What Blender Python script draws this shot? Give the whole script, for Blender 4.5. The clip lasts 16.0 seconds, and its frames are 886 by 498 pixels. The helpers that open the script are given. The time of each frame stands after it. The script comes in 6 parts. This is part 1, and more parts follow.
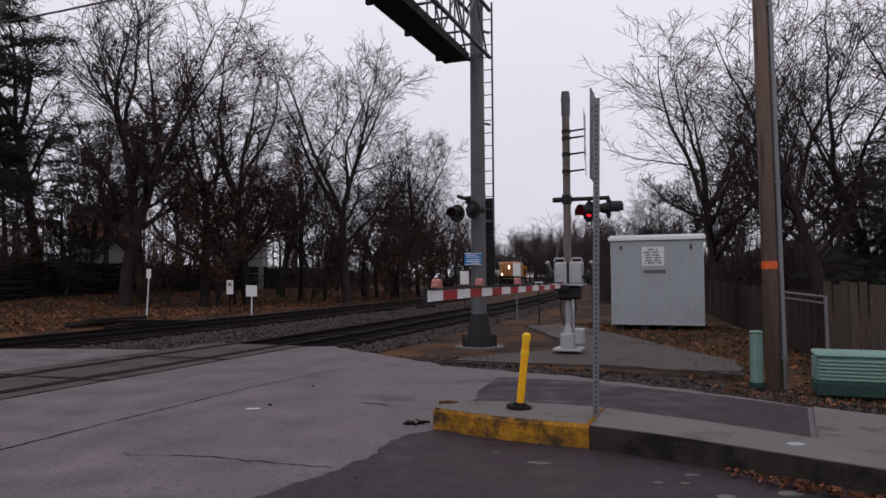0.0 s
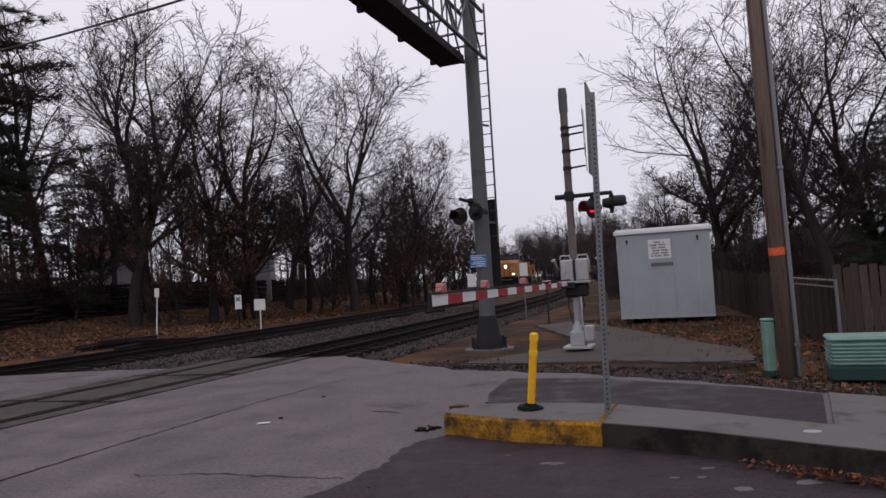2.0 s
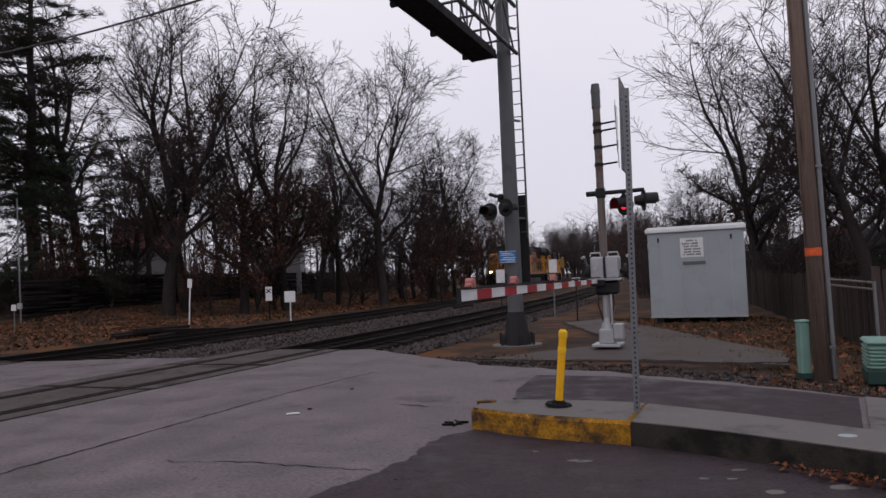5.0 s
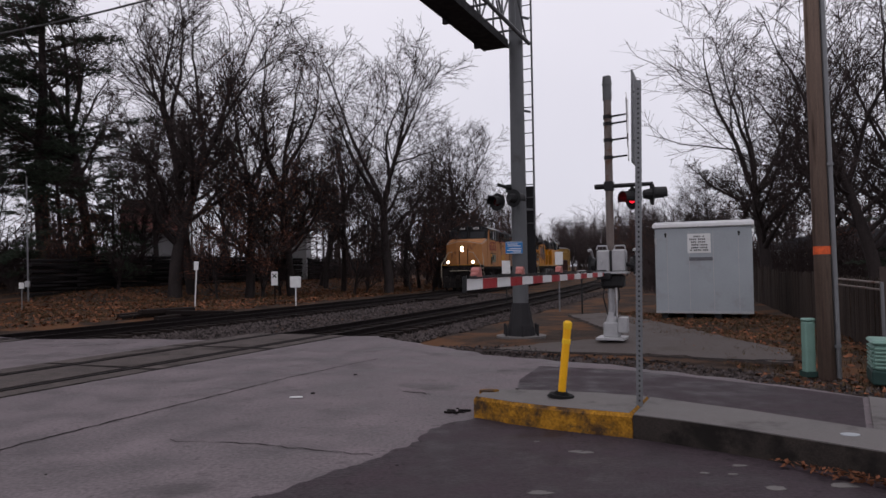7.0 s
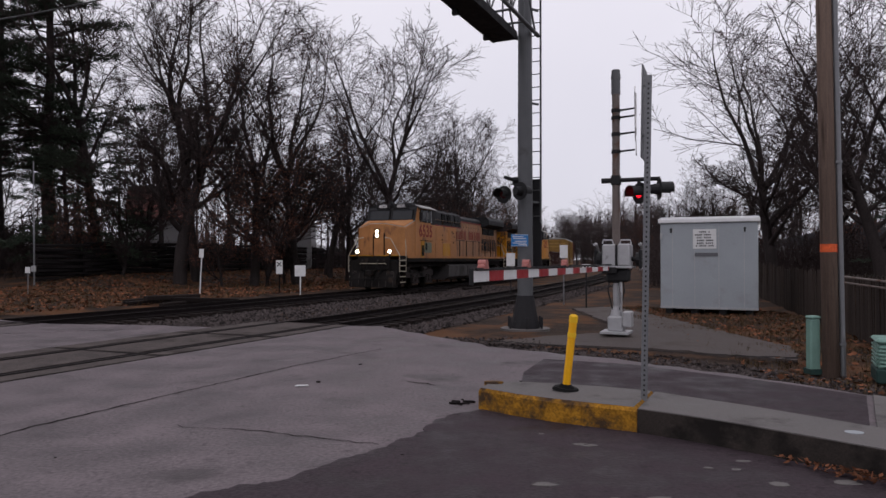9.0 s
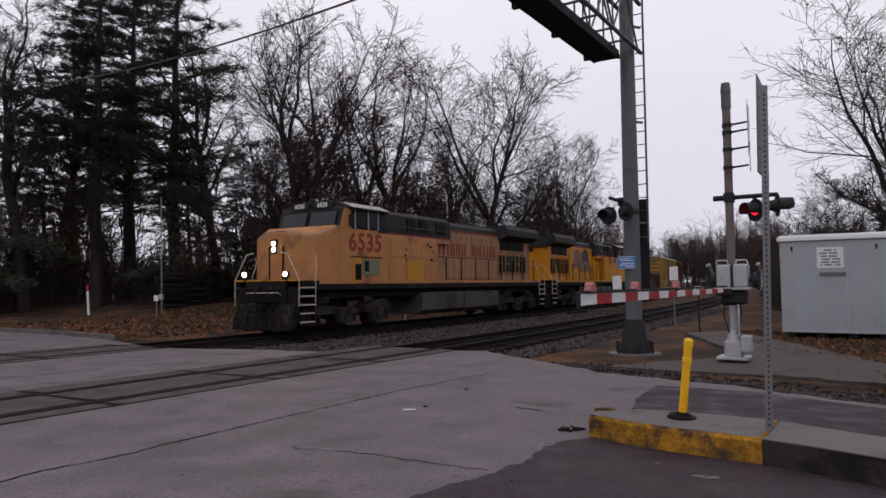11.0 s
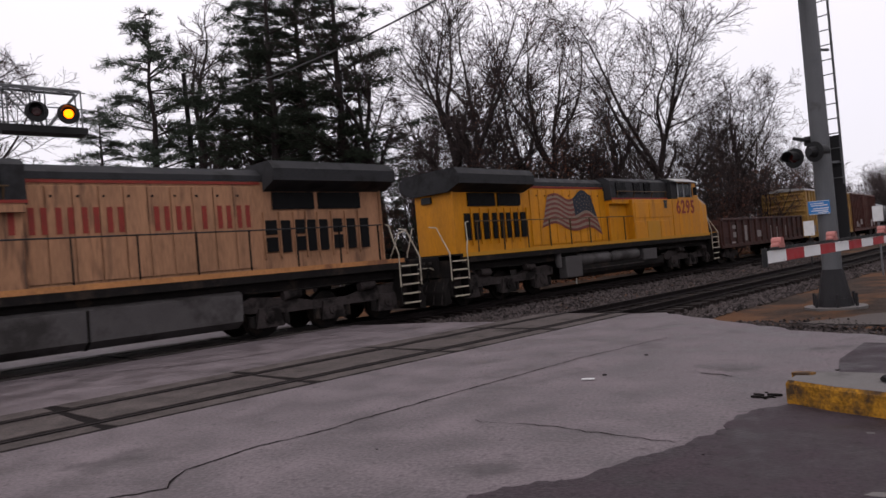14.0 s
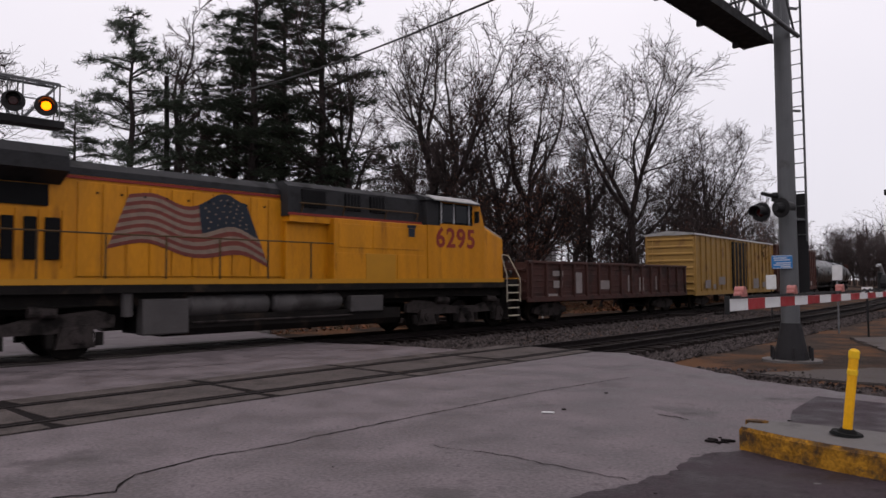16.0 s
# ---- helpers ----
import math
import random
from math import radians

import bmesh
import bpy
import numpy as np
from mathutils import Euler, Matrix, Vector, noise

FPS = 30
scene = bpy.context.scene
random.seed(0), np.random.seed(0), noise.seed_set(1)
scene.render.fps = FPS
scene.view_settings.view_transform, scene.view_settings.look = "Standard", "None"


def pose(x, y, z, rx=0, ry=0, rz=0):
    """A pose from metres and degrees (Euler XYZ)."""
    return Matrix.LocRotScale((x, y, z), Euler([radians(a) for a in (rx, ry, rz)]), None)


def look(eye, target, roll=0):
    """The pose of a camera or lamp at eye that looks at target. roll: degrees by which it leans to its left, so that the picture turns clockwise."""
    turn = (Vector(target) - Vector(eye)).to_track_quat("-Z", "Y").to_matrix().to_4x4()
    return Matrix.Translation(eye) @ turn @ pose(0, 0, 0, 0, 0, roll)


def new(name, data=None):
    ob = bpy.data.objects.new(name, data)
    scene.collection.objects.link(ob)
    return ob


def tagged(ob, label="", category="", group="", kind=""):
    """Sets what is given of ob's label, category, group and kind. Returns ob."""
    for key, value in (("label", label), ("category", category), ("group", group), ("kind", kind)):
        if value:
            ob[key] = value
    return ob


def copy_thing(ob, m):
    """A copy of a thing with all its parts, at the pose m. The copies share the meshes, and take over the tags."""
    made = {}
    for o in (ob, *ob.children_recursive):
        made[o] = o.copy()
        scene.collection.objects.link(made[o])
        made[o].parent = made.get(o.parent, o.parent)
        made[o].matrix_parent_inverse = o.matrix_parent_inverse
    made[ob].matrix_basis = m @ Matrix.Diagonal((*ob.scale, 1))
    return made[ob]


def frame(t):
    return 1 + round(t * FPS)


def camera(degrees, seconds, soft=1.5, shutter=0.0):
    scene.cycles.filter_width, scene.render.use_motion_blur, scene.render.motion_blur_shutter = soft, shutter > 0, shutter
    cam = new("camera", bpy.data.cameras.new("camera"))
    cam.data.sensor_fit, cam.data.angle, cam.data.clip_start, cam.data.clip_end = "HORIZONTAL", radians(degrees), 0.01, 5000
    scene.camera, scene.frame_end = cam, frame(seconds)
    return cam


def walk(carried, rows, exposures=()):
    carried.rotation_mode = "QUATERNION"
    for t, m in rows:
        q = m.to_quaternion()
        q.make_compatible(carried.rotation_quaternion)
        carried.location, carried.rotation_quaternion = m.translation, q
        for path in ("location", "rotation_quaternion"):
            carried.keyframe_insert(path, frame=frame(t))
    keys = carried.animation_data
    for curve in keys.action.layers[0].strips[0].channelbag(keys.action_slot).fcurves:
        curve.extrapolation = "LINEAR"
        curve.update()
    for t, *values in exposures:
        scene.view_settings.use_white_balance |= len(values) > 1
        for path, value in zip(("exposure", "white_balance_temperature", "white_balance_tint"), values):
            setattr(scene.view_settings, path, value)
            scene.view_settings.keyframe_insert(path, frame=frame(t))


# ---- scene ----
import colorsys

cam = camera(65.2, 16.0, soft=1.5, shutter=0.2)
PATH = [
    (0, (0.035, 0.002, 1.666), (0.029, 2.0, 1.748), -0.4),
    (0.5, (0.062, 0.061, 1.673), (0.009, 2.056, 1.806), -1.0),
    (1, (0.062, 0.069, 1.673), (0.066, 2.063, 1.825), -2.1),
    (1.5, (0.068, 0.074, 1.668), (0.035, 2.07, 1.79), -2.0),
    (2, (0.086, 0.058, 1.663), (0.061, 2.055, 1.757), -3.4),
    (2.5, (0.082, 0.041, 1.663), (0.051, 2.038, 1.768), -2.4),
    (3, (0.095, 0.065, 1.663), (0.057, 2.062, 1.775), -3.2),
    (3.5, (0.079, 0.05, 1.663), (-0.012, 2.047, 1.747), -2.3),
    (4, (0.086, 0.056, 1.66), (-0.043, 2.05, 1.736), -3.0),
    (6.5, (0.048, 0.031, 1.663), (-0.023, 2.027, 1.763), -1.4),
    (7, (0.065, 0.051, 1.645), (-0.062, 2.046, 1.7), -0.9),
    (7.5, (0.041, 0.043, 1.66), (-0.133, 2.034, 1.725), -1.7),
    (8, (0.012, -0.017, 1.672), (-0.152, 1.976, 1.706), -2.2),
    (8.5, (0.033, 0.011, 1.659), (-0.076, 2.008, 1.681), -0.2),
    (11, (-0.001, 0.042, 1.639), (-0.43, 1.993, 1.742), -0.7),
    (11.5, (0.006, 0.052, 1.636), (-0.511, 1.982, 1.726), -1.0),
    (12, (0.007, 0.072, 1.641), (-0.597, 1.974, 1.77), -1.0),
    (12.5, (-0.026, 0.026, 1.629), (-0.585, 1.94, 1.775), -1.2),
    (13, (-0.012, 0.062, 1.667), (-0.738, 1.924, 1.73), -3.5),
    (13.5, (0.01, 0.095, 1.742), (-0.78, 1.932, 1.742), -4.7),
    (14, (0.005, 0.053, 1.737), (-0.879, 1.847, 1.763), -5.0),
    (14.5, (0.011, 0.041, 1.688), (-0.883, 1.828, 1.775), -3.0),
    (15, (0.034, 0.04, 1.687), (-0.821, 1.846, 1.758), -1.7),
    (15.5, (-0.02, 0.019, 1.66), (-0.865, 1.831, 1.722), -1.4),
    (16, (0.005, -0.02, 1.712), (-0.797, 1.81, 1.809), -0.4),
]
walk(cam, [(t, look(eye, target, roll)) for t, eye, target, roll in PATH],
     exposures=[(0.0, 0.08, 6500, 12), (8.5, 0.08, 6500, 12), (12.0, 0.14, 6600, 12), (13.2, 0.2, 6700, 12), (14.0, 0.43, 6700, 12), (14.5, 0.42, 6700, 12), (15.2, 0.28, 6700, 12), (16.0, 0.25, 6700, 12)])

# ---- world and sun: a dull, overcast winter afternoon ----
world = bpy.data.worlds.new("overcast_sky")
scene.world = world
world.use_nodes = True
wn, wl = world.node_tree.nodes, world.node_tree.links
sky = wn.new("ShaderNodeTexSky")
sky.sky_type, sky.sun_disc = "NISHITA", False
sky.sun_elevation, sky.sun_rotation = radians(38), radians(200)
w_coord, w_sep = wn.new("ShaderNodeTexCoord"), wn.new("ShaderNodeSeparateXYZ")
w_cloud, w_ramp, w_mix = wn.new("ShaderNodeTexNoise"), wn.new("ShaderNodeValToRGB"), wn.new("ShaderNodeMix")
w_gain, w_add = wn.new("ShaderNodeMix"), wn.new("ShaderNodeMath")
wl.new(w_coord.outputs["Generated"], w_cloud.inputs["Vector"])
wl.new(w_coord.outputs["Generated"], w_sep.inputs[0])
w_cloud.inputs["Scale"].default_value, w_cloud.inputs["Detail"].default_value = 2.2, 4
w_add.operation = "MULTIPLY_ADD"
wl.new(w_cloud.outputs["Fac"], w_add.inputs[0])
w_add.inputs[1].default_value = 0.35
wl.new(w_sep.outputs["Z"], w_add.inputs[2])
wl.new(w_add.outputs[0], w_ramp.inputs[0])
w_ramp.color_ramp.elements[0].position, w_ramp.color_ramp.elements[0].color = 0.12, (6.3, 6.25, 7.0, 1)
w_ramp.color_ramp.elements[1].position, w_ramp.color_ramp.elements[1].color = 0.75, (8.8, 8.55, 9.3, 1)
w_mix.data_type = "RGBA"
w_mix.inputs["Factor"].default_value = 0.96
wl.new(sky.outputs[0], w_mix.inputs[6])
wl.new(w_ramp.outputs[0], w_mix.inputs[7])
wl.new(w_mix.outputs[2], wn["Background"].inputs["Color"])
wn["Background"].inputs["Strength"].default_value = 0.1

sun = new("sun", bpy.data.lights.new("sun", "SUN"))
sun.data.energy, sun.data.angle, sun.data.color = 0.3, radians(40), (1.0, 0.97, 0.94)
sun.matrix_world = look((0, 0, 60), (10, 25, 12))
tagged(sun, kind="structure")


# ---- materials ----
def material(name, base, rough=0.8, metal=0.0, vary=0.25, scale=6.0, fine=60.0, bump=0.3, stain=None, stain_at=0.55, stain_scale=0.8,
             piece=0.0, spec=0.22, stretch=(1, 1, 1), emit=None, power=0.0, coords="Object", wet=0.0, contrast=0.2, island=0.0, fleck=None):
    """A worn surface: a base colour with grain at two scales, stains with a shape of their own, bump, and gloss that varies."""
    m = bpy.data.materials.new(name)
    m.use_nodes = True
    n, l = m.node_tree.nodes, m.node_tree.links
    b = n["Principled BSDF"]
    co, mp = n.new("ShaderNodeTexCoord"), n.new("ShaderNodeMapping")
    mp.inputs["Scale"].default_value = stretch
    l.new(co.outputs[coords], mp.inputs[0])
    big, small = n.new("ShaderNodeTexNoise"), n.new("ShaderNodeTexNoise")
    for node, s, d in ((big, scale, 5), (small, fine, 3)):
        node.inputs["Scale"].default_value, node.inputs["Detail"].default_value = s, d
        l.new(mp.outputs[0], node.inputs["Vector"])
    both = n.new("ShaderNodeMix")
    both.inputs["Factor"].default_value = 0.45
    l.new(big.outputs["Fac"], both.inputs[2])
    l.new(small.outputs["Fac"], both.inputs[3])
    ramp = n.new("ShaderNodeMapRange")
    ramp.inputs["From Min"].default_value, ramp.inputs["From Max"].default_value = 0.5 - contrast, 0.5 + contrast
    ramp.inputs["To Min"].default_value, ramp.inputs["To Max"].default_value = 1 - vary, 1 + vary
    l.new(both.outputs[0], ramp.inputs[0])
    value = ramp.outputs[0]
    if piece:
        info, pr, mul = n.new("ShaderNodeObjectInfo"), n.new("ShaderNodeMapRange"), n.new("ShaderNodeMath")
        pr.inputs["To Min"].default_value, pr.inputs["To Max"].default_value = 1 - piece, 1 + piece
        l.new(info.outputs["Random"], pr.inputs[0])
        mul.operation = "MULTIPLY"
        l.new(value, mul.inputs[0]), l.new(pr.outputs[0], mul.inputs[1])
        value = mul.outputs[0]
    if island:
        geo, pr, mul = n.new("ShaderNodeNewGeometry"), n.new("ShaderNodeMapRange"), n.new("ShaderNodeMath")
        pr.inputs["To Min"].default_value, pr.inputs["To Max"].default_value = 1 - island, 1 + island
        l.new(geo.outputs["Random Per Island"], pr.inputs[0])
        mul.operation = "MULTIPLY"
        l.new(value, mul.inputs[0]), l.new(pr.outputs[0], mul.inputs[1])
        value = mul.outputs[0]
    tint = n.new("ShaderNodeVectorMath")
    tint.operation = "SCALE"
    tint.inputs[0].default_value = base[:3]
    l.new(value, tint.inputs["Scale"])
    colour = tint.outputs[0]
    if stain:
        st, sr, sm = n.new("ShaderNodeTexNoise"), n.new("ShaderNodeMapRange"), n.new("ShaderNodeMix")
        st.inputs["Scale"].default_value, st.inputs["Detail"].default_value, st.inputs["Roughness"].default_value = stain_scale, 7, 0.62
        l.new(mp.outputs[0], st.inputs["Vector"])
        sr.inputs["From Min"].default_value, sr.inputs["From Max"].default_value = stain_at, stain_at + 0.12
        l.new(st.outputs["Fac"], sr.inputs[0])
        sm.data_type = "RGBA"
        sm.inputs[7].default_value = (*stain[:3], 1)
        l.new(sr.outputs[0], sm.inputs["Factor"]), l.new(colour, sm.inputs[6])
        colour = sm.outputs[2]
    if fleck:
        vo, fr, fm = n.new("ShaderNodeTexNoise"), n.new("ShaderNodeMapRange"), n.new("ShaderNodeMix")
        vo.inputs["Scale"].default_value, vo.inputs["Detail"].default_value = 7.0, 9
        vo.inputs["Roughness"].default_value = 0.75
        l.new(mp.outputs[0], vo.inputs["Vector"])
        fr.inputs["From Min"].default_value, fr.inputs["From Max"].default_value = 0.56, 0.66
        l.new(vo.outputs["Fac"], fr.inputs[0])
        fm.data_type = "RGBA"
        fm.inputs[7].default_value = (*fleck[:3], 1)
        l.new(fr.outputs[0], fm.inputs["Factor"]), l.new(colour, fm.inputs[6])
        colour = fm.outputs[2]
    l.new(colour, b.inputs["Base Color"])
    rr = n.new("ShaderNodeMapRange")
    rr.inputs["From Min"].default_value, rr.inputs["From Max"].default_value = 0.35, 0.65
    rr.inputs["To Min"].default_value, rr.inputs["To Max"].default_value = max(rough - 0.12 - wet, 0.04), min(rough + 0.1, 1)
    l.new(big.outputs["Fac"], rr.inputs[0])
    l.new(rr.outputs[0], b.inputs["Roughness"])
    b.inputs["Metallic"].default_value = metal
    b.inputs["Specular IOR Level"].default_value = spec
    if bump:
        bp = n.new("ShaderNodeBump")
        bp.inputs["Strength"].default_value, bp.inputs["Distance"].default_value = bump, 0.02
        l.new(both.outputs[0], bp.inputs["Height"])
        l.new(bp.outputs[0], b.inputs["Normal"])
    if emit:
        b.inputs["Emission Color"].default_value, b.inputs["Emission Strength"].default_value = (*emit, 1), power
    return m


ASPHALT = material("worn_grey_asphalt", (0.106, 0.0875, 0.0935), 0.75, vary=0.4, scale=1.3, fine=26, bump=0.7, stain=(0.048, 0.04, 0.042), stain_at=0.575, stain_scale=0.7, wet=0.12, spec=0.28, contrast=0.12, fleck=(0.054, 0.045, 0.047))
DARK_ASPHALT = material("damp_dark_asphalt", (0.036, 0.0265, 0.031), 0.78, vary=0.45, scale=1.8, fine=30, bump=0.6, stain=(0.045, 0.038, 0.041), stain_at=0.6, stain_scale=1.3, wet=0.22, spec=0.13, contrast=0.13, fleck=(0.012, 0.010, 0.0105))
CRACK = material("crack_filler", (0.012, 0.010, 0.010), 0.95, vary=0.2, spec=0.05)
PANEL = material("crossing_panel_concrete", (0.066, 0.055, 0.052), 0.88, vary=0.45, scale=2.5, fine=40, stain=(0.036, 0.029, 0.027), stain_at=0.53, stain_scale=1.2, contrast=0.13, spec=0.12)
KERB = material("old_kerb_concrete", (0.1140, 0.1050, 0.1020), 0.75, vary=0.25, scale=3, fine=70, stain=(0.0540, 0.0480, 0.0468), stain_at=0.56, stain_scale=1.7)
KERB_FACE = material("dark_kerb_face", (0.034, 0.028, 0.025), 0.9, vary=0.4, scale=4, fine=60, stain=(0.014, 0.012, 0.011), stain_at=0.5, stain_scale=2.5, spec=0.1)
KERB_YELLOW = material("worn_yellow_kerb_paint", (0.27, 0.128, 0.014), 0.8, vary=0.45, scale=5, fine=40, bump=0.6, stain=(0.05, 0.03, 0.018), stain_at=0.47, stain_scale=3.0, contrast=0.13, fleck=(0.075, 0.05, 0.025), spec=0.12)
YELLOW = material("yellow_plastic", (0.72, 0.36, 0.01), 0.45, vary=0.12, scale=8, bump=0.05)
RUBBER = material("black_rubber", (0.007, 0.007, 0.007), 0.8, vary=0.3, spec=0.1)
GALV = material("galvanised_steel", (0.1680, 0.1710, 0.1800), 0.5, 0.5, vary=0.18, scale=9, bump=0.08)
MAST_GREY = material("aluminium_grey_paint", (0.1020, 0.1050, 0.1110), 0.5, 0.25, vary=0.16, scale=3, bump=0.06, stain=(0.0660, 0.0600, 0.0600), stain_at=0.63, stain_scale=2)
TRUSS_DARK = material("weathered_dark_steel", (0.020, 0.019, 0.021), 0.7, 0.1, vary=0.25)
SILVER = material("silver_paint", (0.36, 0.36, 0.37), 0.45, 0.3, vary=0.15, scale=6, bump=0.06)
MAST_RUST = material("rusty_mast_paint", (0.15, 0.125, 0.115), 0.65, 0.2, vary=0.25, scale=4, stain=(0.11, 0.055, 0.035), stain_at=0.52, stain_scale=2.5)
BLACK = material("flat_black_paint", (0.015, 0.015, 0.016), 0.55, vary=0.3)
WHITE = material("white_sign_sheet", (0.62, 0.62, 0.62), 0.5, vary=0.1, bump=0.02, stain=(0.4, 0.38, 0.36), stain_at=0.62, stain_scale=5)
RED_SHEET = material("red_reflective_sheet", (0.32, 0.03, 0.035), 0.4, vary=0.15, bump=0.02)
BLUE_SIGN = material("blue_sign_sheet", (0.03, 0.17, 0.42), 0.4, vary=0.1, bump=0.02)
HUT = material("pale_grey_hut_paint", (0.30, 0.325, 0.345), 0.5, 0.1, vary=0.08, scale=1.5, fine=20, bump=0.04, stain=(0.2635, 0.2720, 0.2805), stain_at=0.58, stain_scale=1.1)
HUT_ROOF = material("white_hut_roof", (0.66, 0.66, 0.67), 0.5, vary=0.1, bump=0.05, stain=(0.4, 0.38, 0.36), stain_at=0.6, stain_scale=3)
POLE_WOOD = material("weathered_pole_wood", (0.165, 0.118, 0.095), 0.9, vary=0.35, scale=5, fine=60, bump=0.5, stretch=(6, 6, 0.35), stain=(0.065, 0.043, 0.034), stain_at=0.55, stain_scale=1.5)
FENCE_WOOD = material("weathered_fence_boards", (0.036, 0.027, 0.023), 0.95, vary=0.35, scale=5, fine=60, bump=0.4, stretch=(6, 6, 0.5), piece=0.35, spec=0.1)
GREY_BOARD = material("weathered_grey_boards", (0.062, 0.048, 0.042), 0.95, vary=0.35, scale=5, fine=60, bump=0.4, stretch=(6, 6, 0.5), piece=0.3, spec=0.1)
DARK_WOOD = material("dark_wet_wood", (0.013, 0.011, 0.0115), 0.9, vary=0.35, scale=4, fine=40, bump=0.4, piece=0.35, spec=0.12)
GREEN_BOX = material("pale_green_enamel", (0.1500, 0.2550, 0.2175), 0.5, vary=0.15, scale=4, bump=0.05, stain=(0.0975, 0.1500, 0.1275), stain_at=0.6, stain_scale=3)
DARK_GREEN = material("dark_green_base", (0.02, 0.045, 0.04), 0.7, vary=0.25)
RAIL = material("worn_rail_steel", (0.011, 0.008, 0.008), 0.75, 0.0, vary=0.3, scale=8, spec=0.12)
TIE = material("creosoted_tie", (0.017, 0.013, 0.012), 0.9, vary=0.35, scale=6, bump=0.5, piece=0.3, spec=0.1)
STONE = material("ballast_stone", (0.046, 0.038, 0.037), 0.9, vary=0.35, scale=5, fine=30, bump=0.3, island=0.8, spec=0.08)
BARK = material("dark_wet_bark", (0.032, 0.026, 0.0255), 0.95, vary=0.4, scale=5, fine=40, bump=0.6, stretch=(1, 1, 0.3), spec=0.1)
TWIG = material("bare_twigs", (0.044, 0.033, 0.032), 0.95, vary=0.3, bump=0, spec=0.08)
PINE = material("pine_needles", (0.044, 0.056, 0.041), 0.85, vary=0.4, scale=2.5, bump=0, spec=0.08, island=0.4)
LEAF = material("dead_oak_leaves", (0.135, 0.056, 0.031), 0.9, vary=0.4, scale=3, bump=0, spec=0.05, island=0.65)
HANGING = material("hanging_russet_leaves", (0.12, 0.052, 0.035), 0.9, vary=0.4, scale=3, bump=0, spec=0.05, island=0.5)
GRASS = material("dry_winter_grass", (0.075, 0.050, 0.028), 0.95, vary=0.4, scale=3, bump=0, spec=0.05, island=0.6)


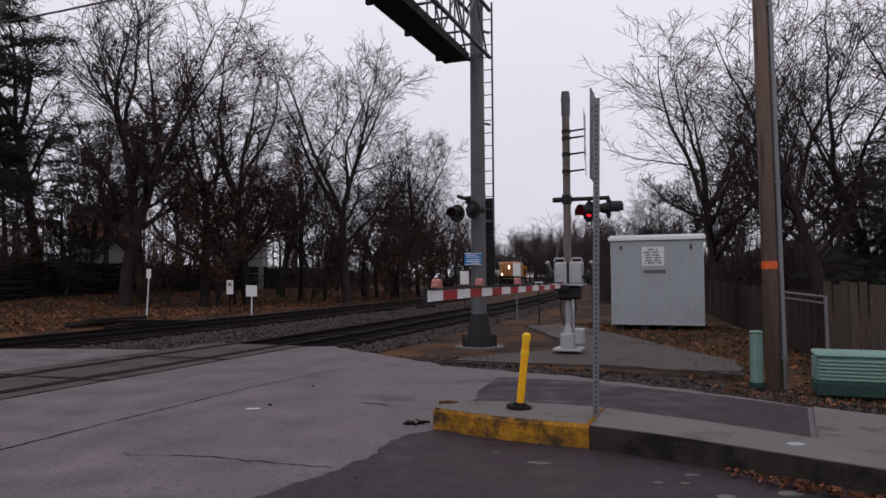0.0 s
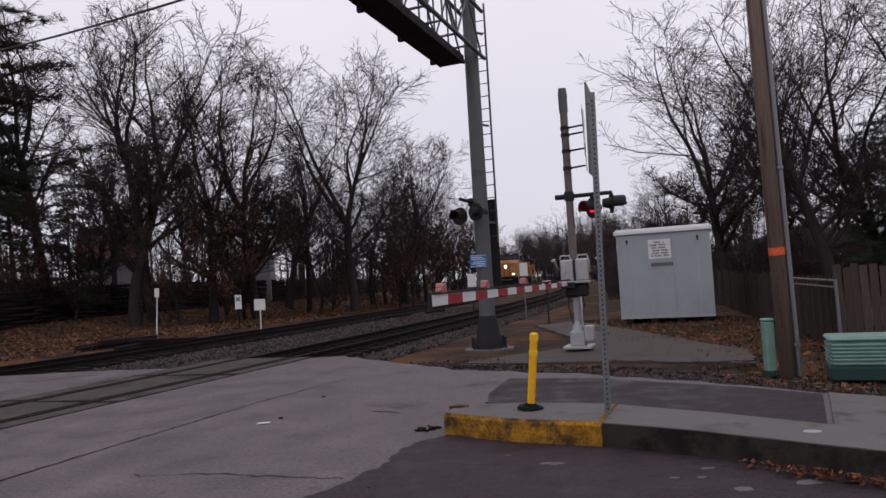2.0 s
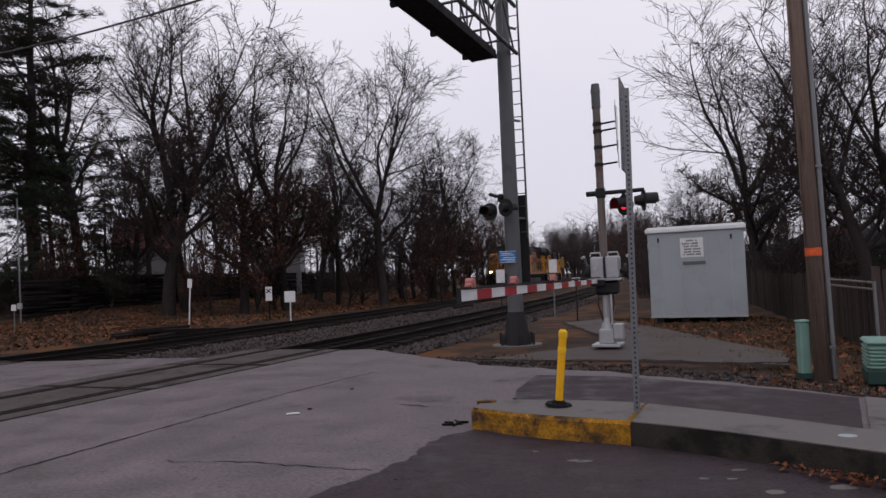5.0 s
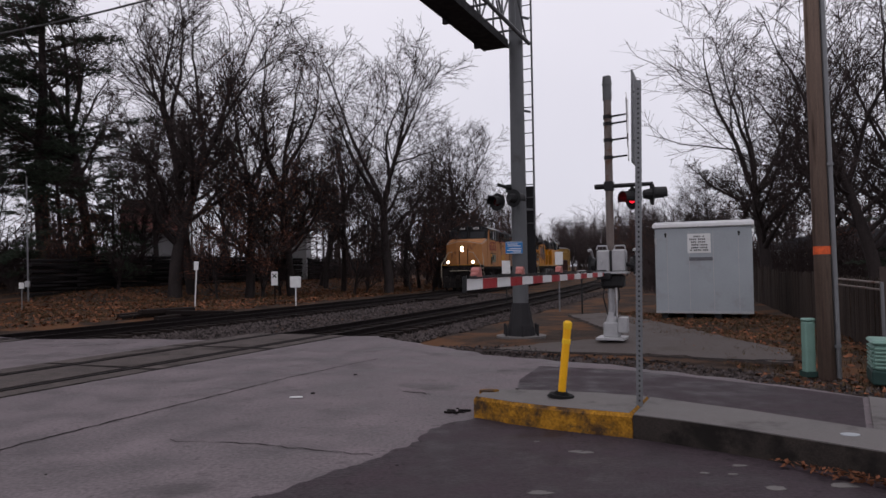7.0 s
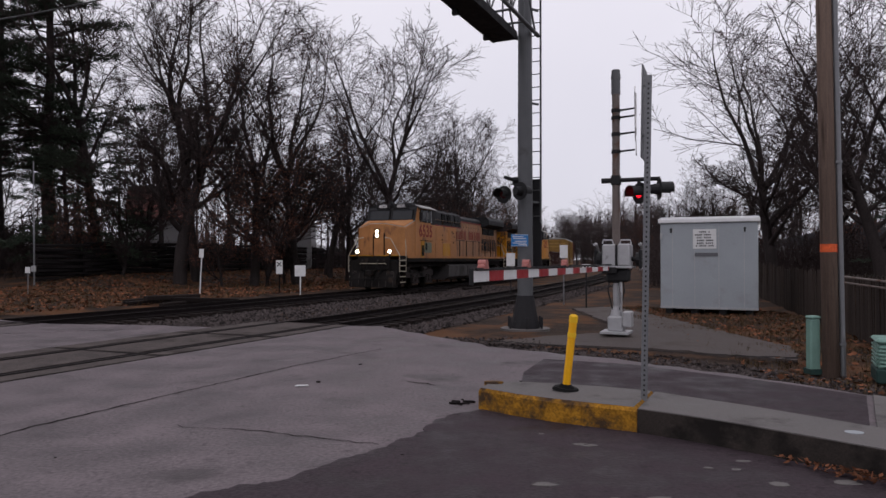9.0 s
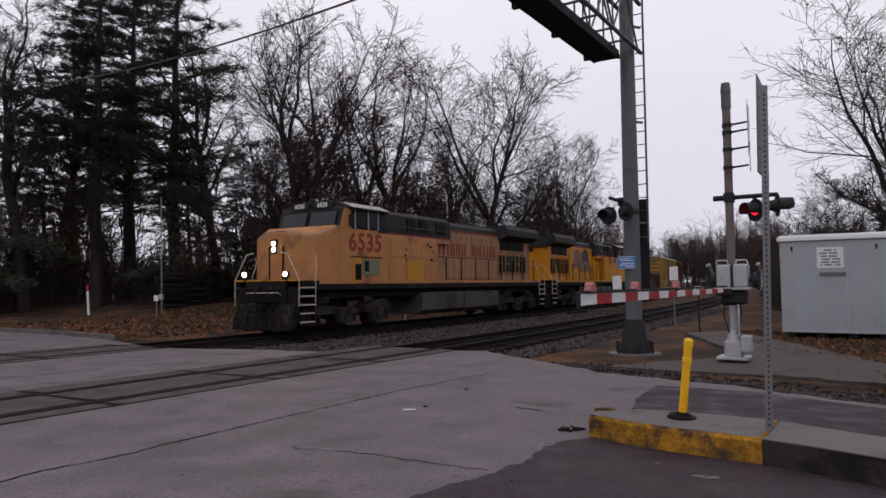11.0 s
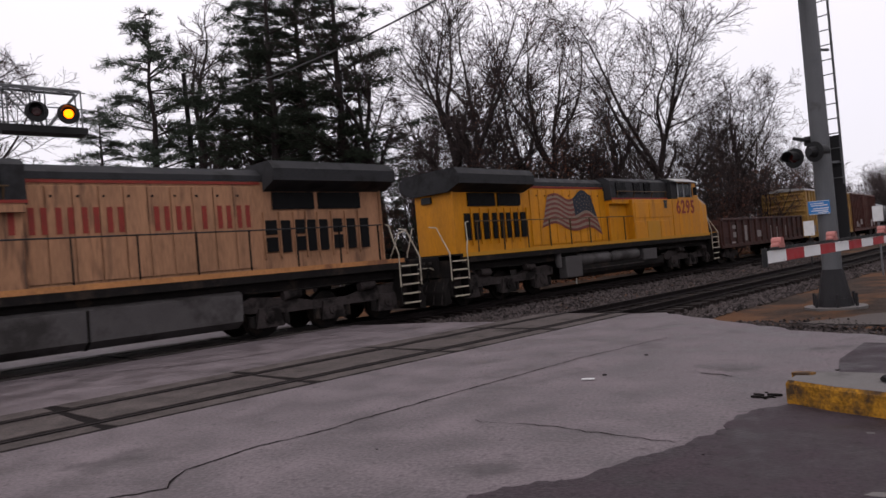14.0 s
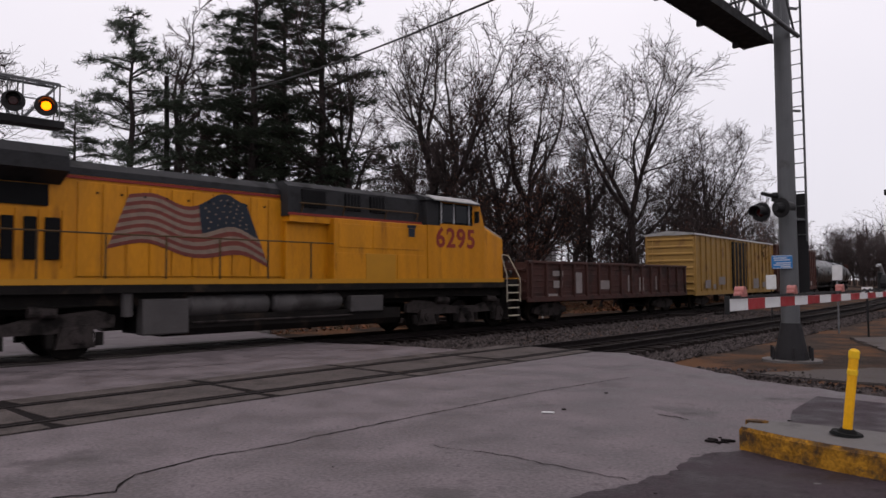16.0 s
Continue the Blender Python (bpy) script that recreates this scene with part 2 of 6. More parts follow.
# ---- geometry helpers ----
class Geo:
    """Gathers solid pieces and turns them into one mesh."""

    def __init__(self):
        self.v, self.f = [], []

    def add(self, verts, faces):
        k = len(self.v)
        self.v.extend(tuple(p) for p in verts)
        self.f.extend([tuple(k + i for i in f) for f in faces])
        return self

    def box(self, c, s, turn=None, bevel=0.0):
        hx, hy, hz = s[0] / 2, s[1] / 2, s[2] / 2
        e = min(bevel, hx * 0.9, hy * 0.9, hz * 0.9)
        if e <= 0:
            pts = [Vector((x, y, z)) for z in (-hz, hz) for y in (-hy, hy) for x in (-hx, hx)]
            faces = [(0, 2, 3, 1), (4, 5, 7, 6), (0, 1, 5, 4), (2, 6, 7, 3), (0, 4, 6, 2), (1, 3, 7, 5)]
        else:
            ring = [(-hx + e, -hy), (hx - e, -hy), (hx, -hy + e), (hx, hy - e), (hx - e, hy), (-hx + e, hy), (-hx, hy - e), (-hx, -hy + e)]
            inner = [(max(-hx + e, min(hx - e, x)), max(-hy + e, min(hy - e, y))) for x, y in ring]
            pts = []
            for loop, z in ((inner, -hz), (ring, -hz + e), (ring, hz - e), (inner, hz)):
                pts += [Vector((x, y, z)) for x, y in loop]
            faces = [tuple(range(7, -1, -1)), tuple(range(24, 32))]
            for r in range(3):
                faces += [(r * 8 + i, r * 8 + (i + 1) % 8, r * 8 + 8 + (i + 1) % 8, r * 8 + 8 + i) for i in range(8)]
        m = Matrix.Translation(c) @ (turn.to_4x4() if turn else Matrix())
        return self.add([m @ p for p in pts], faces)

    def beam(self, a, b, w, h=None, up=(0, 0, 1)):
        """A square bar from a to b, w across and h deep (along up)."""
        a, b, up = Vector(a), Vector(b), Vector(up)
        d = b - a
        side = d.cross(up)
        if side.length < 1e-5:
            side = d.cross(Vector((1, 0, 0)))
        side.normalize()
        top = side.cross(d).normalized()
        h = h or w
        q = [side * (w / 2 * i) + top * (h / 2 * j) for i, j in ((-1, -1), (1, -1), (1, 1), (-1, 1))]
        return self.add([a + o for o in q] + [b + o for o in q], [(3, 2, 1, 0), (4, 5, 6, 7)] + [(i, (i + 1) % 4, 4 + (i + 1) % 4, 4 + i) for i in range(4)])

    def tube(self, a, b, r0, r1=None, n=8, caps=True):
        a, b = Vector(a), Vector(b)
        r1 = r0 if r1 is None else r1
        d = (b - a).normalized()
        u = d.orthogonal().normalized()
        w = d.cross(u)
        ring = [u * math.cos(2 * math.pi * i / n) + w * math.sin(2 * math.pi * i / n) for i in range(n)]
        faces = [(i, (i + 1) % n, n + (i + 1) % n, n + i) for i in range(n)]
        if caps:
            faces += [tuple(range(n - 1, -1, -1)), tuple(range(n, 2 * n))]
        return self.add([a + o * r0 for o in ring] + [b + o * r1 for o in ring], faces)

    def path(self, pts, r, n=6):
        """A bent rod of one piece through the points."""
        pts = [Vector(p) for p in pts]
        side = (pts[1] - pts[0]).orthogonal().normalized()
        k0 = len(self.v)
        for i, p in enumerate(pts):
            d = (pts[min(i + 1, len(pts) - 1)] - pts[max(i - 1, 0)]).normalized()
            side = (side - d * side.dot(d)).normalized()
            up = d.cross(side)
            self.v += [tuple(p + (side * math.cos(k * math.tau / n) + up * math.sin(k * math.tau / n)) * r) for k in range(n)]
        for i in range(len(pts) - 1):
            self.f += [(k0 + i * n + k, k0 + i * n + (k + 1) % n, k0 + (i + 1) * n + (k + 1) % n, k0 + (i + 1) * n + k) for k in range(n)]
        last = k0 + (len(pts) - 1) * n
        self.f += [tuple(k0 + k for k in range(n - 1, -1, -1)), tuple(last + k for k in range(n))]
        return self

    def prism(self, outline, z0, z1):
        """An outline of (x, y), anticlockwise, drawn up from z0 to z1."""
        n = len(outline)
        return self.add([(x, y, z0) for x, y in outline] + [(x, y, z1) for x, y in outline],
                        [tuple(range(n - 1, -1, -1)), tuple(range(n, 2 * n))] + [(i, (i + 1) % n, n + (i + 1) % n, n + i) for i in range(n)])

    def slab(self, outline, y0, y1):
        """An outline of (x, z) drawn along y."""
        n = len(outline)
        return self.add([(x, y0, z) for x, z in outline] + [(x, y1, z) for x, z in outline],
                        [tuple(range(n)), tuple(range(2 * n - 1, n - 1, -1))] + [((i + 1) % n, i, n + i, n + (i + 1) % n) for i in range(n)])

    def hull(self, outline, x0, x1):
        """An outline of (y, z) drawn along x."""
        n = len(outline)
        return self.add([(x0, y, z) for y, z in outline] + [(x1, y, z) for y, z in outline],
                        [tuple(range(n - 1, -1, -1)), tuple(range(n, 2 * n))] + [(i, (i + 1) % n, n + (i + 1) % n, n + i) for i in range(n)])

    def mesh(self, name, mat, smooth=False):
        me = bpy.data.meshes.new(name)
        me.from_pydata([tuple(p) for p in self.v], [], self.f)
        me.materials.append(mat)
        if smooth:
            me.polygons.foreach_set("use_smooth", [True] * len(me.polygons))
        me.update()
        return me


def part(name, geo, mat, parent=None, label="", smooth=False):
    ob = new(name, geo if isinstance(geo, bpy.types.Mesh) else geo.mesh(name, mat, smooth))
    if parent:
        ob.parent = parent
    if label:
        ob["label"] = label
    return ob


def thing(name, m, label, category, group="", kind=""):
    ob = new(name)
    ob.matrix_world = m
    ob.empty_display_size = 0.2
    return tagged(ob, label, category, group, kind)


def structure(name, geo, mat, label="", smooth=False):
    return tagged(part(name, geo, mat, smooth=smooth), label, kind="structure")


# ---- the railway's line: straight over the road, then a long curve ----
HEADING, RADIUS = radians(20.3), 500.0


def track_point(s, off=0.0):
    """A point s metres along the far track, off metres to its near side, and the heading there."""
    x, y, h = -13.85, 14.5, HEADING
    if s < 0:
        x, y = x + s * math.sin(h), y + s * math.cos(h)
    else:
        h = HEADING - s / RADIUS
        x, y = x + RADIUS * (math.cos(h) - math.cos(HEADING)), y + RADIUS * (math.sin(HEADING) - math.sin(h))
    return x + off * math.cos(h), y - off * math.sin(h), h


NEAR = 7.55


def track_offset(x, y):
    """How far a place lies to the near side of the far track, and how far along it."""
    dx, dy = x + 13.85, y - 14.5
    s = dx * math.sin(HEADING) + dy * math.cos(HEADING)
    off = dx * math.cos(HEADING) - dy * math.sin(HEADING)
    if s > 0:
        cx, cy = -13.85 - RADIUS * math.cos(HEADING), 14.5 + RADIUS * math.sin(HEADING)
        rad = math.hypot(x - cx, y - cy)
        return rad - RADIUS, RADIUS * (HEADING - math.atan2(cy - y, x - cx)) if x > cx else s
    return off, s


def smooth_step(a, b, x):
    u = min(max((x - a) / (b - a), 0), 1)
    return u * u * (3 - 2 * u)


# ---- ground, road and kerbs ----
ROAD = [(60, -60), (60, -2), (14, 2.2), (7.2, 5.6), (5.3, 8.1), (4.5, 9.0), (4.0, 9.7), (2.0, 11.7), (0.2, 13.0), (-1.5, 15.3), (-2.7, 17.0), (-4.4, 17.0),
        (-6.5, 16.4), (-9.2, 16.9), (-11.3, 17.0), (-12.8, 17.6), (-15.2, 19.6), (-19.0, 21.6), (-26, 24.2), (-60, 37), (-160, 76), (-160, -60)]


def inside(x, y, outline):
    hit = False
    for (x0, y0), (x1, y1) in zip(outline, outline[1:] + outline[:1]):
        if (y0 > y) != (y1 > y) and x < (x1 - x0) * (y - y0) / (y1 - y0) + x0:
            hit = not hit
    return hit


def edge_distance(x, y, outline):
    best = 1e9
    for (x0, y0), (x1, y1) in zip(outline, outline[1:] + outline[:1]):
        dx, dy = x1 - x0, y1 - y0
        u = min(max(((x - x0) * dx + (y - y0) * dy) / (dx * dx + dy * dy), 0), 1)
        best = min(best, math.hypot(x - x0 - u * dx, y - y0 - u * dy))
    return best


def ground_height(x, y):
    off, s = track_offset(x, y)
    if inside(x, y, ROAD):
        return -0.16
    near = min(abs(off), abs(off - NEAR))
    z = -0.28 + 0.2 * smooth_step(1.2, 3.4, near)
    if 0 < off < NEAR:
        z = -0.27
    z += (0.75 * smooth_step(-12, -20, off) + 1.3 * smooth_step(-20, -48, off)) * smooth_step(14, 26, s)
    z += 0.05 * noise.noise((x * 0.5, y * 0.5, 3.1)) * smooth_step(2, 4, near)
    return z - 0.03


def spread(near, fine, far):
    """Coordinates that lie close together up to near, and grow apart out to far."""
    out, x, step = [0.0], 0.0, fine
    while x < far:
        step = fine if x < near else step * 1.35
        x += step
        out.append(x)
    return [-v for v in out[:0:-1]] + out


def build_ground():
    xs = [x - 4 for x in spread(34, 0.8, 2600)]
    ys = [y + 26 for y in spread(30, 0.8, 2600)]
    verts = [(x, y, ground_height(x, y)) for y in ys for x in xs]
    w = len(xs)
    faces = [(j * w + i, j * w + i + 1, (j + 1) * w + i + 1, (j + 1) * w + i) for j in range(len(ys) - 1) for i in range(w - 1)]
    m = material("leafy_winter_ground", (0.036, 0.026, 0.021), 0.95, vary=0.55, scale=1.2, fine=14, bump=0.9, contrast=0.12, spec=0.05, stain=(0.095, 0.047, 0.025), stain_at=0.48, stain_scale=0.42)
    structure("ground", Geo().add(verts, faces), m, "leaf-strewn winter ground of soil and dead grass", True)


def ring_sheet(name, outline, z, mat, label, depth=0.1):
    return structure(name, Geo().prism(outline, z - depth, z), mat, label)


build_ground()
rnd = random.Random(2)
ROUGH = []
for (x0, y0), (x1, y1) in zip(ROAD, ROAD[1:] + ROAD[:1]):
    n = max(int(math.hypot(x1 - x0, y1 - y0) / 0.3), 1) if max(abs(x0), abs(x1)) < 30 and min(y0, y1) > 1 else 1
    ROUGH += [(x0 + (x1 - x0) * i / n + rnd.gauss(0, 0.05) * (n > 1), y0 + (y1 - y0) * i / n + rnd.gauss(0, 0.06) * (n > 1)) for i in range(n)]
road = ring_sheet("road", ROUGH, 0.0, ASPHALT, "worn grey asphalt road across the level crossing", 0.15)

# The newer, damp asphalt in the foreground, and the strip behind the kerb.
PATCH = [(-0.02, 7.68), (-0.3, 7.5), (-0.52, 7.2), (-0.66, 6.6), (-0.82, 6.3), (-0.95, 6.0), (-1.32, 5.5), (-1.5, 5.2), (-2.2, 4.6), (-2.4, 4.0), (-4.0, 2.5), (-5.5, 0.5), (-6, -6), (12, -6), (12, 0.4), (6.4, 3.1),
         (4.2, 4.6), (2.9, 5.76), (2.15, 6.41), (1.42, 6.91), (0.66, 7.25)]
rnd = random.Random(4)
JAG = []
for (x0, y0), (x1, y1) in zip(PATCH[:12], PATCH[1:13]):
    n = max(int(math.hypot(x1 - x0, y1 - y0) / 0.07), 1)
    JAG += [(x0 + (x1 - x0) * i / n + rnd.gauss(0, 0.022), y0 + (y1 - y0) * i / n + rnd.gauss(0, 0.022)) for i in range(n)]
PATCH = JAG + PATCH[12:]
STRIP = [(0.35, 8.2), (1.0, 8.05), (1.75, 7.75), (2.6, 7.0), (3.55, 6.75), (4.55, 8.75), (3.9, 9.55), (2.2, 11.1), (0.9, 11.6), (0.5, 10.2)]
APRON = [(3.6, 6.72), (3.75, 5.95), (5.2, 4.7), (7.0, 4.0), (7.1, 5.5), (5.25, 8.0), (4.6, 8.7)]
for nm, outline, mt, lb in (("dark_patch", PATCH, DARK_ASPHALT, "damp dark asphalt patch in the road"), ("dark_strip", STRIP, DARK_ASPHALT, "wet dark asphalt strip behind the kerb"),
                            ("concrete_apron", APRON, KERB, "worn pale concrete apron")):
    ring_sheet(nm, outline, 0.006 if nm != "concrete_apron" else 0.03, mt, lb, 0.02)


def wavy(points, wob, step=0.09, seed=1):
    """A line through the points with a crack's small wander."""
    rnd, out = random.Random(seed), []
    for (x0, y0), (x1, y1) in zip(points, points[1:]):
        n = max(int(math.hypot(x1 - x0, y1 - y0) / step), 1)
        out += [(x0 + (x1 - x0) * i / n + rnd.uniform(-wob, wob), y0 + (y1 - y0) * i / n + rnd.uniform(-wob, wob)) for i in range(n)]
    return out + [points[-1]]


def crack(points, width, wob=0.03, seed=1):
    rnd, g = random.Random(seed), Geo()
    pts = wavy(points, wob, seed=seed)
    verts, k = [], len(pts)
    for i, (x, y) in enumerate(pts):
        x1, y1 = pts[min(i + 1, k - 1)]
        x0, y0 = pts[max(i - 1, 0)]
        d = math.hypot(x1 - x0, y1 - y0) or 1
        w = width * rnd.uniform(0.35, 1.0) / 2
        verts += [(x - (y1 - y0) / d * w, y + (x1 - x0) / d * w, 0.005), (x + (y1 - y0) / d * w, y - (x1 - x0) / d * w, 0.005)]
    g.add(verts, [(2 * i, 2 * i + 1, 2 * i + 3, 2 * i + 2) for i in range(k - 1)])
    structure("road_crack", g, CRACK, "dark crack in the asphalt")


crack([(-6.4, 3.1), (-5.37, 3.68), (-4.99, 4.05), (-4.84, 4.22), (-4.96, 4.38), (-5.1, 4.65), (-4.96, 5.39), (-4.56, 6.16), (-4.47, 6.55), (-4.03, 7.79), (-2.99, 10.62), (-1.98, 12.69)], 0.036, 0.018, 3)
crack([(-2.59, 6.6), (-2.1, 6.55), (-1.78, 6.41), (-1.44, 6.32), (-0.97, 6.15)], 0.02, 0.03, 5)
crack([(-3.1, 6.7), (-2.85, 6.62), (-2.59, 6.6)], 0.012, 0.04, 6)
crack([(-1.1, 9.3), (-0.85, 9.2), (-0.7, 9.1)], 0.04, 0.04, 17)
crack([(-10.8, 14.6), (-9.6, 15.2), (-8.2, 15.9)], 0.05, 0.06, 7)
crack([(-0.3, 14.2), (1.5, 13.35), (3.4, 12.55), (4.6, 12.1), (5.4, 12.0)], 0.22, 0.1, 9)
crack([(-14.5, 8.5), (-11, 10.6), (-9.9, 12.5)], 0.04, 0.06, 8)
# Broken edge and debris beside the kerb's nose.
rnd = random.Random(11)
for i in range(20):
    x, y = (-0.27 + rnd.gauss(0, 0.08), 7.98 + rnd.gauss(0, 0.09)) if i < 14 else (rnd.uniform(-5, 1.0), rnd.uniform(4.5, 12))
    r = rnd.uniform(0.012, 0.045) * (1 if i < 14 else 0.7)
    n = 6
    g = Geo().prism([(x + r * rnd.uniform(0.6, 1.5) * math.cos(k * math.tau / n), y + r * rnd.uniform(0.5, 1) * math.sin(k * math.tau / n)) for k in range(n)], 0.002, 0.002 + r * 0.5)
    tagged(part("asphalt_crumb", g, CRACK), "dark crumb of broken asphalt on the road", "debris", "asphalt crumbs")
for x, y, w, d, a in ((-2.415, 8.865, 0.17, 0.05, 10), (1.75, 8.35, 0.3, 0.1, -20), (2.55, 6.15, 0.22, 0.12, 30)):
    g = Geo().prism([(-w / 2, -d / 2), (w / 2, -d / 3), (w / 2.3, d / 2), (-w / 2.5, d / 2.4)], 0, 0.012)
    ob = tagged(part("litter_scrap", g, WHITE), "pale flattened scrap of litter on the ground", "litter")
    ob.matrix_world = pose(x, y, 0.012 if y < 8.4 and x < 0 else 0.2 if y < 7 else 0.012, 0, 0, a)


# Pale worn flakes on the dark patch and a faded round mark on the kerb.
rnd = random.Random(23)
for i in range(16):
    x, y = 0.2 + rnd.uniform(0, 2.6), 6.7 - rnd.uniform(0, 1) ** 1.5 * 2.2
    y -= max(x - 0.7, 0) * 0.62
    r, n = rnd.uniform(0.02, 0.075), 9
    g = Geo().prism([(x + r * 1.6 * rnd.uniform(0.6, 1.2) * math.cos(k * math.tau / n), y + r * rnd.uniform(0.5, 1) * math.sin(k * math.tau / n)) for k in range(n)], 0.002, 0.0105)
    tagged(part("asphalt_flake", g, KERB), "thin pale flake of worn paving on dark asphalt", "debris", "paving flakes")
g = Geo().prism([(3.0 + 0.075 * math.cos(k * math.tau / 14), 5.95 + 0.06 * math.sin(k * math.tau / 14)) for k in range(14)], 0.2, 0.2365)
tagged(part("survey_mark", g, HUT), "faded white paint spot on the concrete kerb", "marking")


def kerb_run(name, front, back, z, mat, label):
    structure(name, Geo().prism(front + back[::-1], -0.05, z), mat, label)


def build_kerb():
    """The raised island: a yellow nose, then bare concrete that curves away."""
    front = [(-0.11, 7.7), (0.28, 7.36), (0.66, 7.12), (1.05, 6.92), (1.41, 6.75)]
    back = [(0.02, 8.12), (0.4, 8.13), (0.8, 8.03), (1.3, 7.88), (1.78, 7.64)]
    front2 = [(1.414, 6.747), (1.8, 6.48), (2.15, 6.2), (2.86, 5.53), (3.3, 5.13), (4.3, 4.26), (5.6, 3.4), (7.6, 2.5), (11, 1.4)]
    back2 = [(1.784, 7.637), (2.2, 7.25), (2.55, 6.95), (3.25, 6.2), (3.7, 5.8), (4.7, 4.95), (6.0, 4.05), (7.9, 3.15), (11.2, 2.1)]
    g = Geo()
    ring = front + back[::-1]
    inner = [(x + (0.75 - x) * 0.03, y + (7.6 - y) * 0.06) for x, y in ring]
    n = len(ring)
    g.add([(*p, -0.05) for p in ring] + [(*p, 0.20) for p in ring] + [(*p, 0.235) for p in inner],
          [(i, (i + 1) % n, n + (i + 1) % n, n + i) for i in range(n)] + [(n + i, n + (i + 1) % n, 2 * n + (i + 1) % n, 2 * n + i) for i in range(n)])
    structure("kerb_yellow", g, KERB_YELLOW, "chipped yellow-painted concrete kerb nose")
    g = Geo().prism([(x + (0.75 - x) * 0.03, y + (7.6 - y) * 0.06) for x, y in ring], 0.15, 0.237)
    structure("kerb_top", g, KERB, "worn grey concrete kerb top")
    # The body's front face is a much darker brown than the cap on top.
    kerb_run("kerb_body", front2, back2, 0.225, KERB_FACE, "dark brown kerb face")
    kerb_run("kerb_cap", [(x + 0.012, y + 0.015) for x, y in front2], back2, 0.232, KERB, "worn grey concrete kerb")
    g = Geo().prism([(0.06 + 0.11 * math.cos(a), 7.98 + 0.06 * math.sin(a)) for a in [i * math.tau / 8 for i in range(8)]], 0.2, 0.256)
    tagged(part("yellow_stone", g, KERB_YELLOW), "loose yellow-painted chunk of concrete on the kerb", "debris")


build_kerb()


# ---- railway tracks ----
def build_track(name, off, s0, s1, pave0, pave1, label):
    t = thing(name, Matrix(), label, "railway track", kind="structure")
    profile = [(-0.075, -0.17), (0.075, -0.17), (0.075, -0.15), (0.012, -0.13), (0.012, -0.045), (0.037, -0.03), (0.037, 0.0), (-0.037, 0.0), (-0.037, -0.03), (-0.012, -0.045), (-0.012, -0.13), (-0.075, -0.15)]
    cuts = []
    s = s0
    while s < s1:
        cuts.append(s)
        s += 2.5 if s < 110 else 8
    for side in (-0.755, 0.755):
        g = Geo()
        k = len(profile)
        for s in cuts:
            for u, z in profile:
                x, y, _ = track_point(s, off + side + u)
                g.v.append((x, y, z + 0.012))
        for i in range(len(cuts) - 1):
            g.f += [(i * k + j, i * k + (j + 1) % k, (i + 1) * k + (j + 1) % k, (i + 1) * k + j) for j in range(k)]
        part("rail", g, RAIL, t, "worn dark steel rail")
    tie = Geo().box((0, 0, 0), (2.6, 0.23, 0.16), bevel=0.015).mesh("tie", TIE)
    rnd = random.Random(7)
    s, k = pave1 + 0.4, 0
    while k < 120:
        x, y, h = track_point(s, off)
        ob = part("tie", tie, TIE, t)
        ob.matrix_local = pose(x, y, -0.245 + rnd.uniform(-0.015, 0.01), 0, 0, -math.degrees(h) + rnd.uniform(-1.5, 1.5))
        s, k = s + 0.53, k + 1
    # crossing panels between and beside the rails
    n = 0
    s = pave0
    while s < pave1 - 0.5:
        e = min(s + 3.0, pave1)
        for a, b in ((-1.42, -0.9), (-0.58, 0.58), (0.9, 1.27)):
            gap = 0.11 if n % 4 == 3 else 0.05
            n += 1 if a < -1 else 0
            pts = [track_point(s + gap, off + a), track_point(s + gap + 0.1, off + b), track_point(e - 0.05, off + b), track_point(e - 0.07, off + a)]
            g = Geo().prism([(p[0], p[1]) for p in pts], -0.05, 0.011 + 0.003 * rnd.random())
            part("crossing_panel", g, PANEL, t)
        s = e
    # dark gaps left open beside the rails and round the panels
    pts = [track_point(pave0, off - 1.47), track_point(pave0, off + 1.34), track_point(pave1, off + 1.34), track_point(pave1, off - 1.47)]
    part("gap_floor", Geo().prism([(p[0], p[1]) for p in pts], -0.02, 0.003), CRACK, t)
    return t


build_track("track_far", 0.0, -75, 270, -60, 3.2, "main railway track of dark steel rails over timber ties")
build_track("track_near", NEAR, -75, 270, -39, 6.0, "empty second railway track beside the main one")


def scatter_stones(name, spots, label, lo, hi, seed, mat=STONE):
    rnd, g = random.Random(seed), Geo()
    base = [(1, 0, 0), (0, 1, 0), (-1, 0, 0), (0, -1, 0), (0, 0, 1), (0, 0, -0.6)]
    faces = [(0, 1, 4), (1, 2, 4), (2, 3, 4), (3, 0, 4), (1, 0, 5), (2, 1, 5), (3, 2, 5), (0, 3, 5)]
    for x, y in spots:
        r, a = rnd.uniform(lo, hi), rnd.uniform(0, math.tau)
        z = ground_height(x, y) + r * 0.25
        ca, sa = math.cos(a), math.sin(a)
        pts = [(px * r * rnd.uniform(0.7, 1.25), py * r * rnd.uniform(0.6, 1.1), pz * r * rnd.uniform(0.5, 0.9)) for px, py, pz in base]
        g.add([(x + ca * px - sa * py, y + sa * px + ca * py, z + pz) for px, py, pz in pts], faces)
    structure(name, g, mat, label)["kind"] = "stuff"


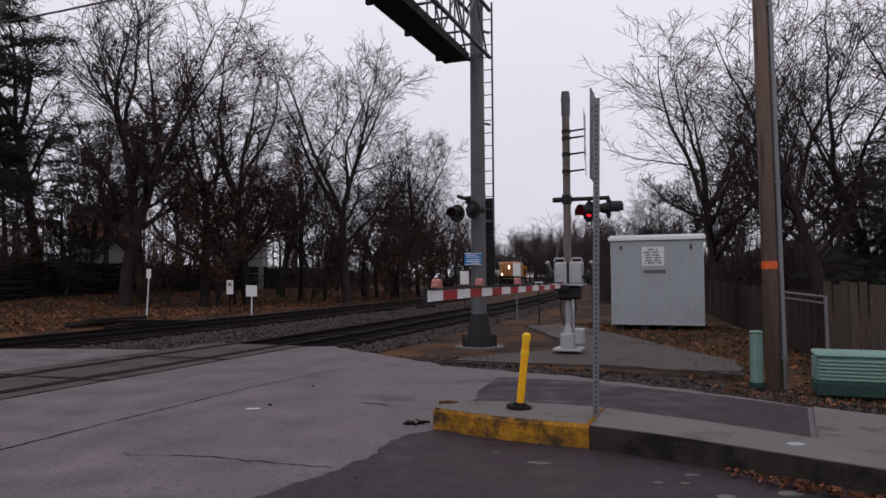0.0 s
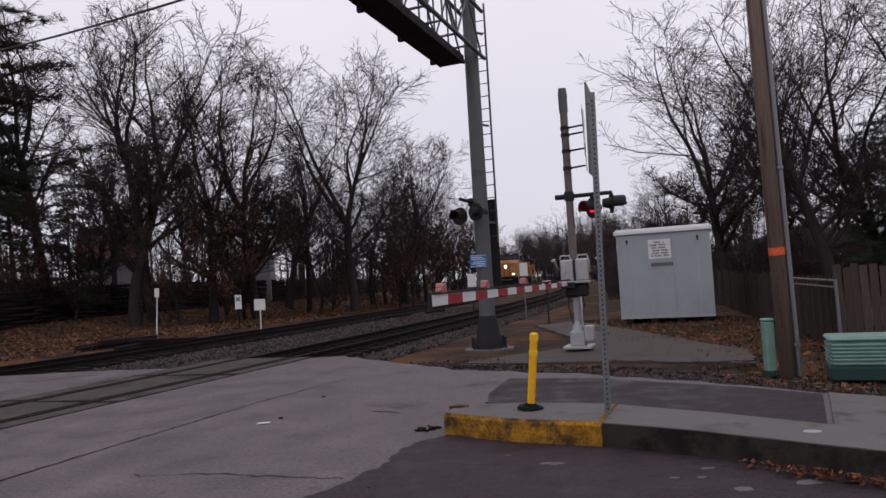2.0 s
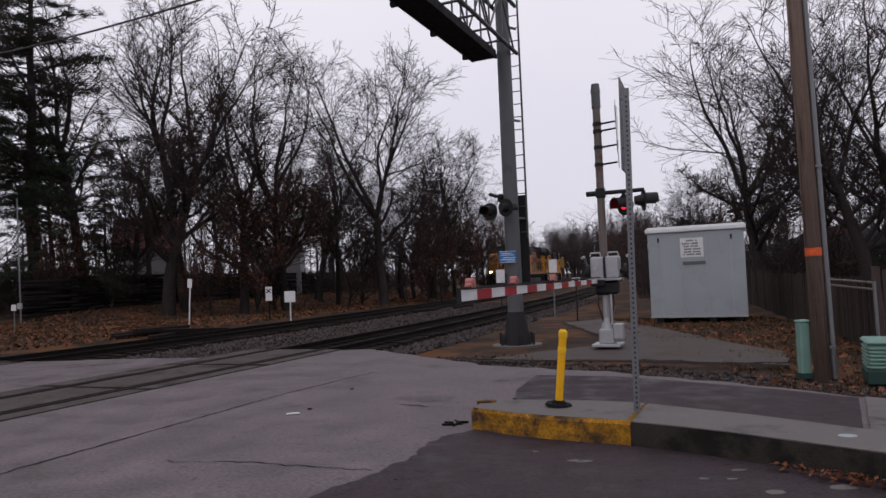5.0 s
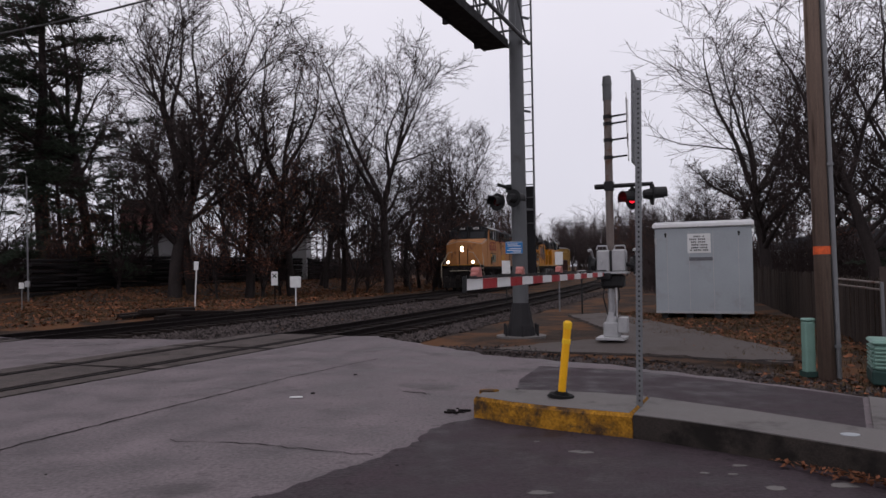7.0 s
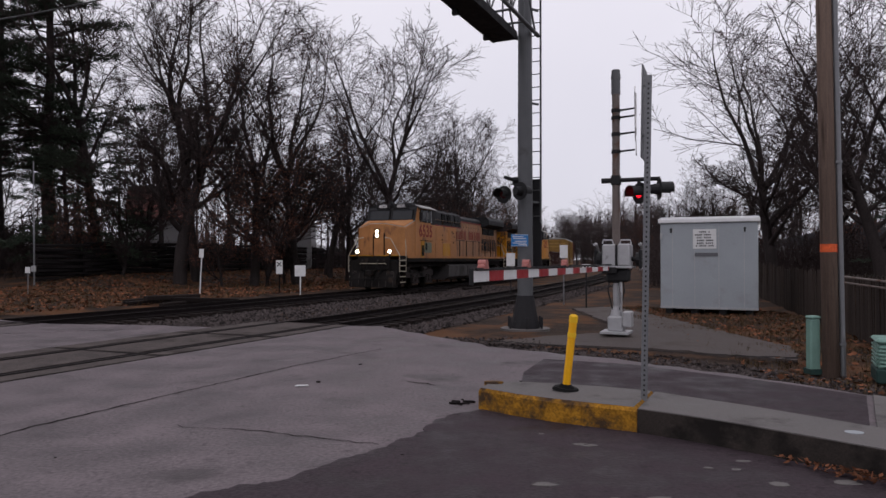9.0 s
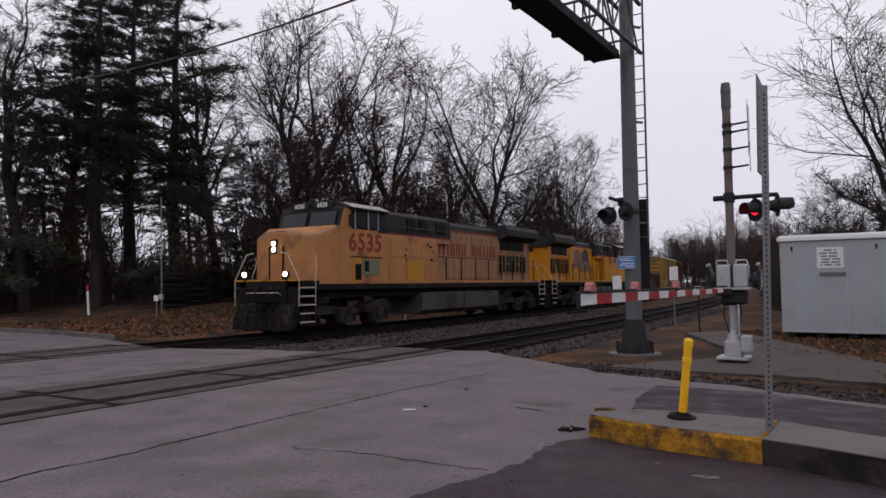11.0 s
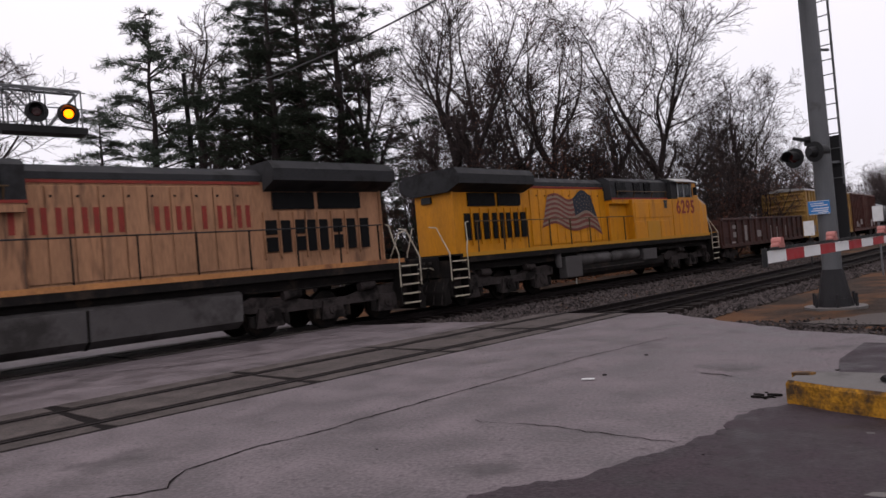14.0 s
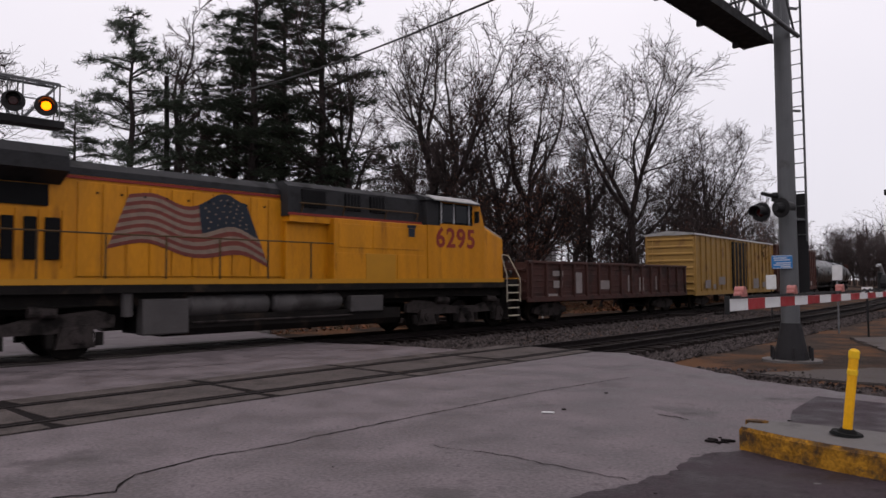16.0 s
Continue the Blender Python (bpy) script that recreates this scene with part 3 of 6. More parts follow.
def ballast():
    rnd, near, far = random.Random(5), [], []
    while len(near) < 30000:
        s, off = 3 + 36 * rnd.random() ** 1.9, rnd.uniform(-2.2, NEAR + 3.4)
        x, y, _ = track_point(s, off)
        if not inside(x, y, ROAD) and min(abs(off - 0.755), abs(off + 0.755), abs(off - NEAR - 0.755), abs(off - NEAR + 0.755)) > 0.1:
            near.append((x, y))
    scatter_stones("ballast", near, "grey crushed-stone railway ballast", 0.03, 0.085, 6)
    while len(far) < 3500:
        x, y = rnd.uniform(-1.8, 5.6), rnd.uniform(8.0, 15.5)
        if not inside(x, y, ROAD) and edge_distance(x, y, ROAD) < 1.5 * rnd.random() + 0.25:
            far.append((x, y))
    scatter_stones("gravel_verge", far, "loose gravel along the edge of the asphalt", 0.018, 0.055, 8)


ballast()


def litter_leaves(name, count, place, lo, hi, mat, label, seed, blades=False):
    rnd, g = random.Random(seed), Geo()
    while count:
        x, y = place(rnd)
        if inside(x, y, ROAD):
            continue
        count -= 1
        z = ground_height(x, y) + 0.01
        r, a = rnd.uniform(lo, hi), rnd.uniform(0, math.tau)
        if blades:
            for _ in range(5):
                b, h = rnd.uniform(0, math.tau), r * rnd.uniform(0.6, 1.3)
                o, w = Vector((math.cos(b), math.sin(b), 0)), 0.008
                c = Vector((x + rnd.gauss(0, 0.05), y + rnd.gauss(0, 0.05), z - 0.02))
                side = Vector((-o.y, o.x, 0)) * w
                g.add([c - side, c + side, c + o * h * rnd.uniform(0.2, 0.9) + Vector((0, 0, h))], [(0, 1, 2)])
        else:
            u = Vector((math.cos(a), math.sin(a), rnd.gauss(0, 0.35))) * r
            v = Vector((-math.sin(a), math.cos(a), rnd.gauss(0, 0.35))) * r * 0.6
            c = Vector((x, y, z + 0.02))
            g.add([c - u, c + v, c + u, c - v], [(0, 1, 2, 3)])
    tagged(part(name, g, mat), label, "ground cover", kind="stuff")


def left_bank(rnd):
    x, y, _ = track_point(rnd.uniform(-25, 75), -3.2 - 17 * rnd.random())
    return x, y


def right_plot(rnd):
    return rnd.uniform(4.2, 9.5), rnd.uniform(8.2, 26)


litter_leaves("fallen_leaves", 16000, left_bank, 0.05, 0.13, LEAF, "carpet of fallen russet leaves on the bank", 61)
litter_leaves("dry_grass", 7000, left_bank, 0.08, 0.3, GRASS, "dry winter grass beside the track", 62, True)
litter_leaves("dry_grass", 5000, right_plot, 0.03, 0.11, GRASS, "dry winter grass around the utility pole", 63, True)
litter_leaves("fallen_leaves", 2500, right_plot, 0.03, 0.07, LEAF, "fallen leaves beside the fence", 64)
rnd, g = random.Random(66), Geo()
for _ in range(260):
    x = 2.85 + rnd.gauss(0, 0.22)
    y = 5.4 - (x - 2.85) * 0.92 + abs(rnd.gauss(0, 0.09)) * -1
    u, v = Vector((rnd.gauss(0, 1), rnd.gauss(0, 1), rnd.gauss(0, 0.5))) * 0.02, Vector((rnd.gauss(0, 1), rnd.gauss(0, 1), rnd.gauss(0, 0.5))) * 0.012
    c = Vector((x, y, 0.03 + 0.05 * rnd.random()))
    g.add([c - u, c + v, c + u, c - v], [(0, 1, 2, 3)])
tagged(part("leaf_drift", g, LEAF), "small drift of dead leaves against the kerb", "ground cover", kind="stuff")
BARE = [(0.0, 14.4), (1.4, 14.0), (3.2, 13.6), (5.2, 12.2), (5.9, 14.0), (5.3, 19.5), (5.0, 22.0), (4.4, 25.5), (2.9, 24.5), (3.2, 19.5), (3.4, 16.9), (1.2, 15.6)]
structure("worn_path", Geo().prism(wavy(BARE + BARE[:1], 0.09, 0.25, 12)[:-1], -0.25, -0.055), material("bare_trodden_soil", (0.07, 0.058, 0.054), 0.9, vary=0.3, scale=1.5, fine=30, bump=0.5, stain=(0.05, 0.038, 0.032), stain_at=0.55, stain_scale=0.9), "bare trodden path of gravelly soil")

g = Geo()
far_kerb = [(-15.4, 19.9), (-19.1, 21.9), (-26.1, 24.5), (-60, 37.3)]
g.prism(far_kerb + [(x - 0.06, y + 0.2) for x, y in far_kerb[::-1]], -0.1, 0.12)
structure("kerb_far", g, KERB, "low concrete kerb beyond the tracks")


# ---- crossing signals ----
ALONG = Vector((-math.sin(HEADING), -math.cos(HEADING), 0))   # across the road, beside the tracks
ACROSS = Vector((math.cos(HEADING), -math.sin(HEADING), 0))   # away from the tracks, towards the viewer's side
LENS_RED = material("lit_red_lens", (0.6, 0.02, 0.02), 0.3, vary=0.1, bump=0, emit=(1.0, 0.012, 0.03), power=1.8)
LENS_AMBER = material("lit_amber_lens", (0.7, 0.2, 0.02), 0.3, vary=0.1, bump=0, emit=(1.0, 0.15, 0.0), power=4)
LENS_OFF = material("unlit_red_lens", (0.05, 0.008, 0.008), 0.25, vary=0.1, bump=0)
PINK_LAMP = material("pink_gate_lamp", (0.34, 0.13, 0.115), 0.35, vary=0.15, bump=0.03)


def local_frame(origin, ahead):
    """A pose whose x axis runs along ahead and whose z axis is up."""
    x = Vector(ahead).normalized()
    y = Vector((0, 0, 1)).cross(x)
    return Matrix.Translation(origin) @ Matrix((x, y, (0, 0, 1))).transposed().to_4x4()


def flasher(parent, m, lit, size=0.22):
    """One crossing lamp: a round black backing, a hood and a lens. It faces its own -y."""
    holder = new("flasher")
    holder.parent = parent
    holder.matrix_local = m
    back = Geo().tube((0, 0.0, 0), (0, 0.02, 0), size, size, 20).tube((0, 0.02, 0), (0, 0.2, 0), size * 0.55, size * 0.4, 12)
    hood, k = Geo(), 12
    for i in range(k + 1):
        a, r = math.pi * (-0.15 + 1.3 * i / k), size * 0.64
        hood.v += [(q * math.cos(a), y, q * math.sin(a)) for q in (r, r * 1.05) for y in (0, -0.28)]
    for i in range(k):
        p = 4 * i
        hood.f += [(p, p + 4, p + 5, p + 1), (p + 2, p + 3, p + 7, p + 6), (p + 1, p + 5, p + 7, p + 3), (p, p + 2, p + 6, p + 4)]
    b = part("backing", back, BLACK, holder)
    part("hood", hood, BLACK, b)
    part("lens", Geo().tube((0, -0.03, 0), (0, -0.003, 0), size * 0.38, size * 0.44, 16), lit or LENS_OFF, b, "glowing round lens" if lit else "dark unlit lens")
    # the holder is an anchor only: hang its mesh straight on the thing
    b.parent = parent
    b.matrix_local = m
    bpy.data.objects.remove(holder)
    return b


def cantilever(origin, ahead, label, arm_len, heads, sign):
    """A tall signal mast with a truss arm, walkway, ladder and lamps. x runs along the arm."""
    t = thing("cantilever_signal", local_frame(origin, ahead), label, "crossing signal")
    part("mast", Geo().tube((0, 0, 0.55), (0, 0, 8.78), 0.2, 0.17, 20).tube((0, 0, 8.78), (0, 0, 8.86), 0.2, 0.2, 20), MAST_GREY, t, smooth=False)
    part("base_flare", Geo().tube((0, 0, -0.1), (0, 0, 0.12), 0.37, 0.34, 16).tube((0, 0, 0.12), (0, 0, 0.75), 0.33, 0.21, 16), TRUSS_DARK, t, "dark stained flared base")
    for a in range(6):
        c, s = math.cos(a * math.tau / 6 + 0.4) * 0.45, math.sin(a * math.tau / 6 + 0.4) * 0.45
        part("anchor_bolt", Geo().tube((c, s, -0.1), (c, s, 0.22), 0.03, 0.03, 6), TRUSS_DARK, t)
    part("foundation", Geo().tube((0, 0, -0.3), (0, 0, -0.06), 0.62, 0.62, 20), KERB, t)
    # truss: two lower chords, two upper chords, and lacing
    z0, z1, w = 7.32, 8.55, 0.27
    chords = [(-w, z0), (w, z0), (-w, z1), (w, z1)]
    for y, z in chords:
        part("chord", Geo().tube((-0.25, y, z), (arm_len, y * 0.8, z if z > z0 else z + 0.08), 0.05, 0.045, 8), MAST_GREY, t)
    n = int(arm_len / 0.9)
    for side in (-w, w):
        for i in range(n):
            x0, x1 = i * arm_len / n, (i + 1) * arm_len / n
            a, b = ((x0, side, z0), (x1, side, z1)) if i % 2 == 0 else ((x0, side, z1), (x1, side, z0))
            part("diagonal", Geo().tube(a, b, 0.025, 0.025, 6), MAST_GREY, t)
            part("strut", Geo().tube((x1, side, z0), (x1, side, z1), 0.022, 0.022, 6), MAST_GREY, t)
    for i in range(n):
        x0, x1 = i * arm_len / n, (i + 1) * arm_len / n
        part("cross_brace", Geo().tube((x0, -w, z1), (x1, w, z1), 0.022, 0.022, 6), MAST_GREY, t)
        part("cross_strut", Geo().tube((x1, -w, z0), (x1, w, z0), 0.03, 0.03, 6), MAST_GREY, t)
    wy = -0.44
    g = Geo().box((arm_len / 2 + 0.13, wy, z0 - 0.16), (arm_len - 0.26, 0.6, 0.06))
    g.box((arm_len / 2 + 0.13, wy - 0.3, z0 - 0.1), (arm_len - 0.26, 0.05, 0.2)).box((arm_len / 2 + 0.13, wy + 0.3, z0 - 0.1), (arm_len - 0.26, 0.05, 0.2))
    for i in range(int(arm_len / 1.9)):
        g.box((0.9 + i * 1.9, wy - 0.27, z0 - 0.24), (0.1, 0.12, 0.14))
    part("walkway", g, TRUSS_DARK, t, "dark steel grating walkway")
    for x in [1.0 + i * 1.6 for i in range(int(arm_len / 1.6))]:
        part("rail_post", Geo().tube((x, wy - 0.3, z0), (x, wy - 0.3, z0 + 1.05), 0.02, 0.02, 6), MAST_GREY, t)
    for z in (z0 + 0.55, z0 + 1.05):
        part("hand_rail", Geo().tube((0.8, wy - 0.3, z), (arm_len, wy - 0.3, z), 0.02, 0.02, 6), MAST_GREY, t)
    for y in (0.16, 0.5):
        part("ladder_rail", Geo().beam((-0.36, y - 0.2, 2.6), (-0.36, y - 0.2, 8.8), 0.045, 0.03), MAST_GREY, t)
    for i in range(18):
        part("ladder_rung", Geo().tube((-0.36, -0.04, 2.75 + 0.33 * i), (-0.36, 0.3, 2.75 + 0.33 * i), 0.014, 0.014, 6), MAST_GREY, t)
    for z in (3.1, 5.6, 8.0):
        part("ladder_bracket", Geo().beam((-0.36, 0.23, z), (-0.05, 0.05, z), 0.05, 0.05), MAST_GREY, t)
    for x, y, z, face, lit in heads:
        flasher(t, Matrix.Translation((x, y, z)) @ Matrix.Rotation(face, 4, "Z"), lit, 0.22 if sign else 0.3)
    if sign:
        part("ladder_guard", Geo().box((-0.4, 0.13, 2.55), (0.03, 0.36, 2.3), bevel=0.01), TRUSS_DARK, t, "dark sheet over the foot of the ladder")
        part("lamp_arm", Geo().tube((-0.42, -0.2, 3.62), (0.95, -0.2, 3.62), 0.045, 0.045, 8).box((0.0, -0.22, 3.62), (0.2, 0.16, 0.2)), BLACK, t)
        m = Matrix.Rotation(radians(20), 3, "Z")
        board = part("sign_board", Geo().box((0.0, 0, 0), (0.42, 0.02, 0.3), bevel=0.004), BLUE_SIGN, t, "blue emergency notice board")
        board.matrix_local = Matrix.Translation((0.287, -0.054, 2.12)) @ Matrix.Rotation(radians(110.3), 4, "Z")
        for z, a in ((0.138, 0.4), (-0.138, 0.4)):
            part("sign_border", Geo().box((0, -0.014, z), (a, 0.006, 0.01)), WHITE, board)
        for z, a, dx in ((0.09, 0.26, -0.04), (0.045, 0.32, 0), (-0.02, 0.3, 0.03), (-0.065, 0.34, 0), (-0.105, 0.2, 0.07)):
            part("writing_bar", Geo().box((dx, -0.014, z), (a, 0.006, 0.018)), WHITE, board)
    return t


cantilever((0.88, 17.5, 0), ALONG, "tall grey cantilever signal mast with a truss arm over the road", 8.2,
           [(0.7, 0.1, 3.3, radians(250), None), (0.5, -0.4, 3.25, radians(80), None)], True)


def gate_signal():
    """The mast beside the road: gate mechanism, arm, lamps and the crossbuck seen edge-on."""
    t = thing("gate_signal", local_frame((2.82, 15.75, 0.0), ALONG), "silver crossing signal mast with a lowered gate arm", "crossing signal")
    part("base_casting", Geo().box((0, 0, 0.03), (0.62, 0.62, 0.06), bevel=0.01).box((0, 0, 0.22), (0.34, 0.34, 0.34), bevel=0.03).tube((0, 0, 0.38), (0, 0, 0.6), 0.14, 0.1, 12), SILVER, t)
    part("junction_box", Geo().box((0.05, 0.26, 0.33), (0.28, 0.2, 0.34), bevel=0.02), SILVER, t)
    part("mast", Geo().tube((0, 0, 0.4), (0, 0, 1.9), 0.075, 0.075, 14), SILVER, t)
    part("upper_mast", Geo().tube((0, 0, 1.9), (0, 0, 5.35), 0.085, 0.085, 14), MAST_RUST, t, "rust-streaked upper mast")
    part("mast_cap", Geo().tube((0, 0, 5.35), (0, 0, 5.75), 0.1, 0.1, 14).tube((0, 0, 5.7), (0, 0, 5.9), 0.11, 0.09, 14), MAST_GREY, t)
    part("conduit", Geo().path([(0.1, 0.12, 0.5), (0.16, 0.14, 0.9), (0.1, 0.12, 1.3)], 0.025), SILVER, t)
    part("gate_mechanism", Geo().box((0.0, -0.13, 1.74), (0.4, 0.3, 0.5), bevel=0.035), SILVER, t, "silver gate mechanism case")
    part("mechanism_door", Geo().box((0.02, 0.2, 1.75), (0.4, 0.28, 0.5), bevel=0.035), SILVER, t)
    part("mechanism_gap", Geo().box((0.0, 0.04, 1.74), (0.36, 0.07, 0.46)), BLACK, t)
    part("mechanism_ledge", Geo().box((0.03, 0.03, 1.48), (0.46, 0.72, 0.05), bevel=0.01), SILVER, t)
    part("hinge_knob", Geo().tube((0.2, -0.2, 1.72), (0.25, -0.2, 1.72), 0.05, 0.05, 10), SILVER, t)
    for y in (-0.17, 0.22):
        part("lifting_loop", Geo().path([(0.1, y - 0.12, 2.0), (0.1, y - 0.1, 2.08), (0.1, y + 0.1, 2.08), (0.1, y + 0.12, 2.0)], 0.018), SILVER, t)
    part("gear_housing", Geo().box((0.02, 0.05, 1.3), (0.34, 0.5, 0.3), bevel=0.05), BLACK, t, "greasy black gear housing")
    for dy in (-0.14, 0.16):
        part("cable", Geo().path([(0.05, dy, 1.2), (0.09, dy * 1.2, 0.95), (0.08, dy * 0.6, 0.6), (0.05, dy * 0.3, 0.42)], 0.016), BLACK, t)
    part("mechanism_shaft", Geo().tube((0, -0.42, 1.66), (0, 0.52, 1.66), 0.05, 0.05, 10).tube((0, 0.44, 1.66), (0, 0.52, 1.66), 0.16, 0.16, 14).tube((0, -0.42, 1.66), (0, -0.32, 1.66), 0.16, 0.16, 14), BLACK, t)
    for y in (-0.44, 0.54):
        part("counterweight_arm", Geo().path([(0.05, y, 1.44), (-0.12, y, 1.5), (-0.2, y, 1.66), (-0.18, y, 1.86), (0.02, y, 2.0), (0.24, y, 1.98)], 0.03), SILVER, t)
        part("counterweight", Geo().box((0.06, y, 1.66), (0.2, 0.06, 0.42), bevel=0.02), BLACK, t)
    part("arm_bracket", Geo().box((0.15, -0.1, 1.41), (0.5, 0.3, 0.14), bevel=0.02).box((0.0, -0.05, 1.28), (0.22, 0.3, 0.3), bevel=0.03), BLACK, t)
    x, k = 8.4, 0
    while x > 0.4:
        e = max(x - 0.525, 0.35)
        part("arm_stripe", Geo().box(((x + e) / 2, -0.1, 1.45), (x - e, 0.03, 0.128 - 0.003 * k), bevel=0.004), WHITE if k % 2 == 0 else RED_SHEET, t)
        x, k = e, k + 1
    part("arm_spine", Geo().box((4.3, -0.07, 1.535), (8.1, 0.02, 0.03)), BLACK, t)
    part("arm_end", Geo().box((8.42, -0.1, 1.45), (0.03, 0.05, 0.19), bevel=0.005), BLACK, t)
    for x in (8.05, 6.35, 4.2):
        part("gate_lamp", Geo().box((x, -0.1, 1.555), (0.2, 0.09, 0.07), bevel=0.02).tube((x, -0.15, 1.6), (x, -0.05, 1.6), 0.05, 0.05, 12), PINK_LAMP, t, "pink-red gate arm lamp")
    part("lamp_arm", Geo().tube((0, -0.3, 3.42), (0, 0.95, 3.42), 0.05, 0.045, 8).tube((0.0, -0.32, 3.42), (0.0, -0.12, 3.42), 0.06, 0.06, 8).box((0, 0, 3.42), (0.2, 0.2, 0.22), bevel=0.02).tube((0, 0.5, 3.42), (0, 0.5, 3.25), 0.04, 0.04, 8), BLACK, t)
    face = radians(90)
    flasher(t, Matrix.Translation((-0.02, 0.5, 3.12)) @ Matrix.Rotation(radians(48), 4, "Z"), LENS_RED, 0.24)
    flasher(t, Matrix.Translation((0.1, 0.95, 3.18)) @ Matrix.Rotation(radians(200), 4, "Z"), None, 0.24)
    for z in (4.98, 4.82, 4.45, 4.06):
        part("bracket", Geo().tube((0, 0, z), (0.04, 0.42, z + 0.02), 0.025, 0.02, 8).tube((0, 0, z - 0.04), (0, 0, z + 0.04), 0.1, 0.1, 12), BLACK, t)
    for tilt in (48, -48):
        b = part("crossbuck_blade", Geo().box((0, 0, 0), (1.25, 0.025, 0.23), bevel=0.004), WHITE, t, "weathered white crossbuck blade")
        b.matrix_local = Matrix.Translation((0.05, 0.44 + 0.002 * tilt / 10, 4.86)) @ Matrix.Rotation(radians(8), 4, "Z") @ Matrix.Rotation(radians(tilt), 4, "Y")
    b = part("track_count_sign", Geo().box((0, 0, 0), (0.36, 0.02, 0.3), bevel=0.004), WHITE, t)
    b.matrix_local = Matrix.Translation((0.05, 0.45, 4.12)) @ Matrix.Rotation(radians(8), 4, "Z")


gate_signal()

# The matching cantilever on the other side of the tracks, whose arm end shows over the train.
END = Vector((-19.35, 13.95, 0))
cantilever(END + ALONG * 8.4 + Vector((0, 0, -0.75)), -ALONG, "cantilever signal with lit amber lamp beyond the tracks", 8.9,
           [(8.28, -1.15, 7.62, radians(-15), LENS_AMBER), (7.45, -1.15, 7.62, radians(-15), None)], False)


# ---- trackside things ----
def signal_hut():
    t = thing("signal_hut", pose(7.36, 23.82, -0.09, 0, 0, -20.3), "pale blue-grey steel signal hut with a white roof", "hut")
    w, d, h = 2.92, 2.5, 2.75
    part("body", Geo().box((0, 0, 0.17 + h / 2), (w, d, h), bevel=0.02), HUT, t)
    part("roof", Geo().box((0, 0, 0.17 + h + 0.07), (w + 0.13, d + 0.13, 0.14), bevel=0.02).box((0, 0, 0.17 + h + 0.16), (w + 0.03, d + 0.03, 0.05), bevel=0.02), HUT_ROOF, t, "white overhanging roof")
    for x in (-1.2, -0.42, 0.42, 1.2):
        part("skid", Geo().box((x, 0, 0.075), (0.22, d - 0.2, 0.2)), BLACK, t)
    part("base_channel", Geo().box((0, -d / 2 - 0.012, 0.19), (w, 0.03, 0.06)), SILVER, t)
    for x in (-1.08, -0.4, 0.32, 1.06):
        part("seam", Geo().box((x, -d / 2 - 0.004, 1.5), (0.02, 0.014, 2.6)), SILVER, t)
    notice = part("notice", Geo().box((-0.1, -d / 2 - 0.006, 2.4), (0.7, 0.012, 0.62)), WHITE, t, "white notice with lines of black writing")
    for z, a in ((2.62, 0.34), (2.53, 0.6), (2.44, 0.5), (2.35, 0.58), (2.26, 0.6), (2.18, 0.55)):
        for k in range(int(a / 0.055)):
            if (k * 7 + int(z * 100)) % 5:
                part("writing_bar", Geo().box((-0.1 - a / 2 + 0.055 * k + 0.03, -d / 2 - 0.015, z), (0.036, 0.006, 0.05)), BLACK, notice)
    part("plate", Geo().box((-0.05, -d / 2 - 0.008, 1.9), (0.7, 0.016, 0.11)), material("grey_plate", (0.11, 0.11, 0.12), 0.5, vary=0.1), t)
    for x in (-1.12, 1.08):
        part("lifting_eye", Geo().tube((x, -d / 2 - 0.03, 2.72), (x, -d / 2, 2.72), 0.04, 0.04, 10).box((x, -d / 2 - 0.02, 2.66), (0.05, 0.03, 0.1)), BLACK, t)
    part("hasp", Geo().box((-1.43, -d / 2 - 0.04, 2.5), (0.06, 0.08, 0.2), bevel=0.01), SILVER, t)


signal_hut()


def utility_pole():
    t = thing("utility_pole", pose(5.07, 10.72, -0.1, -0.6, -0.45, 0), "tall weathered brown wooden utility pole with a grey conduit", "utility pole")
    part("pole", Geo().tube((0, 0, -0.3), (0, 0, 11.2), 0.118, 0.095, 16), POLE_WOOD, t, smooth=True)
    part("conduit", Geo().tube((0.15, -0.05, 0.0), (0.125, -0.05, 9.5), 0.038, 0.045, 10), GALV, t, "grey plastic cable conduit")
    part("mark", Geo().tube((0, 0, 1.86), (0, 0, 1.98), 0.1165, 0.116, 16), material("orange_mark", (0.6, 0.1, 0.03), 0.6, vary=0.4, scale=20), t, "sprayed orange mark")
    part("crossarm", Geo().box((0, 0.15, 9.2), (2.4, 0.1, 0.12), turn=Matrix.Rotation(radians(50), 3, "Z")), POLE_WOOD, t)
    for z in (0.5, 3.2, 6.0):
        part("strap", Geo().box((0.13, -0.05, z), (0.1, 0.1, 0.04)), GALV, t)


utility_pole()


def pedestal():
    t = thing("cable_pedestal", pose(4.87, 10.85, -0.06, 0, 0, 8), "pale green telephone cable pedestal beside the pole", "pedestal")
    part("cover", Geo().box((0, 0, 0.42), (0.16, 0.14, 0.8), bevel=0.02), GREEN_BOX, t)
    part("cap", Geo().box((0, 0, 0.84), (0.175, 0.155, 0.05), bevel=0.02), GREEN_BOX, t)
    part("base", Geo().box((0, 0, 0.03), (0.2, 0.18, 0.08)), DARK_GREEN, t)


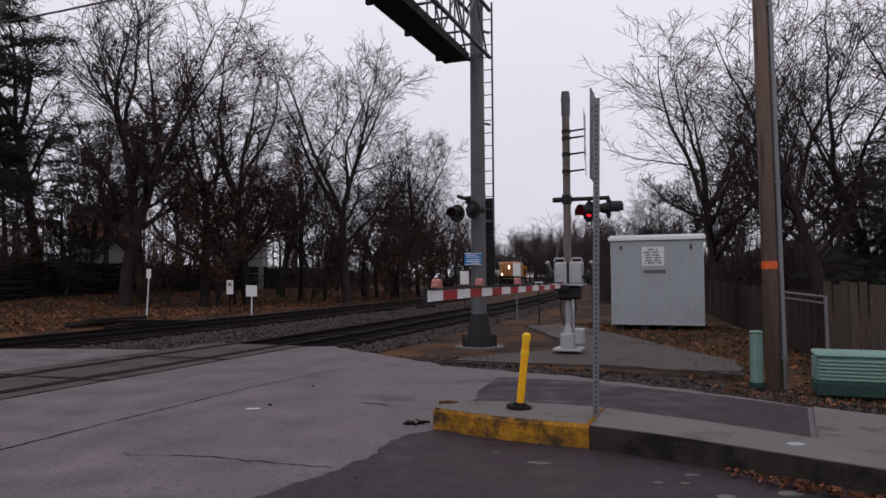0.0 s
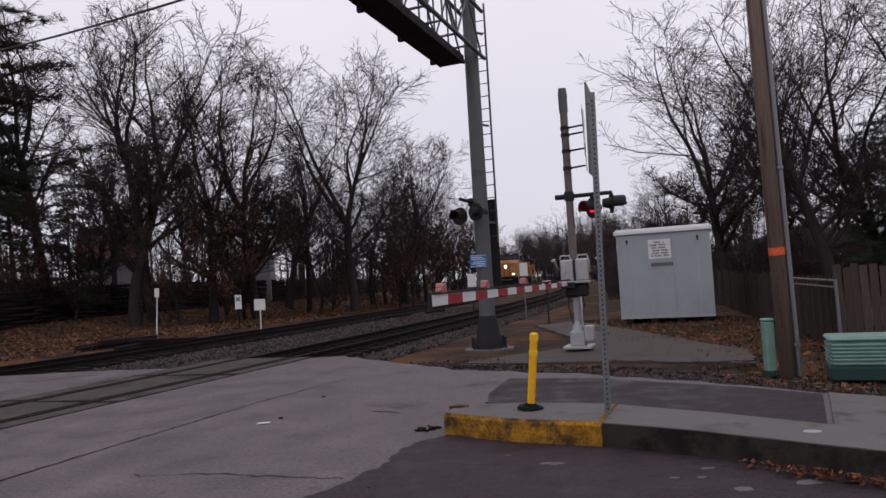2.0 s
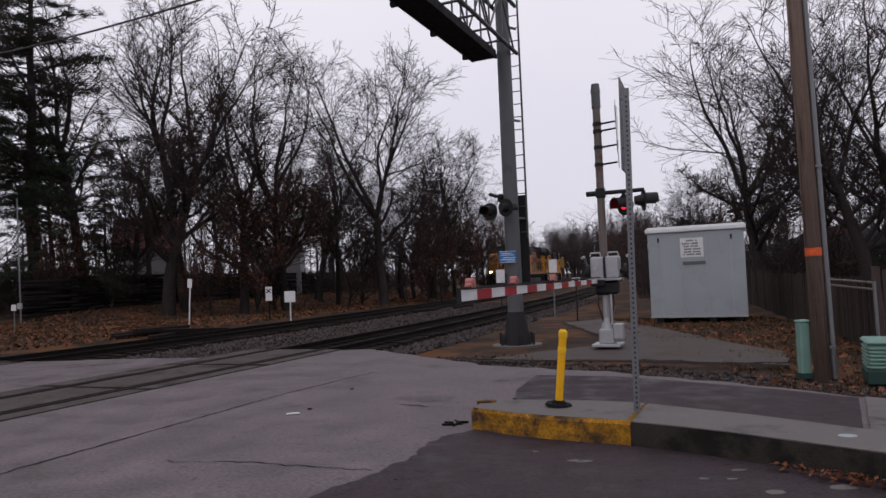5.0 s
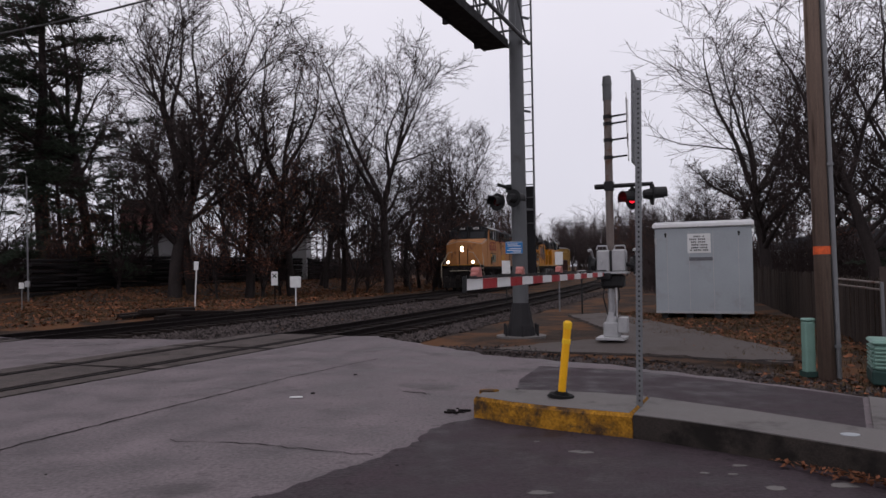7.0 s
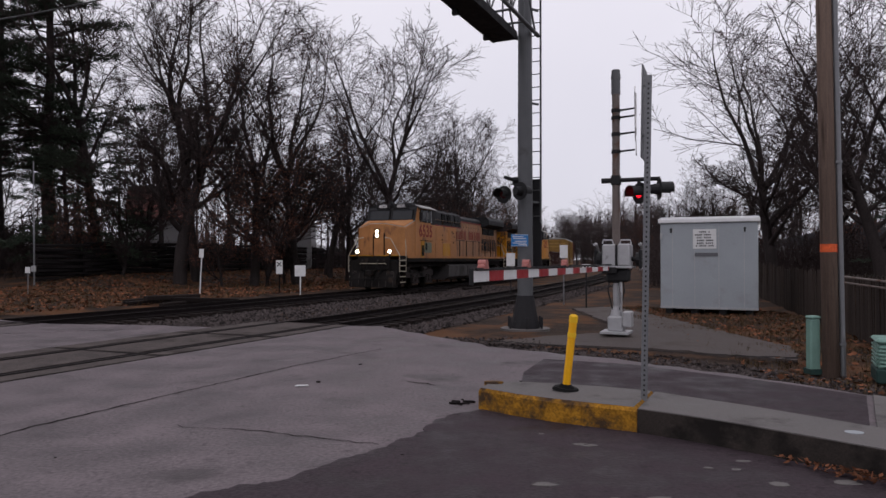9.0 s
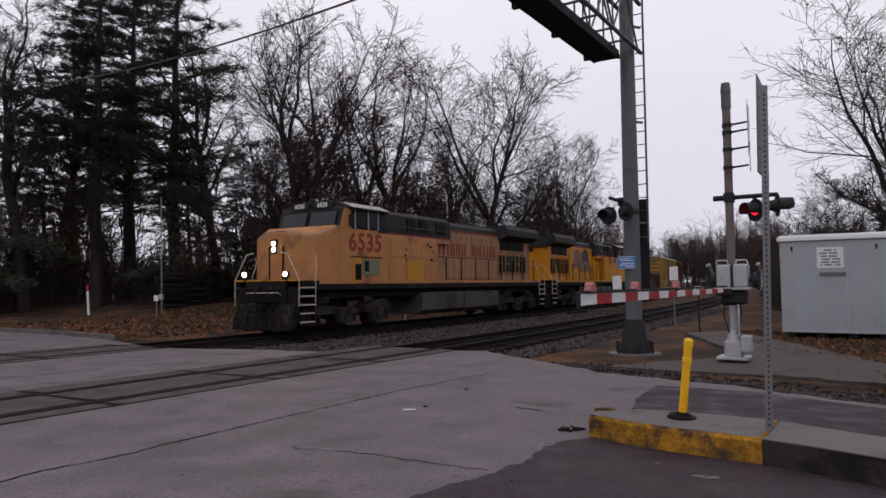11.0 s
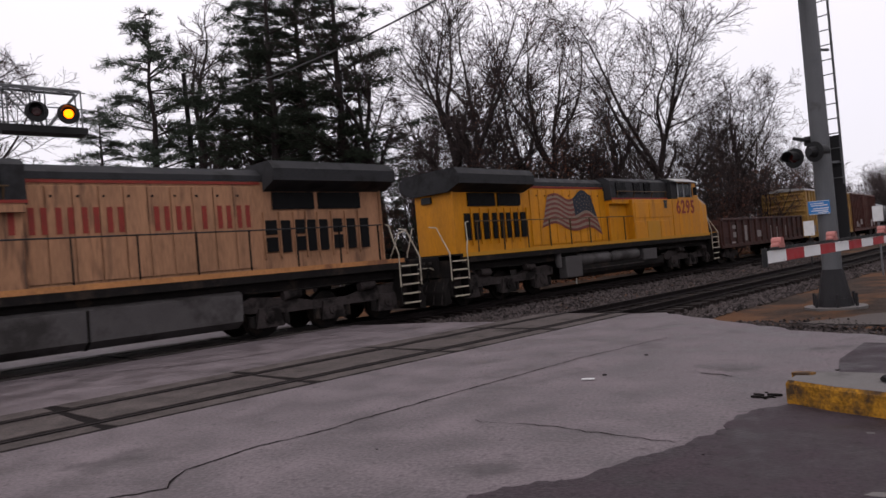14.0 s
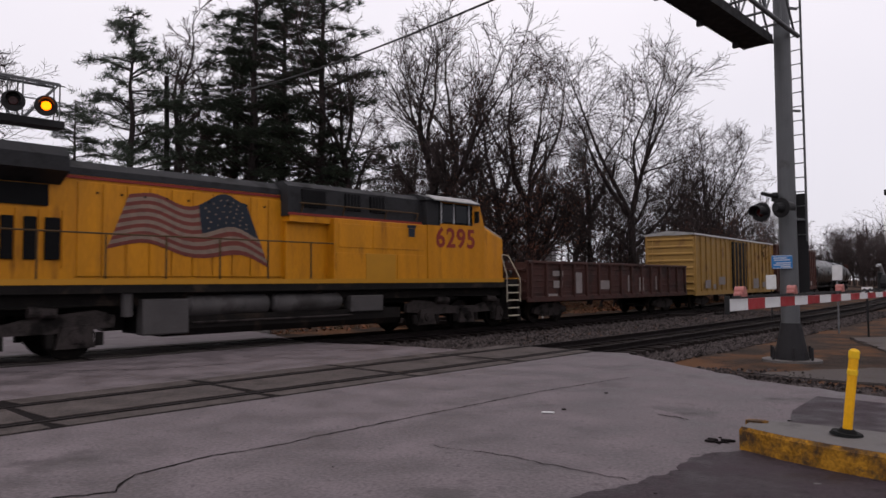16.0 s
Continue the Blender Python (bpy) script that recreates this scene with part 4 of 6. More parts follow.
def transformer():
    t = thing("pad_cabinet", pose(6.0, 10.15, -0.06, 0, 0, -22), "pale green louvred ground cabinet on a dark base", "utility cabinet")
    part("plinth", Geo().box((0, 0, 0.09), (1.12, 0.7, 0.2), bevel=0.02), DARK_GREEN, t)
    part("body", Geo().box((0, 0, 0.36), (1.06, 0.64, 0.36), bevel=0.03), GREEN_BOX, t)
    part("lid", Geo().box((0, 0, 0.57), (1.12, 0.7, 0.07), bevel=0.03), GREEN_BOX, t)
    for i in range(6):
        part("louvre", Geo().box((0, -0.33, 0.23 + i * 0.052), (1.04, 0.035, 0.03), turn=Matrix.Rotation(radians(25), 3, "X"), bevel=0.006), GREEN_BOX, t)
        part("louvre", Geo().box((-0.54, 0, 0.23 + i * 0.052), (0.03, 0.6, 0.03), bevel=0.006), GREEN_BOX, t)


pedestal()
transformer()


def delineator():
    t = thing("delineator_post", pose(0.835, 7.62, 0.238, 1.5, 6, 0), "yellow plastic delineator post leaning on a black rubber base", "delineator")
    part("base", Geo().tube((0, 0, 0), (0, 0, 0.03), 0.15, 0.13, 16).tube((0, 0, 0.03), (0, 0, 0.06), 0.09, 0.06, 12), RUBBER, t)
    part("post", Geo().box((0, 0, 0.425), (0.082, 0.05, 0.8), bevel=0.02), YELLOW, t)
    for z, h in ((0.77, 0.1), (0.6, 0.08)):
        part("reflector_band", Geo().box((0, 0, z), (0.092, 0.057, h), bevel=0.018), material("amber_reflector", (0.7, 0.42, 0.02), 0.3, vary=0.1), t)


def sign_post():
    """A perforated steel post that carries a sign seen edge-on."""
    t = thing("sign_post", pose(1.575, 7.2, 0.22, 0.5, 1.0, -12), "perforated galvanised steel sign post with a sign seen edge-on", "sign post")
    h = 3.3
    g = Geo().prism([(-0.032, -0.025), (0.032, -0.025), (0.032, 0.025), (0.024, 0.025), (0.024, -0.018), (-0.024, -0.018), (-0.024, 0.025), (-0.032, 0.025)], 0, h)
    part("channel", g, GALV, t)
    holes, z = Geo(), 0.06
    while z < h - 0.05:
        holes.box((0, -0.0265, z), (0.016, 0.003, 0.02))
        z += 0.05
    part("punched_hole", holes, BLACK, t)["kind"] = "stuff"
    b = part("sign_panel", Geo().box((0, 0, 0), (0.016, 0.62, 0.95), bevel=0.003), GALV, t, "bare metal sign panel")
    b.matrix_local = pose(-0.03, 0.33, 2.95, 0, 0, -6)
    for z in (2.7, 3.2):
        part("bolt", Geo().tube((-0.05, 0.03, z), (0.02, 0.03, z), 0.014, 0.014, 6), GALV, t)


delineator()
sign_post()


def small_sign(x, y, w, h, top, mat, label, post_mat, cross=False, turn=0, round_post=0.03, lean=0.0, back=0):
    z = ground_height(x, y) - 0.05
    t = thing("trackside_sign", pose(x, y, z, 0, lean, turn), label, "sign")
    part("post", Geo().tube((0, 0.03, -0.2), (0, 0.03, top - z - 0.02), round_post, round_post, 8), post_mat, t)
    board = part("board", Geo().box((0, 0, top - z - h / 2), (w, 0.025, h), bevel=0.004), mat, t)
    if cross:
        for a in (42, -42):
            b = part("cross_bar", Geo().box((0, 0, 0), (w * 0.85, 0.008, 0.055)), BLACK, board)
            b.matrix_local = Matrix.Translation((0, -0.018, top - z - h * 0.5 if h < 0.5 else top - z - h * 0.3)) @ Matrix.Rotation(radians(a), 4, "Y")
    return t


small_sign(-9.0, 32.3, 0.55, 0.52, 1.36, WHITE, "plain white square sign board on a white post", WHITE, turn=-10)
small_sign(-14.05, 32.65, 0.24, 0.42, 2.15, WHITE, "slim white marker post with a small white box", WHITE, turn=-10, lean=3)
small_sign(-11.0, 35.5, 0.36, 0.72, 1.6, WHITE, "small white trackside sign with a black cross", DARK_WOOD, True, turn=-10)
small_sign(3.45, 25.3, 0.3, 0.28, 1.48, WHITE, "small white sign with a black cross on a black post", BLACK, True)
small_sign(2.8, 26.8, 0.3, 0.5, 2.2, WHITE, "white trackside number board on a thin pale post", GALV)
small_sign(0.95, 33.0, 0.4, 0.62, 1.95, WHITE, "white trackside board behind the signal mast", BLACK)
for x, y, top, lean in ((-31.25, 38.0, 1.85, -4), (-48.5, 50.8, 2.3, 2)):
    t = thing("marker_post", pose(x, y, ground_height(x, y) - 0.05, 0, lean, 0), "slim white marker post with a red top", "marker post", "marker posts")
    part("post", Geo().tube((0, 0, -0.2), (0, 0, top - 0.3), 0.08, 0.07, 10), WHITE, t)
    part("red_cap", Geo().tube((0, 0, top - 0.3), (0, 0, top + 0.1), 0.075, 0.07, 10), RED_SHEET, t)
small_sign(-34.8, 44.8, 0.42, 0.42, 2.1, RED_SHEET, "small red sign on a thin pale post", WHITE)
t = thing("slim_pole", pose(-26.0, 37.9, -0.15, 0, -1, 0), "tall thin white pole with a small meter box", "pole")
part("pole", Geo().tube((0, 0, -0.1), (0, 0, 7.4), 0.05, 0.035, 8), GALV, t)
part("meter_box", Geo().box((0, -0.06, 1.25), (0.26, 0.14, 0.34), bevel=0.02), SILVER, t)
t = thing("leaning_sign", pose(-23.2, 33.3, -0.1, 0, 0, -12), "small white sign on a thin post by the track", "sign")
part("post", Geo().tube((0, 0.03, -0.1), (0, 0.03, 1.3), 0.025, 0.025, 6), GALV, t)
part("board", Geo().box((0, 0, 1.2), (0.3, 0.02, 0.3)), WHITE, t)

# wooden pole beyond the tracks, and the cable from it to the pole beside the road
FAR_POLE = (-41.0, 40.6)
t = thing("utility_pole", pose(*FAR_POLE, -0.1, 0, -1.5, 0), "dark wooden utility pole beyond the tracks", "utility pole")
part("pole", Geo().tube((0, 0, -0.3), (0, 0, 18.2), 0.26, 0.17, 14), DARK_WOOD, t, smooth=True)
part("bracket", Geo().box((0, -0.2, 16.0), (0.2, 0.3, 0.3), bevel=0.03), BLACK, t)


def cable(a, b, sag, r, label):
    pts = [Vector(a).lerp(Vector(b), i / 24) - Vector((0, 0, sag * 4 * (i / 24) * (1 - i / 24))) for i in range(25)]
    tagged(part("overhead_cable", Geo().path(pts, r), BLACK), label, "cable")


cable((-41.0, 40.4, 16.2), (5.0, 10.9, 9.0), 1.45, 0.035, "thick black overhead cable between two wooden poles")
cable((-41.0, 40.4, 15.0), (-75, -6, 14), 1.2, 0.025, "black overhead cable from the far wooden pole")


# ---- fences, timber and houses ----
def board_fence():
    """The tall board fence along the right-hand plot."""
    t = thing("board_fence", Matrix(), "weathered dark wooden board fence", "fence")
    rnd = random.Random(3)
    low = [Geo().box((0, 0, h / 2), (0.14, 0.022, h), bevel=0.004).mesh("board", FENCE_WOOD) for h in (1.36, 1.4, 1.45)]
    high = [Geo().box((0, 0, h / 2), (0.14, 0.022, h), bevel=0.004).mesh("board", GREY_BOARD) for h in (1.56, 1.6, 1.63)]
    runs = [((13.4, 41.0), (8.75, 18.2), low), ((8.75, 18.2), (7.45, 13.6), low), ((7.45, 13.6), (14.5, 11.4), high)]
    for (x0, y0), (x1, y1), data in runs:
        length = math.hypot(x1 - x0, y1 - y0)
        n = int(length / 0.15)
        a = math.degrees(math.atan2(y1 - y0, x1 - x0))
        for i in range(n):
            u = (i + 0.5) / n
            ob = part("board", data[rnd.randrange(3)], FENCE_WOOD, t)
            ob.matrix_local = pose(x0 + (x1 - x0) * u, y0 + (y1 - y0) * u, -0.1 + 0.3 * smooth_step(18, 36, y0 + (y1 - y0) * u) + rnd.uniform(-0.03, 0.03), rnd.uniform(-1, 1), rnd.uniform(-1.2, 1.2), a)
        nx, ny = -(y1 - y0) / length * 0.06, (x1 - x0) / length * 0.06
        for z in (0.3, 1.12):
            part("fence_rail", Geo().beam((x0 + nx, y0 + ny, z), (x1 + nx, y1 + ny, z), 0.05, 0.09), FENCE_WOOD, t)
    # the pale metal gate frame that stands before it
    g = thing("pipe_gate", Matrix(), "rusty pipe gate before the board fence", "gate")
    part("gate_post", Geo().tube((7.02, 12.75, -0.1), (7.0, 12.75, 1.28), 0.03, 0.03, 8), GALV, g)
    part("gate_bar", Geo().tube((7.0, 12.75, 1.26), (7.75, 16.6, 1.3), 0.022, 0.022, 8), MAST_RUST, g)
    part("gate_bar", Geo().tube((7.0, 12.75, 1.14), (7.75, 16.6, 1.18), 0.02, 0.02, 8), MAST_RUST, g)


board_fence()


def rail_fence():
    """The long dark fence of stacked rails along the foot of the wood."""
    t = thing("rail_fence", Matrix(), "long dark fence of stacked weathered timber rails below the wood", "fence")
    rnd = random.Random(9)
    data = [Geo().tube((-1.85, 0, 0), (1.85, 0, 0), 0.12, 0.1, 5).mesh("rail", DARK_WOOD) for _ in range(1)]
    s = 21.0
    while s < 66:
        x, y, h = track_point(s, -19.5 - 0.03 * s)
        z = ground_height(x, y)
        for k in range(10):
            ob = part("fence_rail", data[0], DARK_WOOD, t)
            ob.matrix_local = pose(x, y + (k % 2) * 0.12, z + 0.12 + 0.22 * k + rnd.uniform(-0.04, 0.04), rnd.uniform(0, 90), rnd.uniform(-1.5, 1.5), 90 - math.degrees(h) + (9 if (k + int(s)) % 2 else -9))
        post = part("post", Geo().tube((0, 0, -0.3), (0, 0, 2.35), 0.09, 0.08, 6), DARK_WOOD, t)
        post.matrix_local = pose(x + 1.7 * math.sin(h), y + 1.7 * math.cos(h), z, rnd.uniform(-3, 3), rnd.uniform(-3, 3), 0)
        s += 3.4


rail_fence()


def tie_stack():
    rnd = random.Random(15)
    for x, y, a, k in ((-13.2, 26.6, 62, 0), (-12.1, 26.9, 70, 0), (-11.0, 27.3, 58, 0), (-12.6, 26.8, 66, 1), (-11.4, 27.1, 20, 1), (-10.3, 26.9, 42, 0), (-13.9, 27.4, 75, 0), (-4.6, 39.2, 72, 0), (-3.4, 40.8, 60, 0), (-1.2, 44.5, 68, 0), (-5.6, 38.5, 55, 0)):
        ob = tagged(part("old_tie", Geo().box((0, 0, 0), (2.6, 0.24, 0.18), bevel=0.02), TIE), "old dark timber tie lying beside the track", "timber", "discarded ties")
        ob.matrix_world = pose(x, y, ground_height(x, y) + 0.09 + 0.18 * k, rnd.uniform(-3, 3), rnd.uniform(-2, 2), a)


tie_stack()


def house(name, x, y, turn, w, d, h, roof_h, wall, roof, label):
    z = ground_height(x, y)
    t = thing(name, pose(x, y, z, 0, 0, turn), label, "house")
    part("wall", Geo().box((0, 0, h / 2 - 0.2), (w, d, h + 0.4)), wall, t)
    part("roof", Geo().slab([(-w / 2 - 0.4, h), (w / 2 + 0.4, h), (w / 2 + 0.4, h + 0.15), (0, h + roof_h), (-w / 2 - 0.4, h + 0.15)], -d / 2 - 0.4, d / 2 + 0.4), roof, t)
    for i in range(max(int(w / 2.6), 1)):
        wx = -w / 2 + (i + 0.5) * w / max(int(w / 2.6), 1)
        win = part("window", Geo().box((wx, -d / 2 - 0.02, h * 0.55), (0.9, 0.06, 1.2)), WHITE, t)
        part("pane", Geo().box((wx, -d / 2 - 0.055, h * 0.55), (0.74, 0.02, 1.04)), GLASS, win)
    return t


GLASS = material("dark_window_glass", (0.02, 0.022, 0.025), 0.08, vary=0.1, bump=0)
PALE_WALL = material("pale_siding", (0.26, 0.255, 0.265), 0.7, vary=0.1)
RED_ROOF = material("faded_red_roof", (0.11, 0.04, 0.034), 0.8, vary=0.25)
GREY_ROOF = material("grey_shingles", (0.06, 0.06, 0.066), 0.8, vary=0.25)
house("house", -33.5, 68, 112, 6, 5, 4.2, 3.4, PALE_WALL, RED_ROOF, "white house with a faded red roof behind the trees")
house("house", -21.0, 72, 10, 4.5, 6, 4.4, 1.2, PALE_WALL, PALE_WALL, "low pale building behind the trees")
house("house", 31, 62, -20, 14, 9, 2.8, 2.0, GREY_ROOF, GREY_ROOF, "low grey-roofed house beyond the fence")
house("shed", 23.2, 57, -15, 3.0, 3, 2.2, 0.6, PALE_WALL, PALE_WALL, "small pale shed beyond the fence")
house("shed", 27.0, 60, -15, 3.6, 3, 2.2, 0.6, PALE_WALL, PALE_WALL, "small pale shed beyond the fence")

t = thing("speed_sign", pose(-39.0, 34.4, -0.15, 0, -14, 48), "white speed limit sign on a leaning post", "road sign")
part("post", Geo().tube((0, 0.04, -0.1), (0, 0.04, 2.9), 0.03, 0.03, 8), GALV, t)
SPEED_BOARD = board = part("board", Geo().box((0, 0, 2.55), (0.6, 0.02, 0.72), bevel=0.01), WHITE, t)
part("lower_plate", Geo().box((0, 0, 1.85), (0.5, 0.02, 0.45), bevel=0.01), WHITE, t)
for z, w in ((2.82, 0.4), (2.72, 0.34)):
    part("writing_bar", Geo().box((0, -0.014, z), (w, 0.006, 0.06)), BLACK, board)


# ---- trees ----
def grow(seed, height, spread_, lean=0.0, forks=9, split=0.45, leaders=3, open_=0.4, leafy=0.0, low=0.2, wander=1.0, thick=0.016, bushy=(11, 7, 6)):
    """A bare tree: a trunk that parts into leaders, limbs that branch four times, fine twigs. Returns wood, twigs and leaves as Geo."""
    rnd = random.Random(seed)
    wood, fine, leaves = Geo(), Geo(), Geo()

    def turned(d, angle, about):
        side = d.orthogonal().normalized()
        side.rotate(Matrix.Rotation(about, 3, d).to_quaternion())
        e = d.copy()
        e.rotate(Matrix.Rotation(angle, 3, side).to_quaternion())
        return e

    def limb(p, d, length, r, level, end=0.2):
        n = (6, 9, 5, 2, 1)[level]
        sides = (10, 7, 4, 3, 3)[level]
        at = []
        least = (0.05, 0.024, 0.016, 0.012, 0.0085)[level]
        for i in range(n):
            d = (d + Vector((rnd.gauss(0, 1), rnd.gauss(0, 1), rnd.gauss(0, 0.6))) * (0.05, 0.11, 0.16, 0.2, 0.2)[level] * wander + Vector((0, 0, (0.0, 0.10, 0.07, 0.05, 0.0)[level]))).normalized()
            q = p + d * (length / n)
            r0, r1 = max(r * (1 - (1 - end) * i / n), least), max(r * (1 - (1 - end) * (i + 1) / n), least)
            (wood if level < 3 else fine).tube(p, q, r0, r1, sides, caps=False)
            at.append((p, q, d, r1))
            p = q
        if level == 4:
            if leafy and rnd.random() < leafy:
                for _ in range(5):
                    c = at[-1][1] + Vector((rnd.gauss(0, 0.22), rnd.gauss(0, 0.22), rnd.gauss(0, 0.22)))
                    a, b = Vector((rnd.gauss(0, 1), rnd.gauss(0, 1), rnd.gauss(0, 1))).normalized() * 0.055, Vector((rnd.gauss(0, 1), rnd.gauss(0, 1), rnd.gauss(0, 1))).normalized() * 0.034
                    leaves.add([c - a, c + b, c + a, c - b], [(0, 1, 2, 3)])
            return at
        count = (forks, *bushy)[level]
        for k in range(count):
            u = low / split + (1 - low / split) * (k + rnd.random()) / count if level == 0 else (0.22 if level == 1 else 0.15) + 0.8 * (k + rnd.random()) / count
            i = min(int(u * n), n - 1)
            a, b, dd, rr = at[i]
            start = a + (b - a) * (u * n - i)
            e = turned(dd, rnd.uniform(0.5, 1.0) if level else rnd.uniform(0.8, 1.25), rnd.uniform(0, math.tau))
            if level == 0:
                ln = spread_ * rnd.uniform(0.6, 1.1)
                e = (e + Vector((0, 0, 0.15))).normalized()
            else:
                ln = length * rnd.uniform(0.32, 0.6) * (1.2 - 0.6 * u)
            limb(start, e, ln, max(rr * rnd.uniform(0.4, 0.65), 0.006), level + 1)
        return at

    top = height * split
    bole = height * thick + 0.04
    at = limb(Vector((0, 0, -0.3)), Vector((lean, 0.02, 1)).normalized(), top, bole, 0, 0.62)
    _, p, d, r = at[-1]
    turn = rnd.uniform(0, math.tau)
    for k in range(leaders):
        e = turned(d, open_ * rnd.uniform(0.45, 1.2) if leaders > 1 else 0.06, turn + k * math.tau / leaders + rnd.gauss(0, 0.3))
        limb(p - d * 0.15, e, (height - top) * rnd.uniform(0.9, 1.15), r * rnd.uniform(0.62, 0.85), 1, 0.1)
    tall = max(q[2] for q in wood.v + fine.v)
    for g in (wood, fine, leaves):
        g.v = [(q[0], q[1], q[2] * height / tall) for q in g.v]
    return wood, fine, leaves


def bare_tree(name, label, seed, height, spread_, **more):
    wood, fine, leaves = grow(seed, height, spread_, **more)
    t = thing(name, pose(0, 0, -50), label, "tree")
    part("trunk", wood, BARK, t, smooth=True)
    part("crown", fine, TWIG, t, "bare fine twigs")
    if leaves.v:
        part("foliage", leaves, HANGING, t, "dead russet leaves still hanging")
    return t


def pine_tree(label, seed, height, reach, bare=0.3, droop=0.15, dense=6.5):
    rnd = random.Random(seed)
    t = thing("pine_tree", pose(0, 0, -50), label, "tree")
    wood, needles = Geo(), Geo()
    n, p = 8, Vector((0, 0, -0.3))
    for i in range(n):
        q = Vector((rnd.gauss(0, 0.08), rnd.gauss(0, 0.08), height * (i + 1) / n))
        wood.tube(p, q, 0.02 + 0.017 * height * (1 - i / n), 0.02 + 0.017 * height * (1 - (i + 1) / n), 8, caps=False)
        p = q
    count = int(height * dense)
    for k in range(count):
        u = bare + (1 - bare) * (k + rnd.random()) / count
        if rnd.random() < 0.1:
            continue
        z, a = height * u, rnd.uniform(0, math.tau)
        v = (u - bare) / (1 - bare)
        ln = reach * (1 - v) ** 0.6 * rnd.choice((0.35, 0.6, 0.8, 1.0, 1.2)) * rnd.uniform(0.85, 1.15) + 0.35
        d = Vector((math.cos(a), math.sin(a), rnd.uniform(-0.05, 0.3)))
        a0 = Vector((0, 0, z))
        tip = a0 + d * ln - Vector((0, 0, droop * ln * 0.6))
        mid = a0 + d * ln * 0.55 + Vector((0, 0, 0.05 * ln))
        wood.tube(a0, mid, 0.05, 0.03, 4, caps=False).tube(mid, tip, 0.03, 0.01, 3, caps=False)
        clumps = max(int(ln * 6.0), 4)
        for c in range(clumps):
            w = 0.25 + 0.75 * (c + rnd.random()) / clumps
            base = a0.lerp(mid, w / 0.55) if w < 0.55 else mid.lerp(tip, (w - 0.55) / 0.45)
            base = base + Vector((rnd.gauss(0, 0.16), rnd.gauss(0, 0.16), rnd.gauss(0, 0.06))) * (0.6 + ln * 0.25)
            for _ in range(22):
                o = (d * rnd.uniform(0.2, 1.0) + Vector((rnd.gauss(0, 0.75), rnd.gauss(0, 0.75), rnd.gauss(0.2, 0.45)))).normalized() * rnd.uniform(0.16, 0.42)
                side = o.orthogonal().normalized() * 0.017
                k2 = base + Vector((rnd.gauss(0, 0.09), rnd.gauss(0, 0.09), rnd.gauss(0, 0.05)))
                needles.add([k2 - side, k2 + side, k2 + o], [(0, 1, 2)])
    part("trunk", wood, BARK, t, smooth=True)
    part("crown", needles, PINE, t, "dark green needles")
    return t


BARE = "tall bare deciduous tree with dark wet bark"
KINDS = {
    "oak": bare_tree("bare_tree", BARE, 3, 16, 6.0, forks=10, split=0.42, leaders=4, open_=0.34, low=0.18),
    "ash": bare_tree("bare_tree", BARE, 8, 16, 4.6, forks=10, split=0.55, leaders=3, open_=0.28, low=0.26, thick=0.012),
    "elm": bare_tree("bare_tree", "tall bare tree whose trunk parts into a wide vase of limbs", 14, 16, 4.6, forks=4, split=0.4, leaders=6, open_=0.40, lean=-0.05, low=0.22, wander=1.1),
    "twisty": bare_tree("bare_tree", "tall bare tree with crooked dark limbs", 27, 16, 5.0, forks=6, split=0.6, leaders=3, open_=0.5, low=0.3, wander=1.9, thick=0.014),
    "russet": bare_tree("russet_tree", "tall winter oak with dead russet leaves still clinging", 21, 16, 5.6, forks=10, split=0.48, leaders=4, open_=0.4, leafy=0.10, low=0.16),
    "round": bare_tree("bare_tree", "round-headed bare tree of many upright limbs", 52, 16, 6.5, forks=7, split=0.3, leaders=6, open_=0.46, low=0.14, thick=0.012),
    "low": bare_tree("russet_tree", "small young oak of the wood's edge keeping dead russet leaves", 33, 7, 3.2, forks=8, split=0.4, leaders=4, open_=0.6, low=0.08, leafy=0.3, thick=0.009, bushy=(7, 5, 4)),
    "shrub": bare_tree("bare_tree", "slight bare sapling of the wood's edge", 36, 7, 2.4, forks=5, split=0.25, leaders=5, open_=0.5, low=0.06, thick=0.007, bushy=(8, 5, 4)),
    "pine": pine_tree("tall dark pine with sparse layered boughs", 5, 20, 5.0, 0.24, 0.12, 6.0),
    "fir": pine_tree("slender dark conifer with a pointed top", 9, 14, 4.2, 0.07, 0.25, 7.5),
}


def bearing_place(px, dist):
    """A place at that distance on the bearing of px: degrees to the right of due north from the viewer's stand."""
    return dist * math.sin(radians(px)), dist * math.cos(radians(px))


rnd = random.Random(77)
used = set()


def plant(kind, bearing, dist, scale, turn=None):
    x, y = bearing_place(bearing, dist)
    src = KINDS[kind]
    m = pose(x, y, ground_height(x, y) - 0.05, 0, 0, rnd.uniform(0, 360) if turn is None else turn)
    if kind not in used:
        used.add(kind)
        ob = src
        ob.matrix_world = m
    else:
        ob = copy_thing(src, m)
    ob.scale = (scale * 1.05, scale * 1.05, scale)
    ob["group"] = "trees of the wood"
    return ob


